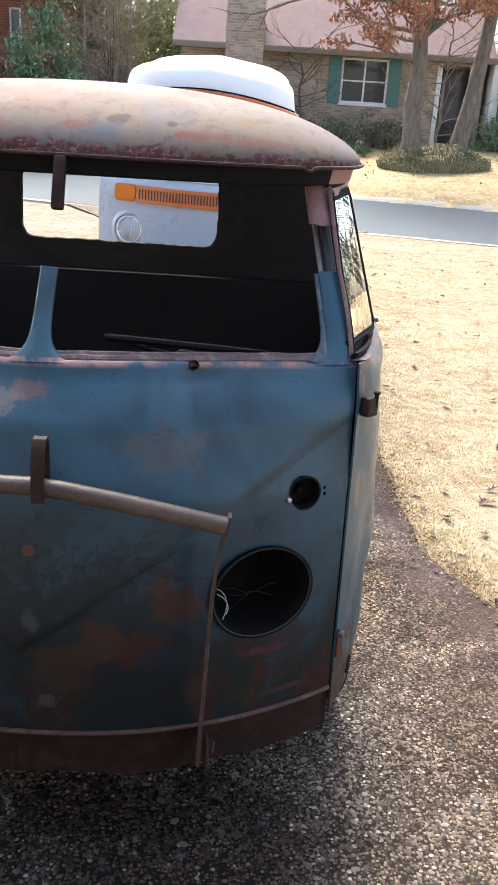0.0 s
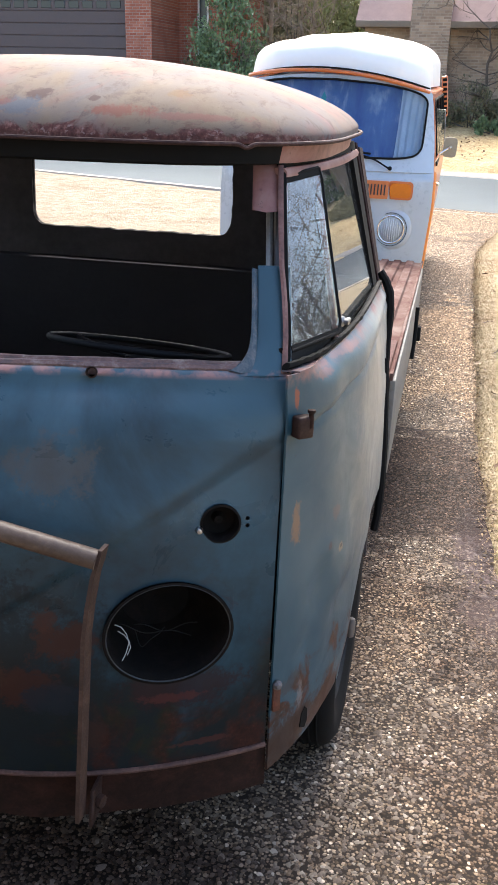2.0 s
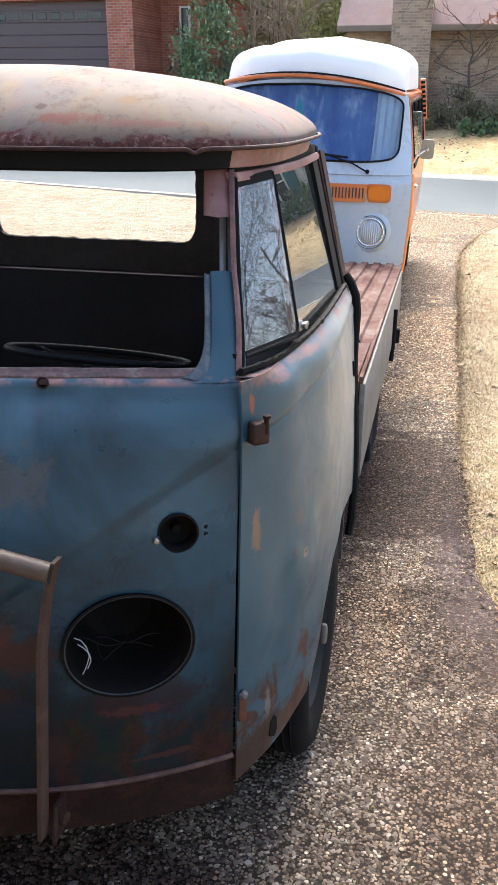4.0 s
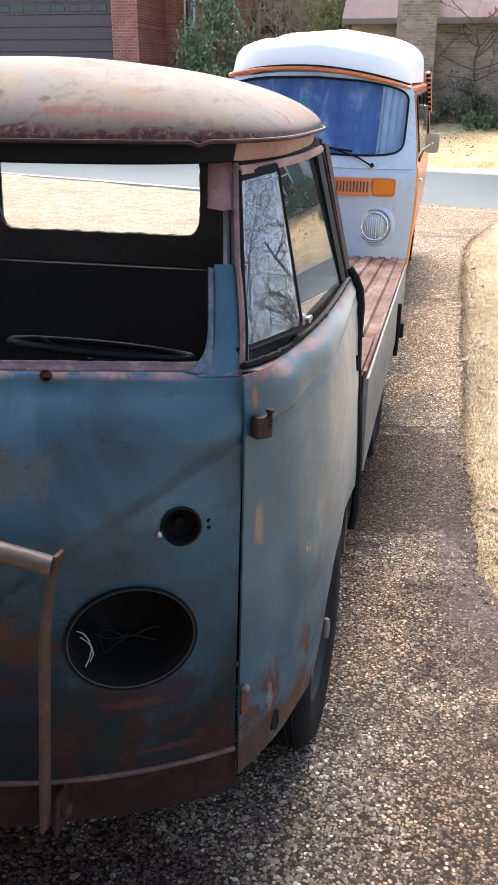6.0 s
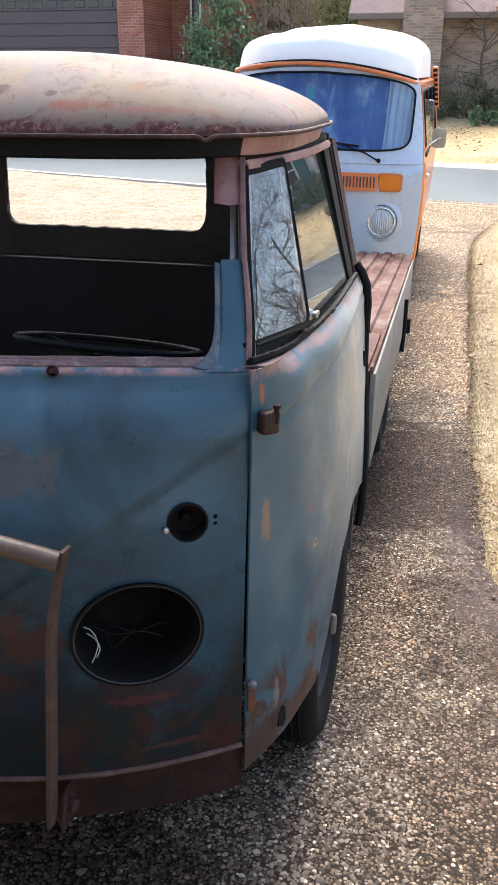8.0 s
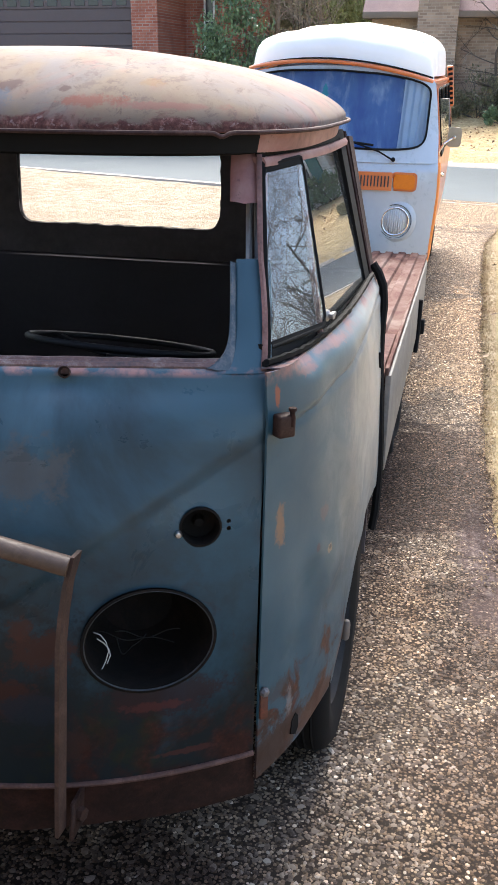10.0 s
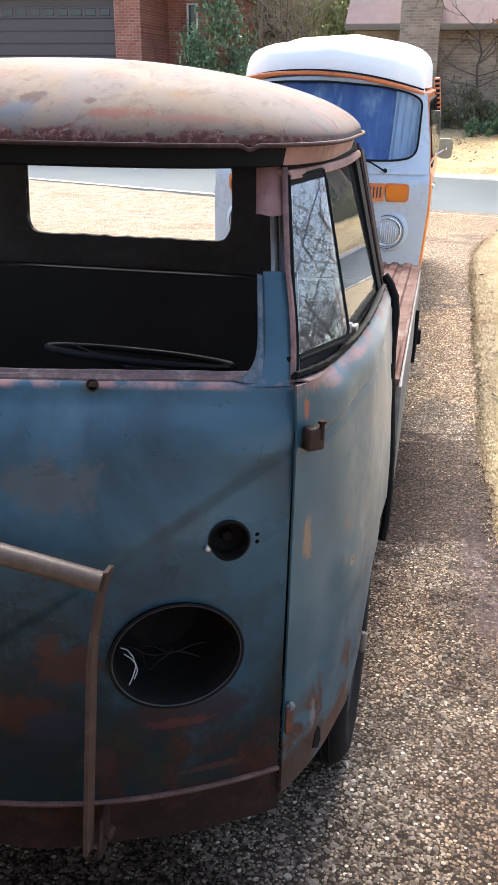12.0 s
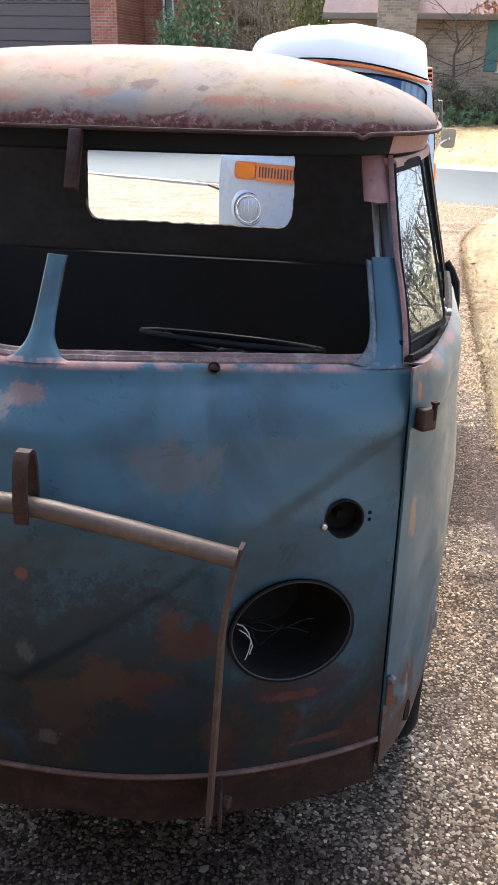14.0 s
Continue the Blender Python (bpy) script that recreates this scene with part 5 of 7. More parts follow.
def build_pickup():
    root = holder("pickup_truck", PICKUP, "rusty old blue forward-control pickup, stripped, without windscreen glass", "pickup truck")
    nose_panel(root)
    apron(root)
    windscreen(root)
    roof(root)
    for s in (1, -1):
        door(root, s)
    for x in (0.705, -0.705):
        wheel(root, x, WHEEL_Y)
        wheel(root, x * 0.91, 3.25)
    cab_inside(root)
    push_bar(root)
    load_bed(root)


build_pickup()

# ---- the camper van behind the pickup ----
VAN_POSE = pose(-0.087, 5.12, -0.17, 0, 2.0, 0.85) @ Matrix.Diagonal((1.03, 1.06, 1.06, 1))


def van_front(x, z):
    """How far back the van's face lies."""
    u = min(1.0, abs(x) / 0.765)
    y = 0.20 * u ** 2.6 + 0.06 * max(0.0, (0.75 - z) / 0.4) ** 2
    if z > 1.16:
        y += (z - 1.16) * 0.40 + 0.12 * u ** 3 * min(1, (z - 1.16) / 0.3)
    return y


def van_half(z):
    """Half width of the van's body."""
    return lerp_table([(0.35, 0.715), (0.6, 0.762), (1.0, 0.775), (1.16, 0.768), (1.25, 0.755), (1.75, 0.682), (1.80, 0.655)], z)


def camper_van():
    root = holder("camper_van", VAN_POSE, "pale blue and orange camper van with a white pop-top roof", "van")

    def face(u, v, z0, z1, inset=0.0):
        z = z0 + (z1 - z0) * v
        h = van_half(z) - 0.003
        x = (u * 2 - 1) * h
        return Vector((x, van_front(x * 0.765 / h, z) + inset, z))

    bm = bmesh.new()

    def face_low(u, v):
        p = face(u, v, 0.36, 1.207)
        # the pressed step that frames the lamps
        w = abs(p.x)
        d = (p.z - (1.150 - 0.35 * max(0, w - 0.52) ** 1.5)) / 0.02
        p.y += 0.012 / (1 + math.exp(-d)) if w < 0.72 else 0.0
        return p

    sheet(bm, face_low, 60, 50, 0.01)
    front = part("front_panel", bm, M_BAY_BLUE, root, "pale grey-blue front panel")
    # windscreen surround, with the opening left for the pane
    zt, zb = 1.70, 1.165
    bm = bmesh.new()

    def surround(u, v):
        # u runs round the opening, v from its edge to the panel's edge
        a = 2 * math.pi * u
        cx, sz = math.cos(a), math.sin(a)
        e = 0.28
        xi = (0.668 - 0.03 * (sz + 1) / 2) * abs(cx) ** e * (1 if cx >= 0 else -1)
        zi = 1.522 + 0.235 * abs(sz) ** e * (1 if sz >= 0 else -1)
        zo = 1.522 + (0.317 if sz < 0 else 0.265) * max(-1.0, min(1.0, sz / max(abs(cx), abs(sz))))
        xo = (van_half(zo) - 0.003) * max(-1.0, min(1.0, cx / max(abs(cx), abs(sz))))
        x, z = xi + (xo - xi) * v, zi + (zo - zi) * v
        z -= 0.07 * (x / 0.66) ** 2 * max(0.0, z - 1.62) / 0.167
        return Vector((x, van_front(x, z), z))

    sheet(bm, surround, 96, 5, 0.01, closed=True)
    sur = part("windscreen_frame", bm, M_BAY_BLUE, root, "pale blue windscreen surround")
    bm = bmesh.new()
    pts = [surround(i / 96, 0.02) - Vector((0, 0.006, 0)) for i in range(97)]
    tube(bm, pts, 0.007, 8)
    part("rubber_seal", bm, M_RUBBER, sur, "black rubber seal")
    bm = bmesh.new()

    def pane(u, v):
        p = surround(u, 0.05)
        c = Vector((0, 0, 1.522))
        x, z = p.x * v, 1.522 + (p.z - 1.522) * v
        return Vector((x, van_front(x, z) + 0.004, z))

    sheet(bm, pane, 72, 10, 0.0, closed=True)
    part("windscreen", bm, M_VAN_GLASS, root, "blue-tinted curved windscreen reflecting the sky").visible_shadow = False
    # a dark cabin, and sheets added to imitate reflections in the windscreen
    bm = bmesh.new()
    box(bm, (-0.70, 0.32, 0.95), (0.70, 0.36, 1.20), 0.01)
    part("dashboard", bm, M_INNER, root, "dark dashboard")
    bm = bmesh.new()
    sheet(bm, lambda u, v: Vector((-0.64 + 1.19 * u, van_front(-0.64 + 1.19 * u, 1.26 + 0.49 * v) + 0.11 + 0.004 * math.sin(u * 37), 1.26 + 0.49 * v)), 80, 6, 0.003)
    part("sun_shade", bm, M_REFLECTED_SKY, root, "blue sheet added behind the windscreen, coloured as reflected sky")
    for lo, hi in ((0.46, 0.655), (-0.66, -0.56)):
        bm = bmesh.new()
        sheet(bm, lambda u, v: Vector((lo + (hi - lo) * u, van_front(lo + (hi - lo) * u, 1.24 + 0.50 * v) + 0.085 + 0.010 * math.sin(u * 26 + 0.8 * math.sin(v * 3)), 1.24 + 0.50 * v)), 90, 8, 0.002)
        part("curtain", bm, M_REFLECTED_PALE, root, "pale pleated sheet added to imitate reflections at the windscreen's side")
    # body shell behind the face
    def shell(u, v):
        # u over the section from sill to sill, v along the length
        L = 4.10
        s = u * 2 - 1
        k = abs(s)
        if k > 0.28:
            z = 0.36 + (1.70 - 0.36) * (1 - (k - 0.28) / 0.72)
            x = van_half(z) * (1 if s > 0 else -1)
        else:
            x = van_half(1.70) * s / 0.28
            z = 1.70 + 0.125 * (1 - (k / 0.28) ** 2.2)
        y0 = 0.205 + (max(0.0, z - 1.16) * 0.40 + 0.10 * (z > 1.16) * min(1, max(0, z - 1.16) / 0.3)) + 0.03
        if k <= 0.28:
            y0 = van_front(x, 1.76) + 0.03
        return Vector((x, y0 + (L - y0) * v, z))

    bm = bmesh.new()
    sheet(bm, shell, 60, 24, 0.012)
    body = part("body_shell", bm, M_BAY_ORANGE, root, "orange body sides")
    c = []
    for s in (1, -1):
        for y0, y1 in ((0.62, 1.30), (1.50, 2.35), (2.50, 3.35)):
            b = bmesh.new()
            prism(b, rounded(y0, 1.22, y1, 1.66, 0.07), 0.5, Matrix(((0, 0, s, 0.5 * s), (1, 0, 0, 0), (0, 1, 0, 0), (0, 0, 0, 1))))
            bmesh.ops.recalc_face_normals(b, faces=b.faces)
            c.append(b)
    carve(body, c)
    bm = bmesh.new()
    box(bm, (-0.72, 4.02, 0.36), (0.72, 4.10, 1.22), 0.03)
    box(bm, (-0.655, 4.00, 1.22), (0.655, 4.08, 1.70), 0.03)
    part("tail", bm, M_BAY_ORANGE, root)
    bm = bmesh.new()
    box(bm, (-0.69, 0.22, 0.30), (0.69, 4.05, 0.42), 0.02)
    part("floor_pan", bm, M_INNER, root)
    for s in (1, -1):
        for y0, y1 in ((0.62, 1.30), (1.50, 2.35), (2.50, 3.35)):
            bm = bmesh.new()
            sheet(bm, lambda u, v: Vector((s * (van_half(1.22 + 0.44 * v) - 0.008), y0 + (y1 - y0) * u, 1.22 + 0.44 * v)), 2, 8, 0.004)
            part("side_window", bm, M_VAN_SIDE, body, "side window")
            bm = bmesh.new()
            o = rounded(y0, 1.22, y1, 1.66, 0.07)
            tube(bm, [(s * (van_half(z) + 0.002), y, z) for y, z in o + o[:1]], 0.010, 6)
            part("window_seal", bm, M_RUBBER, body)
        # added strip where blue meets orange: the corner's brightness put into its colour
        bm = bmesh.new()
        tube(bm, [(s * (van_half(z) - 0.008), van_front(0.765, z) + 0.035, z) for z in spread(0.38, 1.20, 14)], 0.024 if s > 0 else 0.009, 8)
        part("corner_moulding", bm, M_BAY_ORANGE_LIT, body, "orange front corner, its brightness painted in")
        # air scoop at the rear quarter, with a column of dark slots
        lean = Matrix.Translation((s * (van_half(1.62) + 0.012), 3.50, 1.64)) @ Matrix.Rotation(radians(-8 * s), 4, "Y")
        bm = bmesh.new()
        box(bm, (-0.03, -0.02, -0.19), (0.03, 0.13, 0.19), 0.012, 2, lean)
        scoop = part("air_scoop", bm, M_BAY_ORANGE, body, "orange air scoop with dark slots")
        for k in range(8):
            bm = bmesh.new()
            box(bm, (-0.020, -0.028, -0.014), (0.024, -0.016, 0.012), 0.003, 1, lean @ Matrix.Translation((0, 0, -0.155 + 0.0445 * k)))
            part("slot", bm, M_RUBBER, scoop)
    # gutter and pop-top
    bm = bmesh.new()
    rail = [Vector((-van_half(1.70) + 0.010, y, 1.705)) for y in spread(4.0, 0.62, 12)]
    rail += [Vector((x, van_front(x, 1.77) - 0.022, 1.806 - 0.080 * (x / 0.66) ** 2 - 0.03 * x)) for x in spread(-0.645, 0.645, 30)]
    rail += [Vector((van_half(1.70) - 0.010, y, 1.705)) for y in spread(0.62, 4.0, 12)]
    tube(bm, rail, 0.0125, 8)
    part("gutter", bm, M_BAY_ORANGE, root, "orange rain gutter")
    def roof_shell(stations, w, e, bow):
        """A moulded roof section: (y, height, width) stations with a rounded cross-section."""
        bm = bmesh.new()
        rows = []
        n = 40
        for y, h, k in stations:
            row = []
            for i in range(n + 1):
                a = math.pi * i / n
                c_, s_ = math.cos(a), math.sin(a)
                x = w * k * abs(c_) ** e * (1 if c_ >= 0 else -1)
                q = abs(s_) ** e
                x *= 1 - 0.035 * q
                z = 1.830 - 0.085 * (x / 0.66) ** 2 - 0.02 * x + h * q - 0.020 * (x / 0.66) ** 2 * q
                row.append(bm.verts.new((x, y + bow * abs(x / 0.66) ** 2.6, z)))
            rows.append(row)
        for p, q in zip(rows, rows[1:]):
            for i in range(n):
                bm.faces.new((p[i], p[i + 1], q[i + 1], q[i]))
        bm.faces.new(rows[0])
        bm.faces.new(rows[-1])
        return bm

    # the fixed front section rises in a long slope; the lifting section behind it is a little taller
    nose = [(0.225, 0.004, 1.0), (0.230, 0.06, 1.0), (0.245, 0.115, 1.0), (0.285, 0.155, 0.998), (0.36, 0.180, 0.995), (0.48, 0.194, 0.99), (0.66, 0.203, 0.985), (0.90, 0.206, 0.985), (1.16, 0.204, 0.985), (1.18, 0.192, 0.980)]
    front_roof = part("roof_front_section", roof_shell(nose, 0.650, 0.15, 0.31), M_BAY_WHITE, root, "white fibreglass front roof section with a rounded brow")
    tail = [(1.255, 0.215, 0.975), (1.27, 0.236, 0.985), (1.50, 0.268, 0.985), (1.9, 0.288, 0.985), (2.6, 0.288, 0.985), (3.2, 0.275, 0.985), (3.40, 0.25, 0.98), (3.46, 0.19, 0.97)]
    pt = part("pop_top", roof_shell(tail, 0.655, 0.17, 0.25), M_BAY_WHITE, root, "white fibreglass pop-top roof, closed")
    bm = bmesh.new()
    tube(bm, [(x, 0.212 + 0.31 * abs(x / 0.66) ** 2.6, 1.826 - 0.085 * (x / 0.66) ** 2 - 0.02 * x) for x in spread(-0.645, 0.645, 40)], 0.0055, 6)
    part("seal", bm, M_RUBBER, front_roof, "dark rubber seal")
    part("joint", roof_shell([(1.15, 0.175, 0.985), (1.29, 0.175, 0.985)], 0.636, 0.16, 0.28), M_RUBBER, pt, "dark joint between the roof sections")
    # lamps, grille
    for s in (1, -1):
        x, z = 0.515 * s, 0.83
        m = frame_at((x, van_front(x, z) - 0.006, z), (0.16 * s, -1, 0.02))
        bm = bmesh.new()
        ring(bm, 0.092, 0.009, m, 48, 10)
        hl = part("headlight", bm, M_CHROME, front, "round headlight in a chrome ring")
        bm = bmesh.new()
        lathe(bm, [(0.001, 0.024), (0.04, 0.021), (0.07, 0.012), (0.084, 0.0), (0.084, -0.01), (0.080, -0.01), (0.080, -0.002), (0.067, 0.008), (0.04, 0.017), (0.001, 0.020)], m, 40, cap=False)
        part("lens", bm, M_LENS, hl, "clear fluted glass lens")
        bm = bmesh.new()
        lathe(bm, [(0.086, 0.004), (0.06, -0.035), (0.02, -0.06), (0.001, -0.06)], m, 40, cap=False)
        part("reflector", bm, M_REFLECTOR, hl)
        bm = bmesh.new()
        lathe(bm, [(0.02, -0.05), (0.02, -0.008), (0.001, -0.005)], m, 16, cap=False)
        part("bulb", bm, M_LENS_DARK, hl)
        # raised collar of the lamp in the panel
        bm = bmesh.new()
        lathe(bm, [(0.150, -0.03), (0.135, -0.008), (0.118, 0.004), (0.098, 0.002)], m, 48, cap=False)
        part("lamp_collar", bm, M_BAY_BLUE, hl)
        bm = bmesh.new()
        ring(bm, 0.111, 0.002, m @ Matrix.Translation((0, 0, 0.004)), 48, 6)
        part("lamp_seal", bm, M_RUBBER, hl)
        # turn signal
        x, z = 0.548 * s, 1.09
        m = frame_at((x, van_front(x, z) - 0.004, z), (0.13 * s, -1, 0.0))
        bm = bmesh.new()
        prism(bm, rounded(-0.072, -0.046, 0.072, 0.046, 0.020), 0.028, m)
        bmesh.ops.bevel(bm, geom=[e for e in bm.edges if abs((e.verts[0].co - e.verts[1].co).dot(m.to_3x3() @ Vector((0, 0, 1)))) < 1e-5], offset=0.007, segments=2, affect="EDGES")
        sg = part("turn_signal", bm, M_AMBER, front, "amber turn signal")
        bm = bmesh.new()
        prism(bm, rounded(-0.088, -0.060, 0.088, 0.060, 0.028), 0.012, m)
        part("base", bm, M_BAY_ORANGE, sg)
    bm = bmesh.new()
    sheet(bm, lambda u, v: Vector((-0.47 + 0.94 * u, van_front(-0.47 + 0.94 * u, 1.09) - 0.022, 1.032 + 0.116 * v)), 40, 4, 0.03)
    gr = part("grille", bm, M_BAY_ORANGE, front, "orange ventilation grille")
    n = 40
    for i in range(n):
        x = -0.445 + 0.89 * i / (n - 1)
        bm = bmesh.new()
        box(bm, (x - 0.0048, -0.026, 1.056), (x + 0.0048, -0.0205, 1.126), 0.002, 1)
        for v in bm.verts:
            v.co.y += van_front(x, 1.07)
        part("slot", bm, M_INNER, gr)
    # wipers
    for x0, x1 in ((0.02, 0.46), (-0.62, -0.20)):
        bm = bmesh.new()
        p = lambda x, z: Vector((x, van_front(x, z) - 0.03, z))
        tube(bm, [p(x1, 1.225), p(x1 - 0.10, 1.275), p(x0 + 0.12, 1.335)], 0.006, 6)
        tube(bm, [p(x0 + 0.30, 1.312), p(x0 - 0.05, 1.34)], 0.008, 6)
        lathe(bm, [(0.014, 0), (0.014, 0.02), (0.004, 0.025)], frame_at(p(x1, 1.225) + Vector((0, 0.03, 0)), (0, -1, 0.2)), 12)
        part("wiper", bm, M_RUBBER, root, "black wiper")
    # mirrors
    for s in (1, -1):
        bm = bmesh.new()
        prism(bm, rounded(-0.048, -0.06, 0.048, 0.07, 0.024), 0.022, frame_at((s * 0.845, 0.44, 1.360), (0.05 * s, -1, 0)))
        bmesh.ops.bevel(bm, geom=bm.edges[:], offset=0.006, segments=2, affect="EDGES")
        mi = part("door_mirror", bm, M_MIRROR_BACK, root, "tan-backed door mirror on a chrome arm")
        bm = bmesh.new()
        tube(bm, [(s * 0.745, 0.42, 1.25), (s * 0.78, 0.41, 1.32), (s * 0.835, 0.425, 1.360)], 0.008, 8)
        lathe(bm, [(0.014, 0), (0.012, 0.012), (0.002, 0.014)], frame_at((s * 0.845, 0.414, 1.365), (0, -1, 0)), 12)
        part("arm", bm, M_CHROME, mi)
        bm = bmesh.new()
        box(bm, (-0.008, -0.05, -0.012), (0.03, 0.05, 0.012), 0.005, 2, Matrix.Translation((s * 0.772, 0.60, 1.10)))
        part("door_handle", bm, M_CHROME, root, "chrome door handle")
    # opened vent window of the cab door
    bm = bmesh.new()
    q = [Vector((0.745, 0.66, 1.30)), Vector((0.81, 0.60, 1.30)), Vector((0.775, 0.66, 1.60)), Vector((0.70, 0.74, 1.60))]
    tube(bm, q + q[:2], 0.003, 6)
    vw = part("vent_window", bm, M_STEEL_DULL, root, "opened vent window in a thin bright frame")
    bm = bmesh.new()
    bm.faces.new([bm.verts.new(p) for p in q])
    bmesh.ops.solidify(bm, geom=bm.faces[:], thickness=0.003)
    part("pane", bm, M_GLASS, vw, smooth=False)
    # wheels
    for x in (0.64, -0.64):
        for y in (0.78, 3.2):
            s = 1 if x > 0 else -1
            m = Matrix.Translation((x, y, 0.32)) @ Matrix.Rotation(radians(90 * s), 4, "Y")
            bm = bmesh.new()
            lathe(bm, [(0.2, -0.07), (0.25, -0.085), (0.30, -0.085), (0.32, -0.05), (0.32, 0.05), (0.30, 0.085), (0.25, 0.085), (0.2, 0.07)], m, 36, cap=False)
            w = part("wheel", bm, M_TYRE, root, "black tyre")
            bm = bmesh.new()
            lathe(bm, [(0.205, 0.06), (0.17, 0.04), (0.10, 0.05), (0.001, 0.055)], m, 30, cap=False)
            part("rim", bm, M_STEEL_DULL, w)
    # green pendant in the windscreen
    bm = bmesh.new()
    prism(bm, [(0, 0.075), (0.02, 0.03), (0.012, 0.028), (0.028, -0.005), (0.016, -0.008), (0.032, -0.05), (-0.032, -0.05), (-0.016, -0.008), (-0.028, -0.005), (-0.012, 0.028), (-0.02, 0.03)], 0.004, frame_at((-0.06, van_front(-0.06, 1.60) + 0.055, 1.60), (0, -1, 0)))
    tagged(part("air_freshener", bm, M_TEAL, root, "teal tree-shaped air freshener"))
    return root


def van_glass():
    n = Nodes("tinted_windscreen")
    return n.set(color=(0.55, 0.70, 0.92), rough=0.0, ior=1.5, trans=1.0)


M_VAN_GLASS = van_glass()
M_VAN_SIDE = plain("van_side_glass", (0.10, 0.11, 0.11), 0.08, vary=0.1)
M_BAY_ORANGE_LIT = plain("bright_orange_paint", (0.85, 0.26, 0.05), 0.35, vary=0.08)
# pale stand-in for the bright reflections at the windscreen's sides
M_REFLECTED_PALE = plain("curtain_cloth", (0.60, 0.67, 0.70), 0.9)


def reflected_sky():
    n = Nodes("blue_shade_cloth")
    # blue ramp and pale streaks paint the windscreen's reflection into the colour
    pale_streaks = n.noise(7, 5, 0.6, stretch=(1, 1, 0.12), distortion=0.4)
    c = n.ramp(pale_streaks, [(0.35, (0.05, 0.12, 0.33)), (0.52, (0.10, 0.20, 0.42)), (0.62, (0.32, 0.42, 0.56)), (0.72, (0.52, 0.60, 0.68))])
    return n.set(color=c, rough=0.85)


M_REFLECTED_SKY = reflected_sky()
def lamp_lens():
    n = Nodes("fluted_lamp_glass")
    n.bump(n.math("SINE", n.math("MULTIPLY", n.axis("X"), 420.0)), 0.6, 0.004)
    return n.set(color=(0.90, 0.92, 0.94), rough=0.05, trans=0.55, ior=1.45)


M_LENS = lamp_lens()
M_LENS_DARK = plain("bulb_shield", (0.10, 0.10, 0.10), 0.3, 0.2)
M_REFLECTOR = plain("reflector", (0.80, 0.81, 0.83), 0.12, 1.0)
M_MIRROR_BACK = plain("tan_mirror_back", (0.36, 0.31, 0.22), 0.5)
M_TEAL = plain("teal_card", (0.04, 0.42, 0.40), 0.6)
camper_van()

# ---- houses and planting across the street ----
def brick_wall_mat(name, a, b, mortar, scale=1.0):
    n = Nodes(name)
    t = n.put("ShaderNodeTexBrick")
    m = n.put("ShaderNodeMapping", Rotation=(radians(90), 0, 0))
    n.link(n.coord, m.inputs["Vector"])
    n.link(m.outputs["Vector"], t.inputs["Vector"])
    for k, v in (("Scale", 1.0), ("Mortar Size", 0.009), ("Brick Width", 0.21), ("Row Height", 0.075), ("Bias", 0.0), ("Mortar Smooth", 0.2)):
        t.inputs[k].default_value = v
    t.inputs["Color1"].default_value, t.inputs["Color2"].default_value, t.inputs["Mortar"].default_value = (*a, 1), (*b, 1), (*mortar, 1)
    f = n.noise(2.0, 5)
    c = n.mix(n.grey(f, 0.35, 0.65, 0, 0.5), t.outputs["Color"], tuple(v * 0.55 for v in a))
    n.bump(t.outputs["Fac"], -0.6, 0.01)
    return n.set(color=c, rough=0.85)


def shingles(name, a, b):
    n = Nodes(name)
    f, g = n.noise(3, 6, 0.7), n.noise(40, 4, 0.7, stretch=(1, 1, 0.3))
    c = n.ramp(n.math("ADD", n.math("MULTIPLY", f, 0.5), n.math("MULTIPLY", g, 0.5)), [(0.3, a), (0.7, b)])
    n.bump(g, 0.4, 0.02)
    return n.set(color=c, rough=0.9)


M_TAN_BRICK = brick_wall_mat("tan_brick", (0.26, 0.195, 0.145), (0.46, 0.345, 0.25), (0.42, 0.36, 0.29))
M_RED_BRICK = brick_wall_mat("red_brick", (0.33, 0.095, 0.055), (0.47, 0.17, 0.105), (0.38, 0.30, 0.25))
M_SHINGLE = shingles("pink_brown_shingles", (0.17, 0.108, 0.105), (0.255, 0.170, 0.162))
M_TRIM_TAN = plain("tan_trim", (0.17, 0.135, 0.10), 0.7)
M_WHITE_TRIM = plain("white_trim", (0.72, 0.71, 0.68), 0.5, vary=0.06)
M_GREEN_SHUTTER = plain("green_shutter", (0.055, 0.165, 0.155), 0.55)
M_HOUSE_GLASS = plain("dark_window_glass", (0.03, 0.035, 0.04), 0.06, vary=0.1)
M_GARAGE = plain("brown_garage_door", (0.080, 0.058, 0.060), 0.5, vary=0.1)
M_FENCE = plain("grey_fence_wood", (0.22, 0.20, 0.17), 0.85, vary=0.25)
M_BARK = bark("grey_bark", (0.085, 0.068, 0.054), (0.22, 0.180, 0.145))
M_BARK_PALE = bark("pale_bark", (0.24, 0.19, 0.14), (0.46, 0.38, 0.29))
M_BARK_DARK = bark("dark_bark", (0.045, 0.038, 0.032), (0.12, 0.10, 0.085))
M_LEAF_BROWN = leaf("brown_oak_leaf", (0.22, 0.085, 0.04), (0.42, 0.19, 0.10), 0.7)
M_LEAF_GREEN = leaf("holly_leaf", (0.07, 0.12, 0.055), (0.19, 0.27, 0.125), 0.35)
M_LEAF_LIGHT = leaf("light_leaf", (0.20, 0.22, 0.075), (0.40, 0.42, 0.19), 0.6)
M_LEAF_FAR = leaf("far_evergreen_leaf", (0.20, 0.22, 0.12), (0.42, 0.41, 0.25), 0.7)
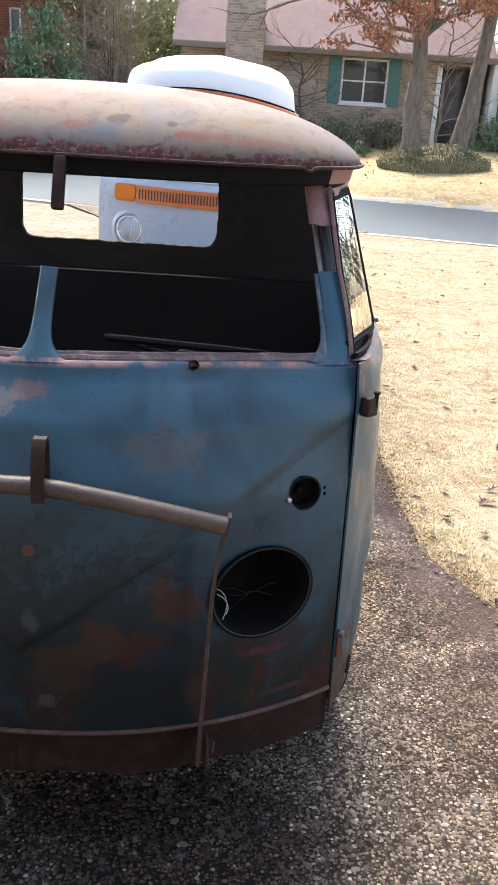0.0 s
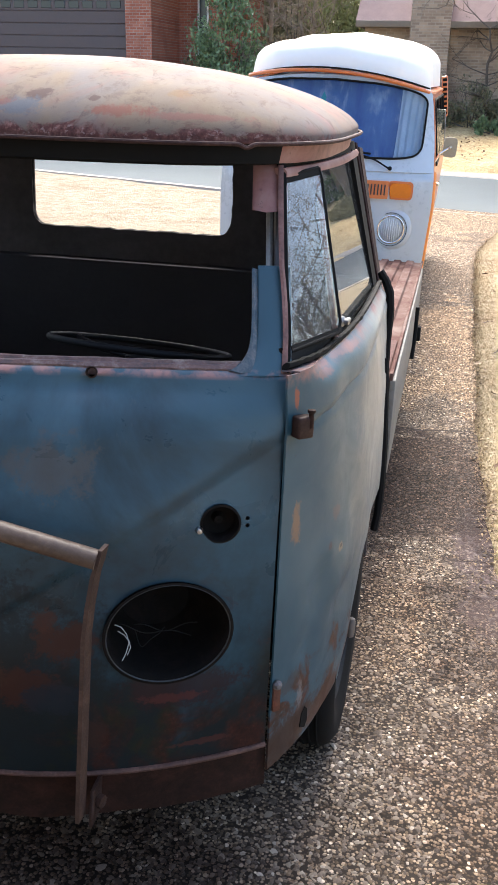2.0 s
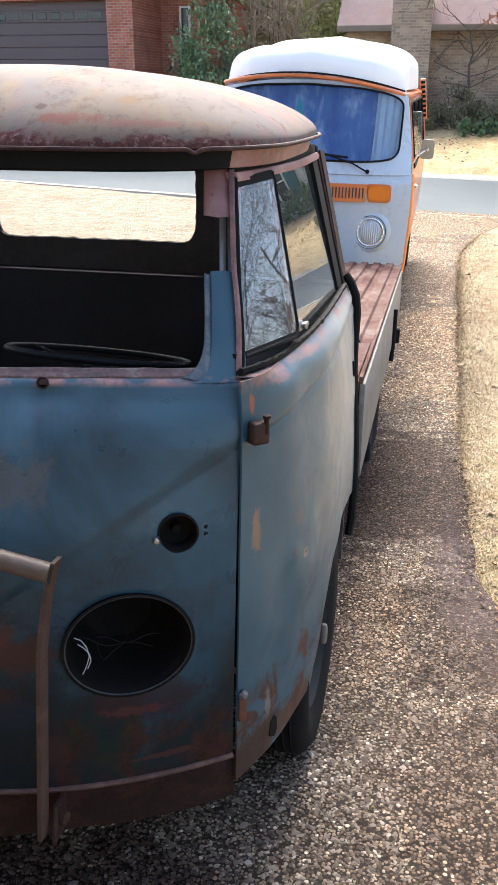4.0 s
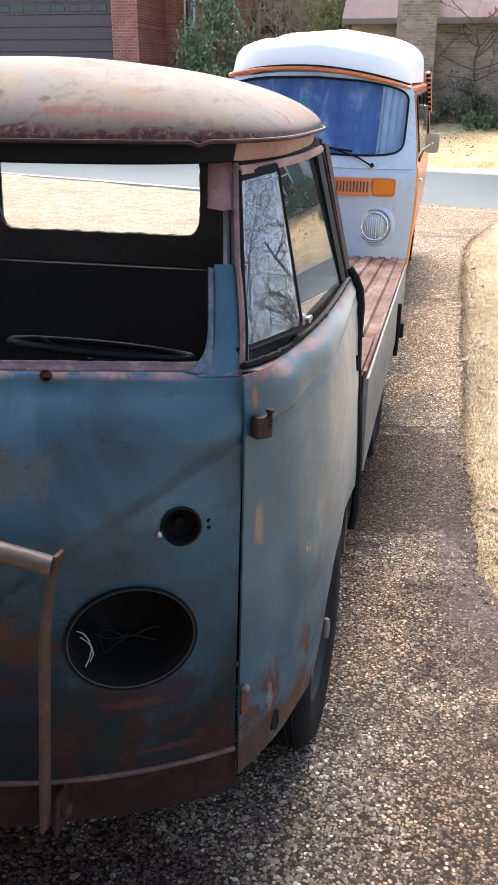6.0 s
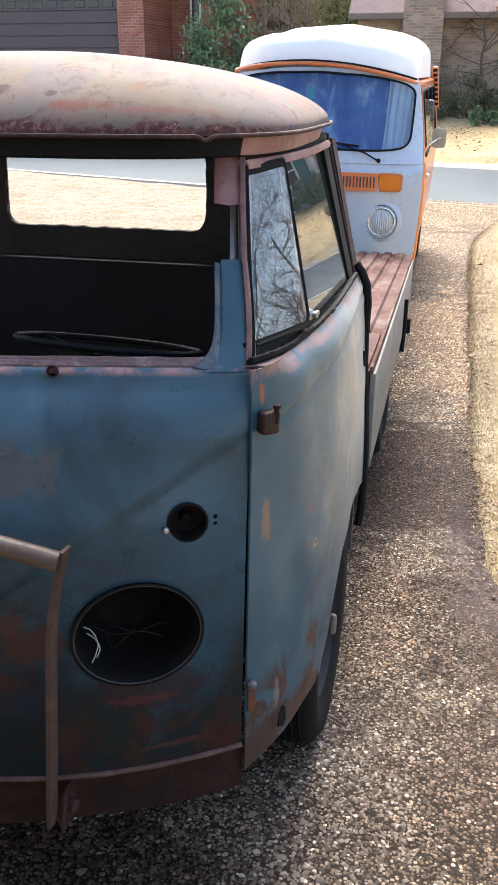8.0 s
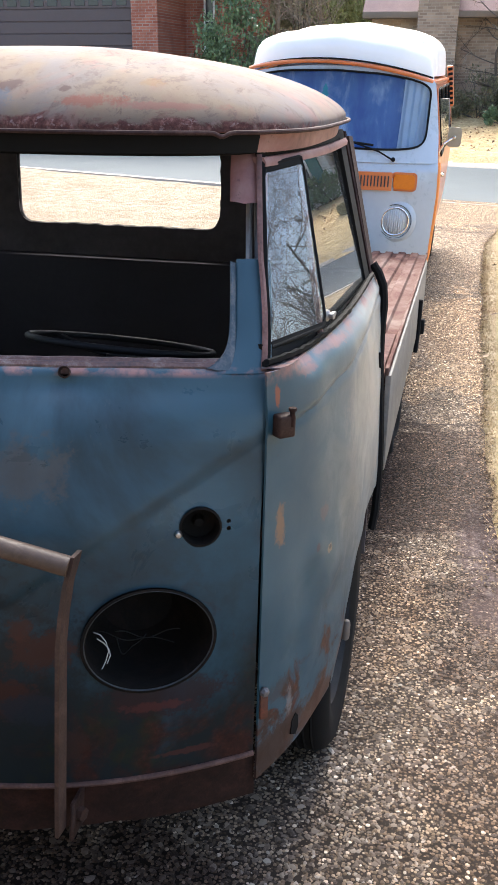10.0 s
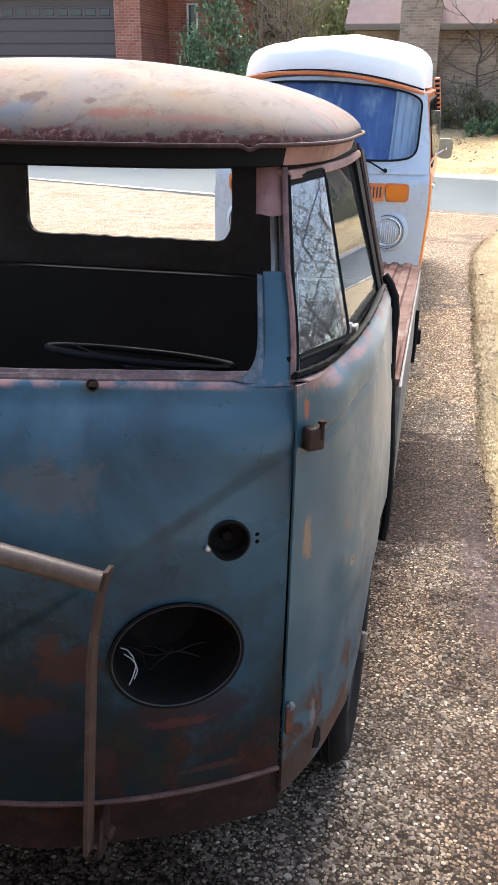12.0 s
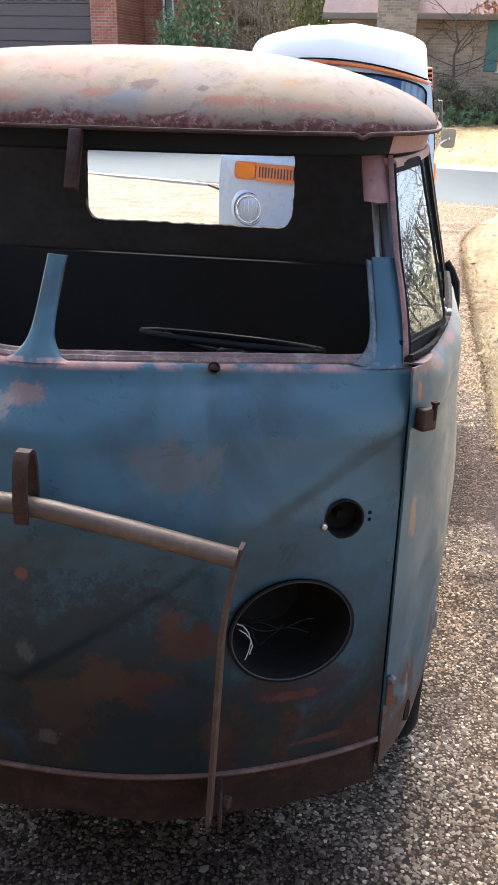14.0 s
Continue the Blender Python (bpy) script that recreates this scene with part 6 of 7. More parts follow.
M_LEAF_TAN = leaf("dry_tan_leaf", (0.22, 0.17, 0.10), (0.44, 0.36, 0.24), 0.8)
M_LEAF_DULL = leaf("dull_shrub_leaf", (0.08, 0.085, 0.045), (0.20, 0.19, 0.10), 0.6)


def straw():
    n = Nodes("straw_blade")
    w = n.world_coord()
    c = n.ramp(n.island(), [(0.0, (0.34, 0.26, 0.145)), (1.0, (0.58, 0.47, 0.295))])
    c = n.mix(n.grey(n.noise(1.6, 5, 0.65, coord=w), 0.48, 0.62, 0.0, 0.65), c, (0.24, 0.160, 0.088))
    c = n.mix(n.grey(n.noise(3.3, 4, 0.6, coord=w), 0.56, 0.70, 0.0, 0.5), c, (0.56, 0.49, 0.34))
    return n.set(color=c, rough=0.9, spec=0.2)


M_STRAW = straw()
M_TUFT = leaf("border_grass_blade", (0.13, 0.125, 0.055), (0.36, 0.31, 0.17), 0.85)
M_DEAD_LEAF = leaf("fallen_leaf", (0.10, 0.05, 0.025), (0.28, 0.16, 0.085), 0.8)


def leaf_cloud(bm, centres, per, size, rnd, squash=0.7):
    """Many small folded leaves round the given centres (centre, radius)."""
    for c, r in centres:
        for _ in range(per):
            d = Vector((rnd.gauss(0, 1), rnd.gauss(0, 1), rnd.gauss(0, 1))).normalized() * r * rnd.random() ** 0.45
            d.z *= squash
            p = Vector(c) + d
            q = Euler((rnd.uniform(0, 6.3), rnd.uniform(0, 6.3), rnd.uniform(0, 6.3))).to_matrix()
            s = size * rnd.uniform(0.6, 1.3)
            v = [bm.verts.new(p + q @ Vector(o) * s) for o in ((-0.5, 0, 0), (0, -0.28, 0.08), (0.5, 0, 0), (0, 0.28, 0.08))]
            bm.faces.new(v[:3])
            bm.faces.new((v[0], v[2], v[3]))


def branches(bm, start, direction, length, radius, depth, rnd, tips, spread_=0.7, sides=6):
    """A limb that forks; tips collects the ends."""
    pts = [Vector(start)]
    d = Vector(direction).normalized()
    n = 4
    for i in range(n):
        d = (d + Vector((rnd.gauss(0, 0.20), rnd.gauss(0, 0.20), rnd.gauss(0.04, 0.13)))).normalized()
        pts.append(pts[-1] + d * length / n)
    tube(bm, pts, radius, sides if depth > 1 else 4, lambda t: 1 - 0.42 * t)
    if depth <= 0:
        tips.append(pts[-1])
        return
    for k in range(3 if depth > 1 else 3):
        base = pts[2 + k % 3]
        nd = (d + Vector((rnd.gauss(0, spread_), rnd.gauss(0, spread_), rnd.gauss(0.15, spread_ * 0.6)))).normalized()
        branches(bm, base, nd, length * rnd.uniform(0.55, 0.8), radius * 0.52, depth - 1, rnd, tips, spread_, sides)
    tips.append(pts[-1])


def tree(name, x, y, height, radius, seed, mat, label, depth=3, leaf_mat=None, leaf_per=10, leaf_size=0.1, lean=(0, 0), fork=0.45, low=()):
    rnd = random.Random(seed)
    z = ground_z(x, y)
    root = holder(name, Matrix.Translation((x, y, z)), label, "tree")
    bm = bmesh.new()
    tips = []
    n = 9
    pts = [Vector((lean[0] * (i / n) ** 1.2 * height + 0.04 * rnd.gauss(0, 1) * (i > 0), lean[1] * (i / n) * height, -0.1 + height * 0.75 * i / n)) for i in range(n + 1)]
    tube(bm, pts, radius, 12, lambda t: 1.0 - 0.55 * t + 0.35 * math.exp(-t * 18))
    for i in range(int(n * fork), n + 1):
        for _ in range(2):
            a = rnd.uniform(0, 6.28)
            branches(bm, pts[i], (math.cos(a), math.sin(a), rnd.uniform(0.1, 0.8)), height * rnd.uniform(0.2, 0.34), radius * 0.34, depth, rnd, tips)
    for h, d, L in low:
        branches(bm, (lean[0] * h, 0, h), d, L, radius * 0.22, 2, rnd, tips, 0.42)
    part("trunk", bm, mat, root)
    if leaf_mat:
        bm = bmesh.new()
        cs = [(t, 0.30) for t in tips if abs(t.x) < 2.4]
        leaf_cloud(bm, cs, leaf_per, leaf_size, rnd)
        part("crown", bm, leaf_mat, root, smooth=False)
    return root


def bush(name, x, y, w, d, h, seed, mat, label, n=26, per=70, size=0.09, twigs=True, base=0.0):
    rnd = random.Random(seed)
    z = ground_z(x, y)
    root = holder(name, Matrix.Translation((x, y, z)), label, "shrub")
    bm = bmesh.new()
    cs = []
    for _ in range(n):
        a, r = rnd.uniform(0, 6.28), rnd.random() ** 0.5
        hh = base + (h - base) * rnd.uniform(0.1, 0.95) * (1 - 0.45 * r * r)
        cs.append((Vector((math.cos(a) * r * w / 2, math.sin(a) * r * d / 2, hh)), rnd.uniform(0.16, 0.3) * min(w, h)))
    leaf_cloud(bm, cs, per, size, rnd, 0.9)
    part("crown", bm, mat, root, smooth=False)
    if twigs:
        bm = bmesh.new()
        for c, r in cs[::2]:
            tube(bm, [Vector((c.x * 0.15, c.y * 0.15, -0.05)), Vector((c.x * 0.6, c.y * 0.6, c.z * 0.55)), c], 0.018, 5, lambda t: 1 - 0.7 * t)
        part("stems", bm, M_BARK_DARK, root)
    return root


def window(parent, x, z, w, h, y, mat_frame, shutters=True, muntins=(2, 2)):
    bm = bmesh.new()
    f = 0.055
    for lo, hi in (((x - w / 2, z), (x + w / 2, z + f)), ((x - w / 2, z + h - f), (x + w / 2, z + h)), ((x - w / 2, z + f), (x - w / 2 + f, z + h - f)), ((x + w / 2 - f, z + f), (x + w / 2, z + h - f))):
        box(bm, (lo[0], y - 0.05, lo[1]), (hi[0], y + 0.03, hi[1]), 0.006, 1)
    for i in range(1, muntins[0]):
        xx = x - w / 2 + w * i / muntins[0]
        box(bm, (xx - 0.025, y - 0.035, z + f), (xx + 0.025, y + 0.02, z + h - f))
    for i in range(1, muntins[1]):
        zz = z + h * i / muntins[1]
        box(bm, (x - w / 2 + f, y - 0.03, zz - 0.02), (x + w / 2 - f, y + 0.015, zz + 0.02))
    win = part("window", bm, mat_frame, parent, "white-framed window")
    bm = bmesh.new()
    box(bm, (x - w / 2 + 0.02, y, z + 0.02), (x + w / 2 - 0.02, y + 0.01, z + h - 0.02))
    part("pane", bm, M_HOUSE_GLASS, win, smooth=False)
    bm = bmesh.new()
    box(bm, (x - w / 2 - 0.05, y - 0.09, z - 0.07), (x + w / 2 + 0.05, y + 0.02, z), 0.01, 1)
    part("sill", bm, mat_frame, win)
    if shutters:
        for s in (-1, 1):
            bm = bmesh.new()
            x0 = x + s * (w / 2 + 0.20)
            box(bm, (x0 - 0.17, y - 0.115, z - 0.03), (x0 + 0.17, y - 0.02, z + h + 0.03), 0.008, 1)
            part("shutter", bm, M_GREEN_SHUTTER, win, "teal-green painted shutter")
    return win


HOUSE_Y = 26.0


def brick_house():
    zg = ground_z(2, HOUSE_Y)
    root = holder("brick_house", Matrix.Translation((0, 0, 0)), "tan brick ranch house with a pinkish shingle roof", "house")
    eave = 3.12
    bm = bmesh.new()
    box(bm, (-2.3, HOUSE_Y, zg - 0.6), (6.6, HOUSE_Y + 8, eave))
    wall = part("wall", bm, M_TAN_BRICK, root, "tan brick wall", smooth=False)
    c = bmesh.new()
    box(c, (2.42, HOUSE_Y - 0.5, 1.78), (3.78, HOUSE_Y + 0.3, 3.00))
    d = bmesh.new()
    box(d, (5.30, HOUSE_Y - 0.5, zg + 0.1), (6.25, HOUSE_Y + 0.5, 2.95))
    carve(wall, [c, d])
    window(root, 3.10, 1.78, 1.36, 1.22, HOUSE_Y + 0.06, M_WHITE_TRIM)
    bm = bmesh.new()
    box(bm, (5.36, HOUSE_Y + 0.32, zg + 0.1), (6.19, HOUSE_Y + 0.37, 2.9), 0.01)
    for zz in (0.5, 1.35):
        box(bm, (5.48, HOUSE_Y + 0.30, zg + zz), (6.07, HOUSE_Y + 0.325, zg + zz + 0.6), 0.01)
    part("door", bm, M_DARK_DOOR, root, "dark front door in a recess")
    bm = bmesh.new()
    for x in (5.28, 6.22):
        box(bm, (x - 0.07, HOUSE_Y - 0.05, zg), (x + 0.07, HOUSE_Y + 0.05, 3.0), 0.01)
    part("door_trim", bm, M_WHITE_TRIM, root)
    bm = bmesh.new()
    prism(bm, [(HOUSE_Y - 0.55, eave - 0.06), (HOUSE_Y - 0.55, eave + 0.07), (HOUSE_Y + 4.0, 6.6), (HOUSE_Y + 8.6, eave + 0.07), (HOUSE_Y + 8.6, eave - 0.06)], 9.3, Matrix(((0, 0, 1, -2.5), (1, 0, 0, 0), (0, 1, 0, 0), (0, 0, 0, 1))))
    part("roof", bm, M_SHINGLE, root, "faded pinkish-brown shingle roof", smooth=False)
    bm = bmesh.new()
    box(bm, (-2.5, HOUSE_Y - 0.60, eave - 0.10), (6.8, HOUSE_Y - 0.553, eave + 0.06), 0.01)
    box(bm, (-2.5, HOUSE_Y - 0.55, eave - 0.09), (6.8, HOUSE_Y - 0.004, eave - 0.065), 0.004)
    part("fascia", bm, M_TRIM_TAN, root, "tan fascia board")
    bm = bmesh.new()
    box(bm, (-0.98, HOUSE_Y - 0.62, zg - 0.3), (0.10, HOUSE_Y + 0.2, 7.4))
    part("chimney", bm, M_TAN_BRICK, root, "broad brick chimney", smooth=False)
    # white-sided wing
    wing = holder("white_house", Matrix.Translation((0, 0, 0)), "white clapboard house wing with teal shutters", "house")
    bm = bmesh.new()
    box(bm, (6.75, HOUSE_Y - 0.4, zg - 0.6), (13, HOUSE_Y + 6, 5.2))
    part("wall", bm, M_WHITE_TRIM, wing, smooth=False)
    for k in range(26):
        bm = bmesh.new()
        zz = zg + 0.15 * k
        prism(bm, [(HOUSE_Y - 0.432, zz), (HOUSE_Y - 0.403, zz), (HOUSE_Y - 0.403, zz + 0.15), (HOUSE_Y - 0.412, zz + 0.15)], 6.2, Matrix(((0, 0, 1, 6.77), (1, 0, 0, 0), (0, 1, 0, 0), (0, 0, 0, 1))))
        part("clapboard", bm, M_WHITE_TRIM, wing, smooth=False)
    window(wing, 7.75, 1.25, 0.8, 1.35, HOUSE_Y - 0.46, M_WHITE_TRIM, True)
    bm = bmesh.new()
    prism(bm, [(HOUSE_Y - 1.0, 5.15), (HOUSE_Y - 1.0, 5.3), (HOUSE_Y + 2.8, 7.4), (HOUSE_Y + 6.6, 5.3), (HOUSE_Y + 6.6, 5.15)], 7, Matrix(((0, 0, 1, 6.6), (1, 0, 0, 0), (0, 1, 0, 0), (0, 0, 0, 1))))
    part("roof", bm, M_SHINGLE, wing, smooth=False)


def garage_house():
    y = 25.0
    zg = ground_z(-9, y)
    root = holder("garage_house", Matrix.Translation((0, 0, 0)), "red brick house with a dark brown garage door of the added house", "house")
    bm = bmesh.new()
    box(bm, (-22, y, zg - 0.6), (-8.36, y + 9, 5.0))
    wall = part("wall", bm, M_RED_BRICK, root, "red brick wall", smooth=False)
    c = bmesh.new()
    box(c, (-14.4, y - 0.5, zg - 0.7), (-9.16, y + 0.35, 3.92))
    carve(wall, [c])
    bm = bmesh.new()
    box(bm, (-8.36, y + 2.6, zg - 0.6), (-7.1, y + 9, 4.4))
    part("side_wall", bm, M_RED_BRICK, root, "red brick side wall set back", smooth=False)
    window(root, -7.55, 2.3, 0.35, 1.6, y + 2.55, M_WHITE_TRIM, False, (1, 2))
    bm = bmesh.new()
    box(bm, (-14.4, y + 0.30, zg - 0.2), (-9.16, y + 0.34, 3.90))
    door_ = part("garage_door", bm, M_GARAGE, root, "dark brown sectional garage door", smooth=False)
    for k in range(10):
        bm = bmesh.new()
        z0 = zg - 0.1 + (3.72 - zg) / 9 * k * 0.92
        box(bm, (-14.38, y + 0.27, z0), (-9.18, y + 0.30, z0 + (3.72 - zg) / 9 * 0.92 - 0.018), 0.008, 1)
        part("panel", bm, M_GARAGE, door_)
    for k in range(11):
        bm = bmesh.new()
        x = -13.95 + 0.44 * k
        box(bm, (x - 0.16, y + 0.255, 3.42), (x + 0.16, y + 0.275, 3.62), 0.01, 1)
        part("pane", bm, M_HOUSE_GLASS, door_)
    bm = bmesh.new()
    prism(bm, [(y - 0.6, 4.95), (y - 0.6, 5.1), (y + 4.5, 8.4), (y + 9.6, 5.1), (y + 9.6, 4.95)], 16.9, Matrix(((0, 0, 1, -22.4), (1, 0, 0, 0), (0, 1, 0, 0), (0, 0, 0, 1))))
    part("roof", bm, M_SHINGLE, root, smooth=False)


def fence():
    y = 30.5
    zg = ground_z(-5, y)
    root = holder("fence", Matrix.Translation((0, 0, 0)), "weathered grey board fence between the houses", "fence")
    for x in (-7.6, -5.6, -3.6, -2.2):
        bm = bmesh.new()
        box(bm, (x - 0.05, y + 0.02, zg - 0.4), (x + 0.05, y + 0.12, zg + 1.75), 0.01, 1)
        part("post", bm, M_FENCE, root)
    rnd = random.Random(5)
    for k in range(40):
        x = -7.7 + 0.14 * k
        bm = bmesh.new()
        h = 1.8 + rnd.uniform(-0.03, 0.03)
        prism(bm, [(x, zg - 0.3), (x + 0.13, zg - 0.3), (x + 0.13, zg + h - 0.04), (x + 0.10, zg + h), (x + 0.03, zg + h), (x, zg + h - 0.04)], 0.02, Matrix(((1, 0, 0, 0), (0, 0, -1, y), (0, 1, 0, 0), (0, 0, 0, 1))))
        part("board", bm, M_FENCE, root, smooth=False)


M_DARK_DOOR = plain("dark_door", (0.05, 0.04, 0.045), 0.4)
brick_house()
garage_house()
fence()
# street trees before the brick house
tree("oak_tree", 4.05, 22.2, 9.5, 0.24, 3, M_BARK, "mature oak with clinging brown leaves", 3, M_LEAF_BROWN, 34, 0.13, (0.0, 0.0), 0.5, ((3.2, (-1, -0.5, 0.05), 1.9), (3.7, (-1, 0.1, 0.0), 1.7), (3.9, (-0.8, -0.6, 0.1), 1.5), (3.4, (0.3, -1, 0.1), 1.3), (2.5, (-1, -0.25, 0.10), 1.3), (3.0, (-0.9, 0.3, 0.12), 1.4), (2.9, (-0.5, -0.9, 0.05), 1.1), (3.3, (0.8, -0.4, 0.1), 1.0), (3.5, (-1, -0.1, 0.15), 1.4)))
tree("oak_tree", 5.35, 22.6, 9.0, 0.23, 9, M_BARK, "bare leaning oak trunk with rough bark", 2, None, lean=(0.10, 0.0), fork=0.6)
tree("crape_myrtle", 5.0, 23.6, 4.0, 0.05, 31, M_BARK, "small bare pale-stemmed ornamental tree", 2, None, fork=0.2)
tree("bare_shrub_tree", 1.2, 25.0, 3.4, 0.05, 12, M_BARK_DARK, "leafless twiggy shrub by the chimney", 2, None, fork=0.15)
for i, (x, y, w, d, h) in enumerate(((0.9, 25.0, 1.6, 1.1, 1.15), (2.2, 25.0, 1.7, 1.1, 1.05), (3.5, 25.0, 1.6, 1.1, 1.0), (-0.4, 24.9, 1.4, 1.0, 1.2))):
    tagged(bush("shrub", x, y, w, d, h, 40 + i, M_LEAF_DULL, "clipped dull olive foundation shrub"), group="foundation shrubs")
for i, (x, y, w, d, h) in enumerate(((1.6, 24.0, 1.3, 0.8, 0.45), (2.7, 23.8, 1.2, 0.8, 0.42), (6.9, 24.9, 1.6, 1.0, 0.9), (8.2, 24.9, 1.6, 1.0, 0.85))):
    tagged(bush("shrub", x, y, w, d, h, 60 + i, M_LEAF_GREEN, "low dark green evergreen shrub"), group="evergreen shrubs")
# between the houses
bush("holly_tree", -6.05, 25.0, 2.0, 1.8, 3.9, 71, M_LEAF_GREEN, "dense dark green holly beside the brick garage", 56, 110, 0.12)
bush("winter_shrub", -4.55, 27.2, 1.1, 1.0, 4.2, 76, M_LEAF_TAN, "tall thin winter shrub with a few dry tan leaves", 34, 14, 0.10)
bush("holly_tree", -7.3, 25.4, 1.2, 1.0, 1.9, 72, M_LEAF_DULL, "small olive shrub against the red brick", 26, 80, 0.09)
bush("privet", -2.9, 29.3, 2.6, 1.5, 5.0, 73, M_LEAF_LIGHT, "pale yellow-green privet in front of the fence", 60, 110, 0.12, base=1.2)
bush("evergreen_tree", -5.6, 36.0, 3.6, 3.0, 7.0, 74, M_LEAF_FAR, "tall dull evergreen behind the fence", 70, 120, 0.2)
bush("evergreen_tree", -9.0, 37.0, 6.0, 4.0, 9.0, 75, M_LEAF_FAR, "tall dull evergreen behind the houses", 70, 120, 0.25)
for i, (x, y, h) in enumerate(((-4.5, 28.0, 5.0), (-4.2, 28.6, 5.6), (-3.9, 31.5, 8.0), (-6.4, 32.0, 9.0), (-2.9, 33.0, 9.0), (-7.8, 33.5, 9.0))):
    tagged(tree("bare_tree", x, y, h, 0.03 + 0.008 * h, 80 + i, M_BARK_PALE, "slim leafless winter tree", 3, None, fork=0.2), group="bare trees")


def wood_line():
    """Distant wood that closes the view."""
    rnd = random.Random(77)
    bm = bmesh.new()
    for k in range(215):
        x, y = rnd.uniform(-60, 50), rnd.uniform(46, 62)
        if k >= 150:
            x, y = rnd.uniform(32, 50), rnd.uniform(-6, 40)
        h = rnd.uniform(9, 16) if k < 150 else rnd.uniform(6, 11)
        tube(bm, [(x, y, 0), (x + rnd.gauss(0, 0.3), y, h * 0.5), (x + rnd.gauss(0, 0.6), y, h)], rnd.uniform(0.1, 0.22), 5, lambda t: 1 - 0.8 * t)
        for _ in range(14):
            z0 = h * rnd.uniform(0.3, 0.95)
            a = rnd.uniform(0, 6.28)
            L = rnd.uniform(1.0, 3.0)
            tube(bm, [(x, y, z0), (x + math.cos(a) * L, y + math.sin(a) * L, z0 + L * 0.8)], 0.05, 4, lambda t: 1 - 0.8 * t)
    thing("far_woods", bm, M_BARK_DARK, "leafless winter wood in the distance", "woods", kind="stuff")
    bm = bmesh.new()
    cs = [(Vector((rnd.uniform(-60, 50), rnd.uniform(44, 60), rnd.uniform(1, 7))), rnd.uniform(1.5, 3.0)) for _ in range(150)]
    cs += [(Vector((rnd.uniform(30, 48), rnd.uniform(-6, 40), rnd.uniform(0.5, 5))), rnd.uniform(1.5, 3.0)) for _ in range(70)]
    leaf_cloud(bm, cs, 60, 0.5, rnd)
    thing("far_undergrowth", bm, M_LEAF_FAR, "dull evergreen undergrowth in the distance", "woods", kind="stuff", smooth=False)


wood_line()
# leafless trees behind the camera, which the door glass mirrors
for i, (x, y, h) in enumerate(((16.0, 10.5, 10.0), (21.0, 14.0, 12.0), (19.0, 9.0, 11.0), (18.0, 17.0, 11.0), (23.0, 10.5, 12.0), (16.5, 13.5, 9.0), (14.5, 13.0, 5.2), (17.0, 14.5, 5.5), (13.5, 9.0, 4.6), (15.0, 11.0, 4.8))):
    tagged(tree("bare_tree", x, y, h, 0.060 if h > 7 else 0.030, 95 + i, M_BARK_DARK, "spreading leafless tree beside the drive", 4, None, fork=0.3), group="bare trees")

# ---- unseen dark house, added behind the camera to block sky light ----
M_ADDED_HOUSE = plain("dark_siding", (0.050, 0.052, 0.052), 0.85, vary=0.2, scale=3)
M_ADDED_DOOR = plain("dark_door_panel", (0.040, 0.038, 0.038), 0.7, vary=0.2)


def home():
    root = holder("home", Matrix.Translation((0, 0, 0)), "unseen dark-sided house, added to block sky light", "house")
    y = -5.0
    bm = bmesh.new()
    box(bm, (-12, y - 8, 0.2), (3.6, y, 5.75))
    w = part("wall", bm, M_ADDED_HOUSE, root, smooth=False)
    c = bmesh.new()
    box(c, (-3.4, y - 0.3, 0.1), (1.5, y + 0.3, 2.8))
    carve(w, [c])
    bm = bmesh.new()
    box(bm, (-3.4, y - 0.26, 0.3), (1.5, y - 0.2, 2.8))
    part("garage_door", bm, M_ADDED_DOOR, root, "dark brown garage door of the added house", smooth=False)
    bm = bmesh.new()
    prism(bm, [(y + 0.6, 5.7), (y + 0.6, 5.85), (y - 4, 7.4), (y - 8.6, 5.85), (y - 8.6, 5.7)], 16.3, Matrix(((0, 0, 1, -12.4), (1, 0, 0, 0), (0, 1, 0, 0), (0, 0, 0, 1))))
    part("roof", bm, M_SHINGLE, root, smooth=False)


home()


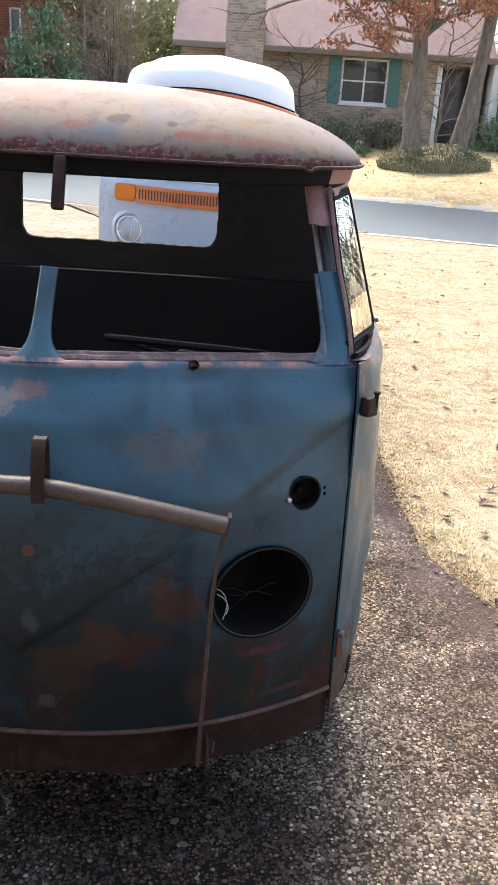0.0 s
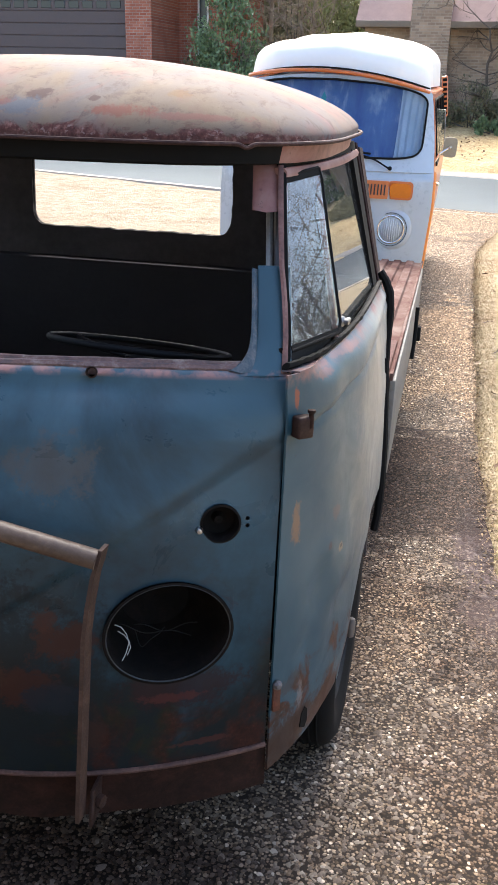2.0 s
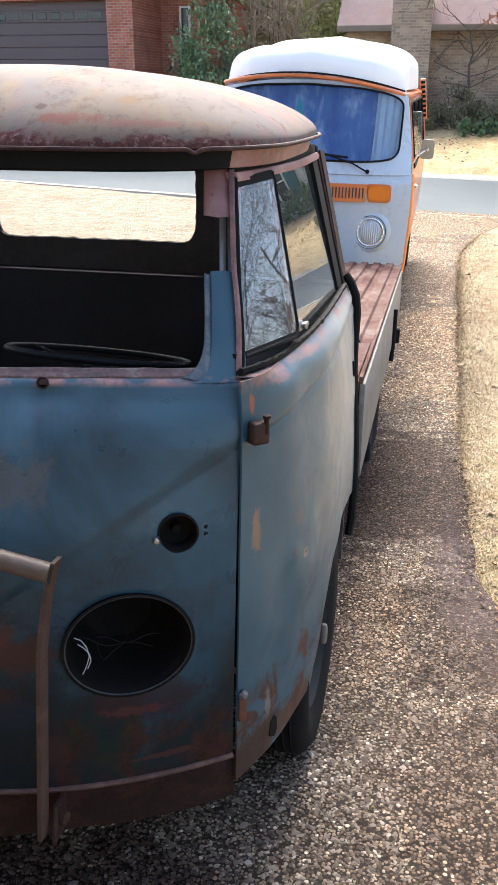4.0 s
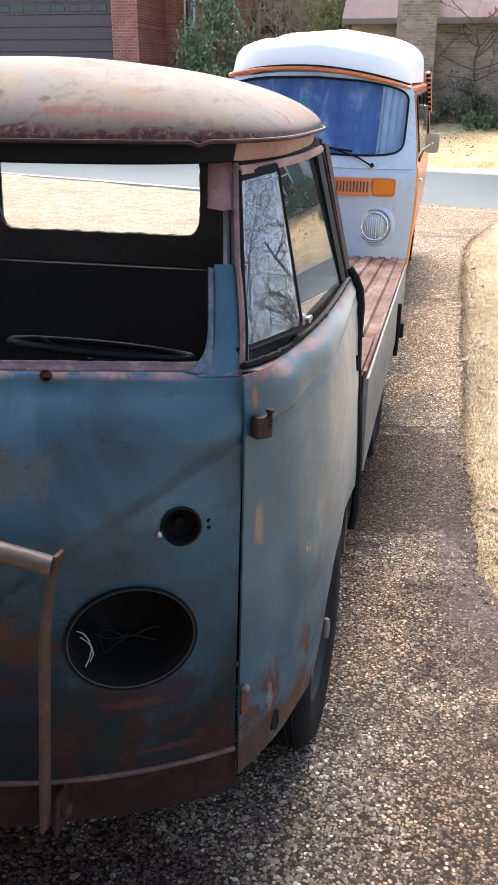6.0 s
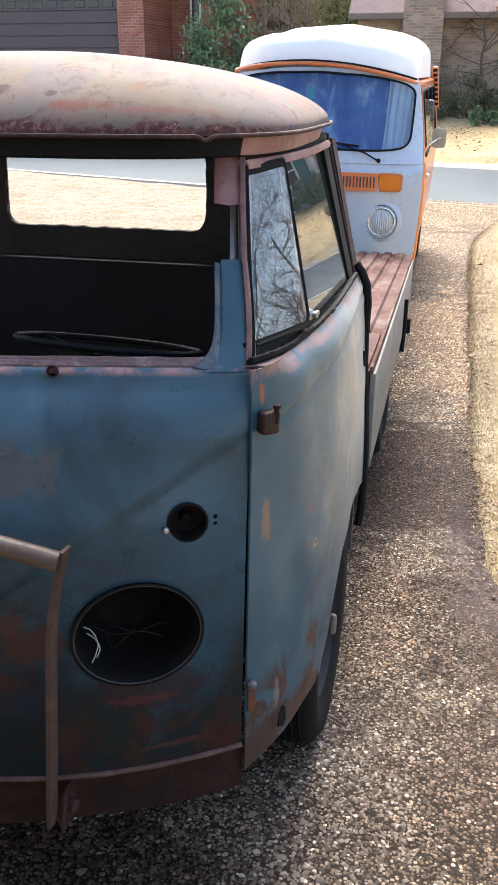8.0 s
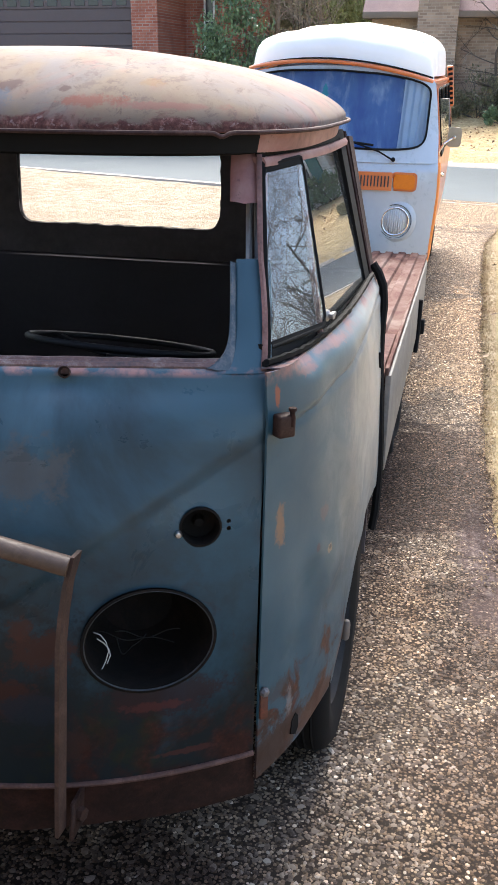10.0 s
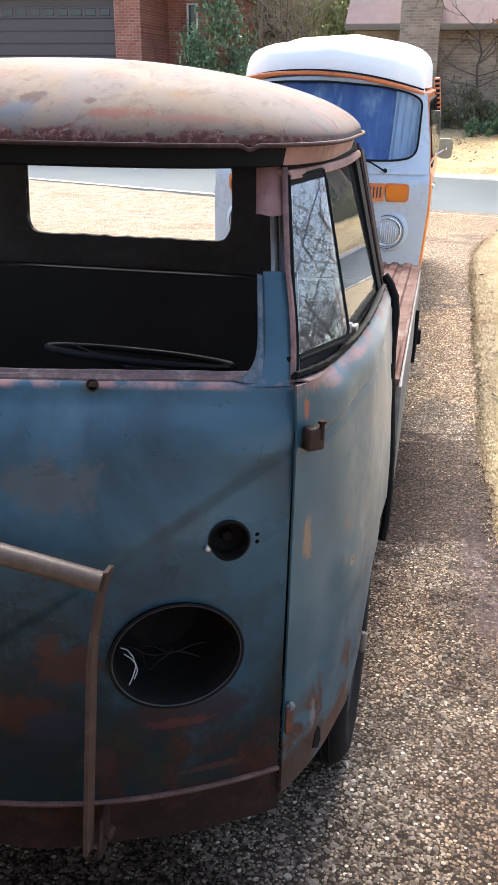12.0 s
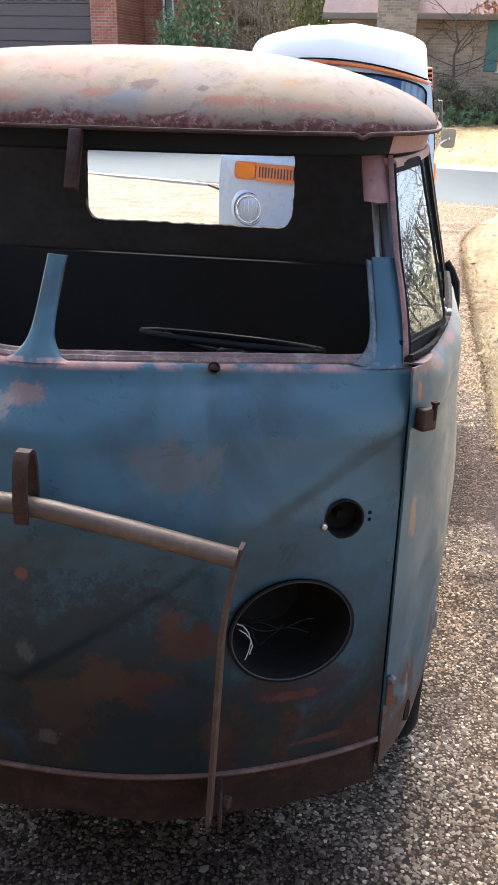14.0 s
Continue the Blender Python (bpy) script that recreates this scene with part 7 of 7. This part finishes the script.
# ---- loose stones, leaves and grass ----
def pebbles():
    """Stones that stand proud of the concrete, thickest where the camera passes."""
    rnd = random.Random(11)
    verts, faces = [], []
    base = [(0.0, 0.0, 1.0), (1.0, 0.0, 0.35), (0.5, 0.87, 0.3), (-0.5, 0.87, 0.38), (-1.0, 0.0, 0.32), (-0.5, -0.87, 0.36), (0.5, -0.87, 0.3), (1.08, 0, -0.4), (0.54, 0.93, -0.4), (-0.54, 0.93, -0.4), (-1.08, 0, -0.4), (-0.54, -0.93, -0.4), (0.54, -0.93, -0.4)]
    tri = [(0, k, k % 6 + 1) for k in range(1, 7)]
    quad = [(k, k + 6, (k % 6) + 7, (k % 6) + 1) for k in range(1, 7)]
    count = 0
    while count < 86000:
        y = -0.95 + 5.8 * rnd.random() ** 1.5 if count < 66000 else 4.6 + 6.0 * rnd.random()
        x = rnd.uniform(-0.9, drive_right(y) - 0.01)
        # they thin out behind the camera and under the truck
        if rnd.random() > min(1.0, (y + 1.0) / 0.35) * min(1.0, (x + 1.0) / 0.6):
            continue
        if noise.noise((x * 3, y * 3, 2)) < -0.35 and rnd.random() < 0.6:
            continue
        a = rnd.uniform(0, 6.28)
        sx = rnd.uniform(0.0026, 0.0082) * (1.5 if rnd.random() < 0.12 else 1) * (1.5 if count > 66000 else 1)
        sy, sz = sx * rnd.uniform(0.4, 0.85), sx * rnd.uniform(0.14, 0.40)
        z = ground_z(x, y) + 0.012
        ca, sa = math.cos(a), math.sin(a)
        n0 = len(verts)
        for px, py, pz in base:
            j = rnd.uniform(0.62, 1.36)
            u, v = px * sx * j, py * sy * j
            verts.append((x + u * ca - v * sa, y + u * sa + v * ca, z + pz * sz))
        faces += [tuple(n0 + i for i in f) for f in tri] + [tuple(n0 + i for i in f) for f in quad]
        count += 1
    me = bpy.data.meshes.new("pebbles")
    me.from_pydata(verts, [], faces)
    n = Nodes("pebble_stone")
    c = n.ramp(n.island(), [(0.0, (0.022, 0.017, 0.014)), (0.4, (0.060, 0.046, 0.036)), (0.72, (0.112, 0.090, 0.070)), (0.93, (0.175, 0.148, 0.118)), (1.0, (0.28, 0.25, 0.21))])
    f = n.noise(300, 4)
    c = n.mix(n.grey(f, 0.4, 0.7, 0, 0.35), c, (0.16, 0.12, 0.09))
    c = drive_stains_and_shade(n, c, n.world_coord())
    me.materials.append(n.set(color=c, rough=0.72, spec=0.2))
    tagged(new("pebbles", me), "rounded tan and white pebbles bedded in the driveway", "pebbles", kind="stuff")


def blades():
    """Straw-dry grass, ragged along the drive's edge."""
    rnd = random.Random(21)
    verts, faces = [], []

    def blade(x, y, z, h):
        a = rnd.uniform(0, 6.28)
        w = 0.0022
        lx, ly = math.cos(a) * h * rnd.uniform(0.3, 1.1), math.sin(a) * h * rnd.uniform(0.3, 1.1)
        px, py = -math.sin(a) * w, math.cos(a) * w
        n0 = len(verts)
        verts.extend([(x - px, y - py, z - 0.01), (x + px, y + py, z - 0.01), (x + lx * 0.5 + px * 0.7, y + ly * 0.5 + py * 0.7, z + h * 0.6), (x + lx * 0.5 - px * 0.7, y + ly * 0.5 - py * 0.7, z + h * 0.6), (x + lx, y + ly, z + h * 0.75)])
        faces.extend([(n0, n0 + 1, n0 + 2, n0 + 3), (n0 + 3, n0 + 2, n0 + 4)])

    for _ in range(70000):
        y = 1.0 + 10.5 * rnd.random() ** 1.6
        e = drive_right(y)
        x = e - 0.02 + abs(rnd.gauss(0, 0.10)) if rnd.random() < 0.10 else e + 5.0 * rnd.random() ** 2.2
        blade(x, y, ground_z(x, y), rnd.uniform(0.006, 0.017))
    for _ in range(9000):
        y = 3.0 + 8 * rnd.random()
        x = drive_left(y) - 3.5 * rnd.random() ** 1.3
        blade(x, y, ground_z(x, y), rnd.uniform(0.008, 0.022))
    me = bpy.data.meshes.new("lawn_blades")
    me.from_pydata(verts, [], faces)
    me.materials.append(M_STRAW)
    tagged(new("lawn_blades", me), "dry straw-coloured grass blades of the lawn", "grass", kind="stuff")


def edge_litter():
    """Crumbled leaves, soil and twigs gathered along the drive's edge."""
    rnd = random.Random(52)
    verts, faces = [], []
    for _ in range(2600):
        y = 0.9 + 10.0 * rnd.random() ** 1.5
        x = drive_right(y) + rnd.gauss(0.0, 0.018 + 0.05 * math.exp(-((y - 1.6) / 0.6) ** 2))
        z = ground_z(x, y) + 0.014 + rnd.random() * 0.012
        a, L, w = rnd.uniform(0, 6.28), rnd.uniform(0.004, 0.015), rnd.uniform(0.002, 0.005)
        c, s_ = math.cos(a), math.sin(a)
        n0 = len(verts)
        for u, v in ((-L, 0), (0, -w), (L, 0), (0, w)):
            verts.append((x + u * c - v * s_, y + u * s_ + v * c, z + rnd.uniform(-0.003, 0.006)))
        faces.append((n0, n0 + 1, n0 + 2))
        faces.append((n0, n0 + 2, n0 + 3))
    me = bpy.data.meshes.new("edge_litter")
    me.from_pydata(verts, [], faces)
    me.materials.append(leaf("litter_bits", (0.06, 0.042, 0.028), (0.28, 0.19, 0.11), 0.9))
    tagged(new("edge_litter", me), "dark crumbled leaf litter along the driveway edge", "litter", kind="stuff")


def leaf_mesh(rnd, size):
    """One lobed, curled dead leaf."""
    bm = bmesh.new()
    pts = []
    n = 14
    for i in range(n):
        a = 2 * math.pi * i / n
        r = (0.5 if i % 2 else 0.28) * (1.0 if abs(math.cos(a)) > 0.4 else 0.75)
        x, y = r * 1.5 * math.cos(a), r * math.sin(a)
        pts.append(bm.verts.new((x * size, y * size, size * (0.05 + 0.9 * (x * x * 0.25 + y * y) + rnd.uniform(-0.04, 0.05)))))
    c = bm.verts.new((0, 0, size * 0.05))
    for i in range(n):
        bm.faces.new((c, pts[i], pts[(i + 1) % n]))
    me = bpy.data.meshes.new("fallen_leaf")
    bm.to_mesh(me)
    bm.free()
    return me


def leaf_piece_mat():
    n = Nodes("dry_oak_leaf")
    c = n.ramp(n.piece(), [(0.0, (0.045, 0.025, 0.017)), (0.7, (0.13, 0.075, 0.042)), (1.0, (0.40, 0.29, 0.19))])
    return n.set(color=c, rough=0.8)


def fallen_leaves():
    rnd = random.Random(33)
    mat = leaf_piece_mat()
    kinds = [leaf_mesh(rnd, 0.055) for _ in range(4)]
    for me in kinds:
        me.materials.append(mat)
    spots = []
    # along the drive's edge and on the near lawn
    for _ in range(60):
        y = 1.3 + 9.5 * rnd.random() ** 1.4
        spots.append((drive_right(y) + abs(rnd.gauss(0.05, 0.6)), y))
    for _ in range(170):
        y = 3.0 + 8.5 * rnd.random()
        spots.append((drive_right(y) + 0.2 + 3.6 * rnd.random(), y))
    for _ in range(26):
        y = 1.1 + 1.6 * rnd.random()
        spots.append((drive_right(y) + abs(rnd.gauss(0.10, 0.16)) + 0.03, y))
    spots += [(0.62, -0.42), (1.46, 1.22), (1.52, 1.08), (1.44, 1.02), (1.17, 3.45)]
    for x, y in spots:
        ob = new("fallen_leaf", kinds[rnd.randrange(4)])
        s = rnd.uniform(0.45, 1.1)
        ob.matrix_world = Matrix.Translation((x, y, ground_z(x, y) + 0.014)) @ Euler((rnd.gauss(0, 0.25), rnd.gauss(0, 0.25), rnd.uniform(0, 6.3))).to_matrix().to_4x4() @ Matrix.Diagonal((s, s, s, 1))
        tagged(ob, "curled brown oak leaf lying on the ground", "leaf", "fallen leaves")
    bm = bmesh.new()
    for _ in range(420):
        y = 20.2 + 4.5 * rnd.random()
        x = rnd.uniform(-3, 9)
        if y < far_edge(x) + 0.3:
            continue
        p = Vector((x, y, ground_z(x, y) + 0.05))
        q = Euler((rnd.gauss(0, 0.4), rnd.gauss(0, 0.4), rnd.uniform(0, 6.3))).to_matrix()
        v = [bm.verts.new(p + q @ Vector(o) * rnd.uniform(0.035, 0.07)) for o in ((-0.8, 0, 0), (0, -0.5, 0.2), (0.8, 0, 0), (0, 0.5, 0.2))]
        bm.faces.new(v)
    thing("leaf_litter", bm, M_DEAD_LEAF, "scattered brown leaf litter on the far lawn", "leaves", kind="stuff", smooth=False)


def border_grass():
    """Tufted border round the street trees."""
    rnd = random.Random(44)
    verts, faces = [], []
    for _ in range(9000):
        a, r = rnd.uniform(0, 6.28), rnd.random() ** 0.5
        x, y = 4.75 + math.cos(a) * r * 1.45, 22.2 + math.sin(a) * r * 0.8
        z = ground_z(x, y)
        h = rnd.uniform(0.2, 0.5) * (0.95 + 0.8 * noise.noise((x * 2.3, y * 2.3, 4))) * (1.2 - 0.8 * r ** 3)
        b = rnd.uniform(0, 6.28)
        lx, ly, w = math.cos(b) * h * 0.6, math.sin(b) * h * 0.6, 0.012
        n0 = len(verts)
        verts.extend([(x - w, y, z), (x + w, y, z), (x + lx * 0.5 + w, y + ly * 0.5, z + h * 0.8), (x + lx * 0.5 - w, y + ly * 0.5, z + h * 0.8), (x + lx, y + ly, z + h * 0.75)])
        faces.extend([(n0, n0 + 1, n0 + 2, n0 + 3), (n0 + 3, n0 + 2, n0 + 4)])
    me = bpy.data.meshes.new("border_grass")
    me.from_pydata(verts, [], faces)
    me.materials.append(M_TUFT)
    tagged(new("border_grass", me), "tufted olive border grass round the tree trunks", "grass", kind="stuff")


def drain_grate():
    """Small yard drain set in the soil where the drive meets the lawn."""
    z = ground_z(1.56, 1.36) + 0.022
    root = holder("drain_grate", Matrix.Translation((1.56, 1.36, z)) @ Matrix.Rotation(radians(12), 4, "Z"), "small dark slotted drain grate set in soil", "drain")
    bm = bmesh.new()
    for lo, hi in (((-0.07, -0.07), (0.07, -0.058)), ((-0.07, 0.058), (0.07, 0.07)), ((-0.07, -0.058), (-0.058, 0.058)), ((0.058, -0.058), (0.07, 0.058))):
        box(bm, (*lo, -0.03), (*hi, 0.006), 0.002, 1)
    part("frame", bm, M_GRATE, root)
    for k in range(8):
        bm = bmesh.new()
        y = -0.049 + 0.014 * k
        box(bm, (-0.058, y - 0.0035, -0.01), (0.058, y + 0.0035, 0.004), 0.001, 1)
        part("slat", bm, M_GRATE, root)
    # weathered board beside it
    bm = bmesh.new()
    box(bm, (-0.035, -0.30, -0.03), (0.035, 0.30, 0.015), 0.006, 2, Matrix.Translation((1.50, 0.90, ground_z(1.5, 0.9) + 0.012)) @ Matrix.Rotation(radians(4), 4, "Z"))
    thing("edging_board", bm, M_BARK_DARK, "dark weathered edging board lying in the soil", "board")


M_GRATE = plain("grate_iron", (0.06, 0.055, 0.055), 0.6, 0.4)
drain_grate()
pebbles()
edge_litter()
blades()
fallen_leaves()
border_grass()
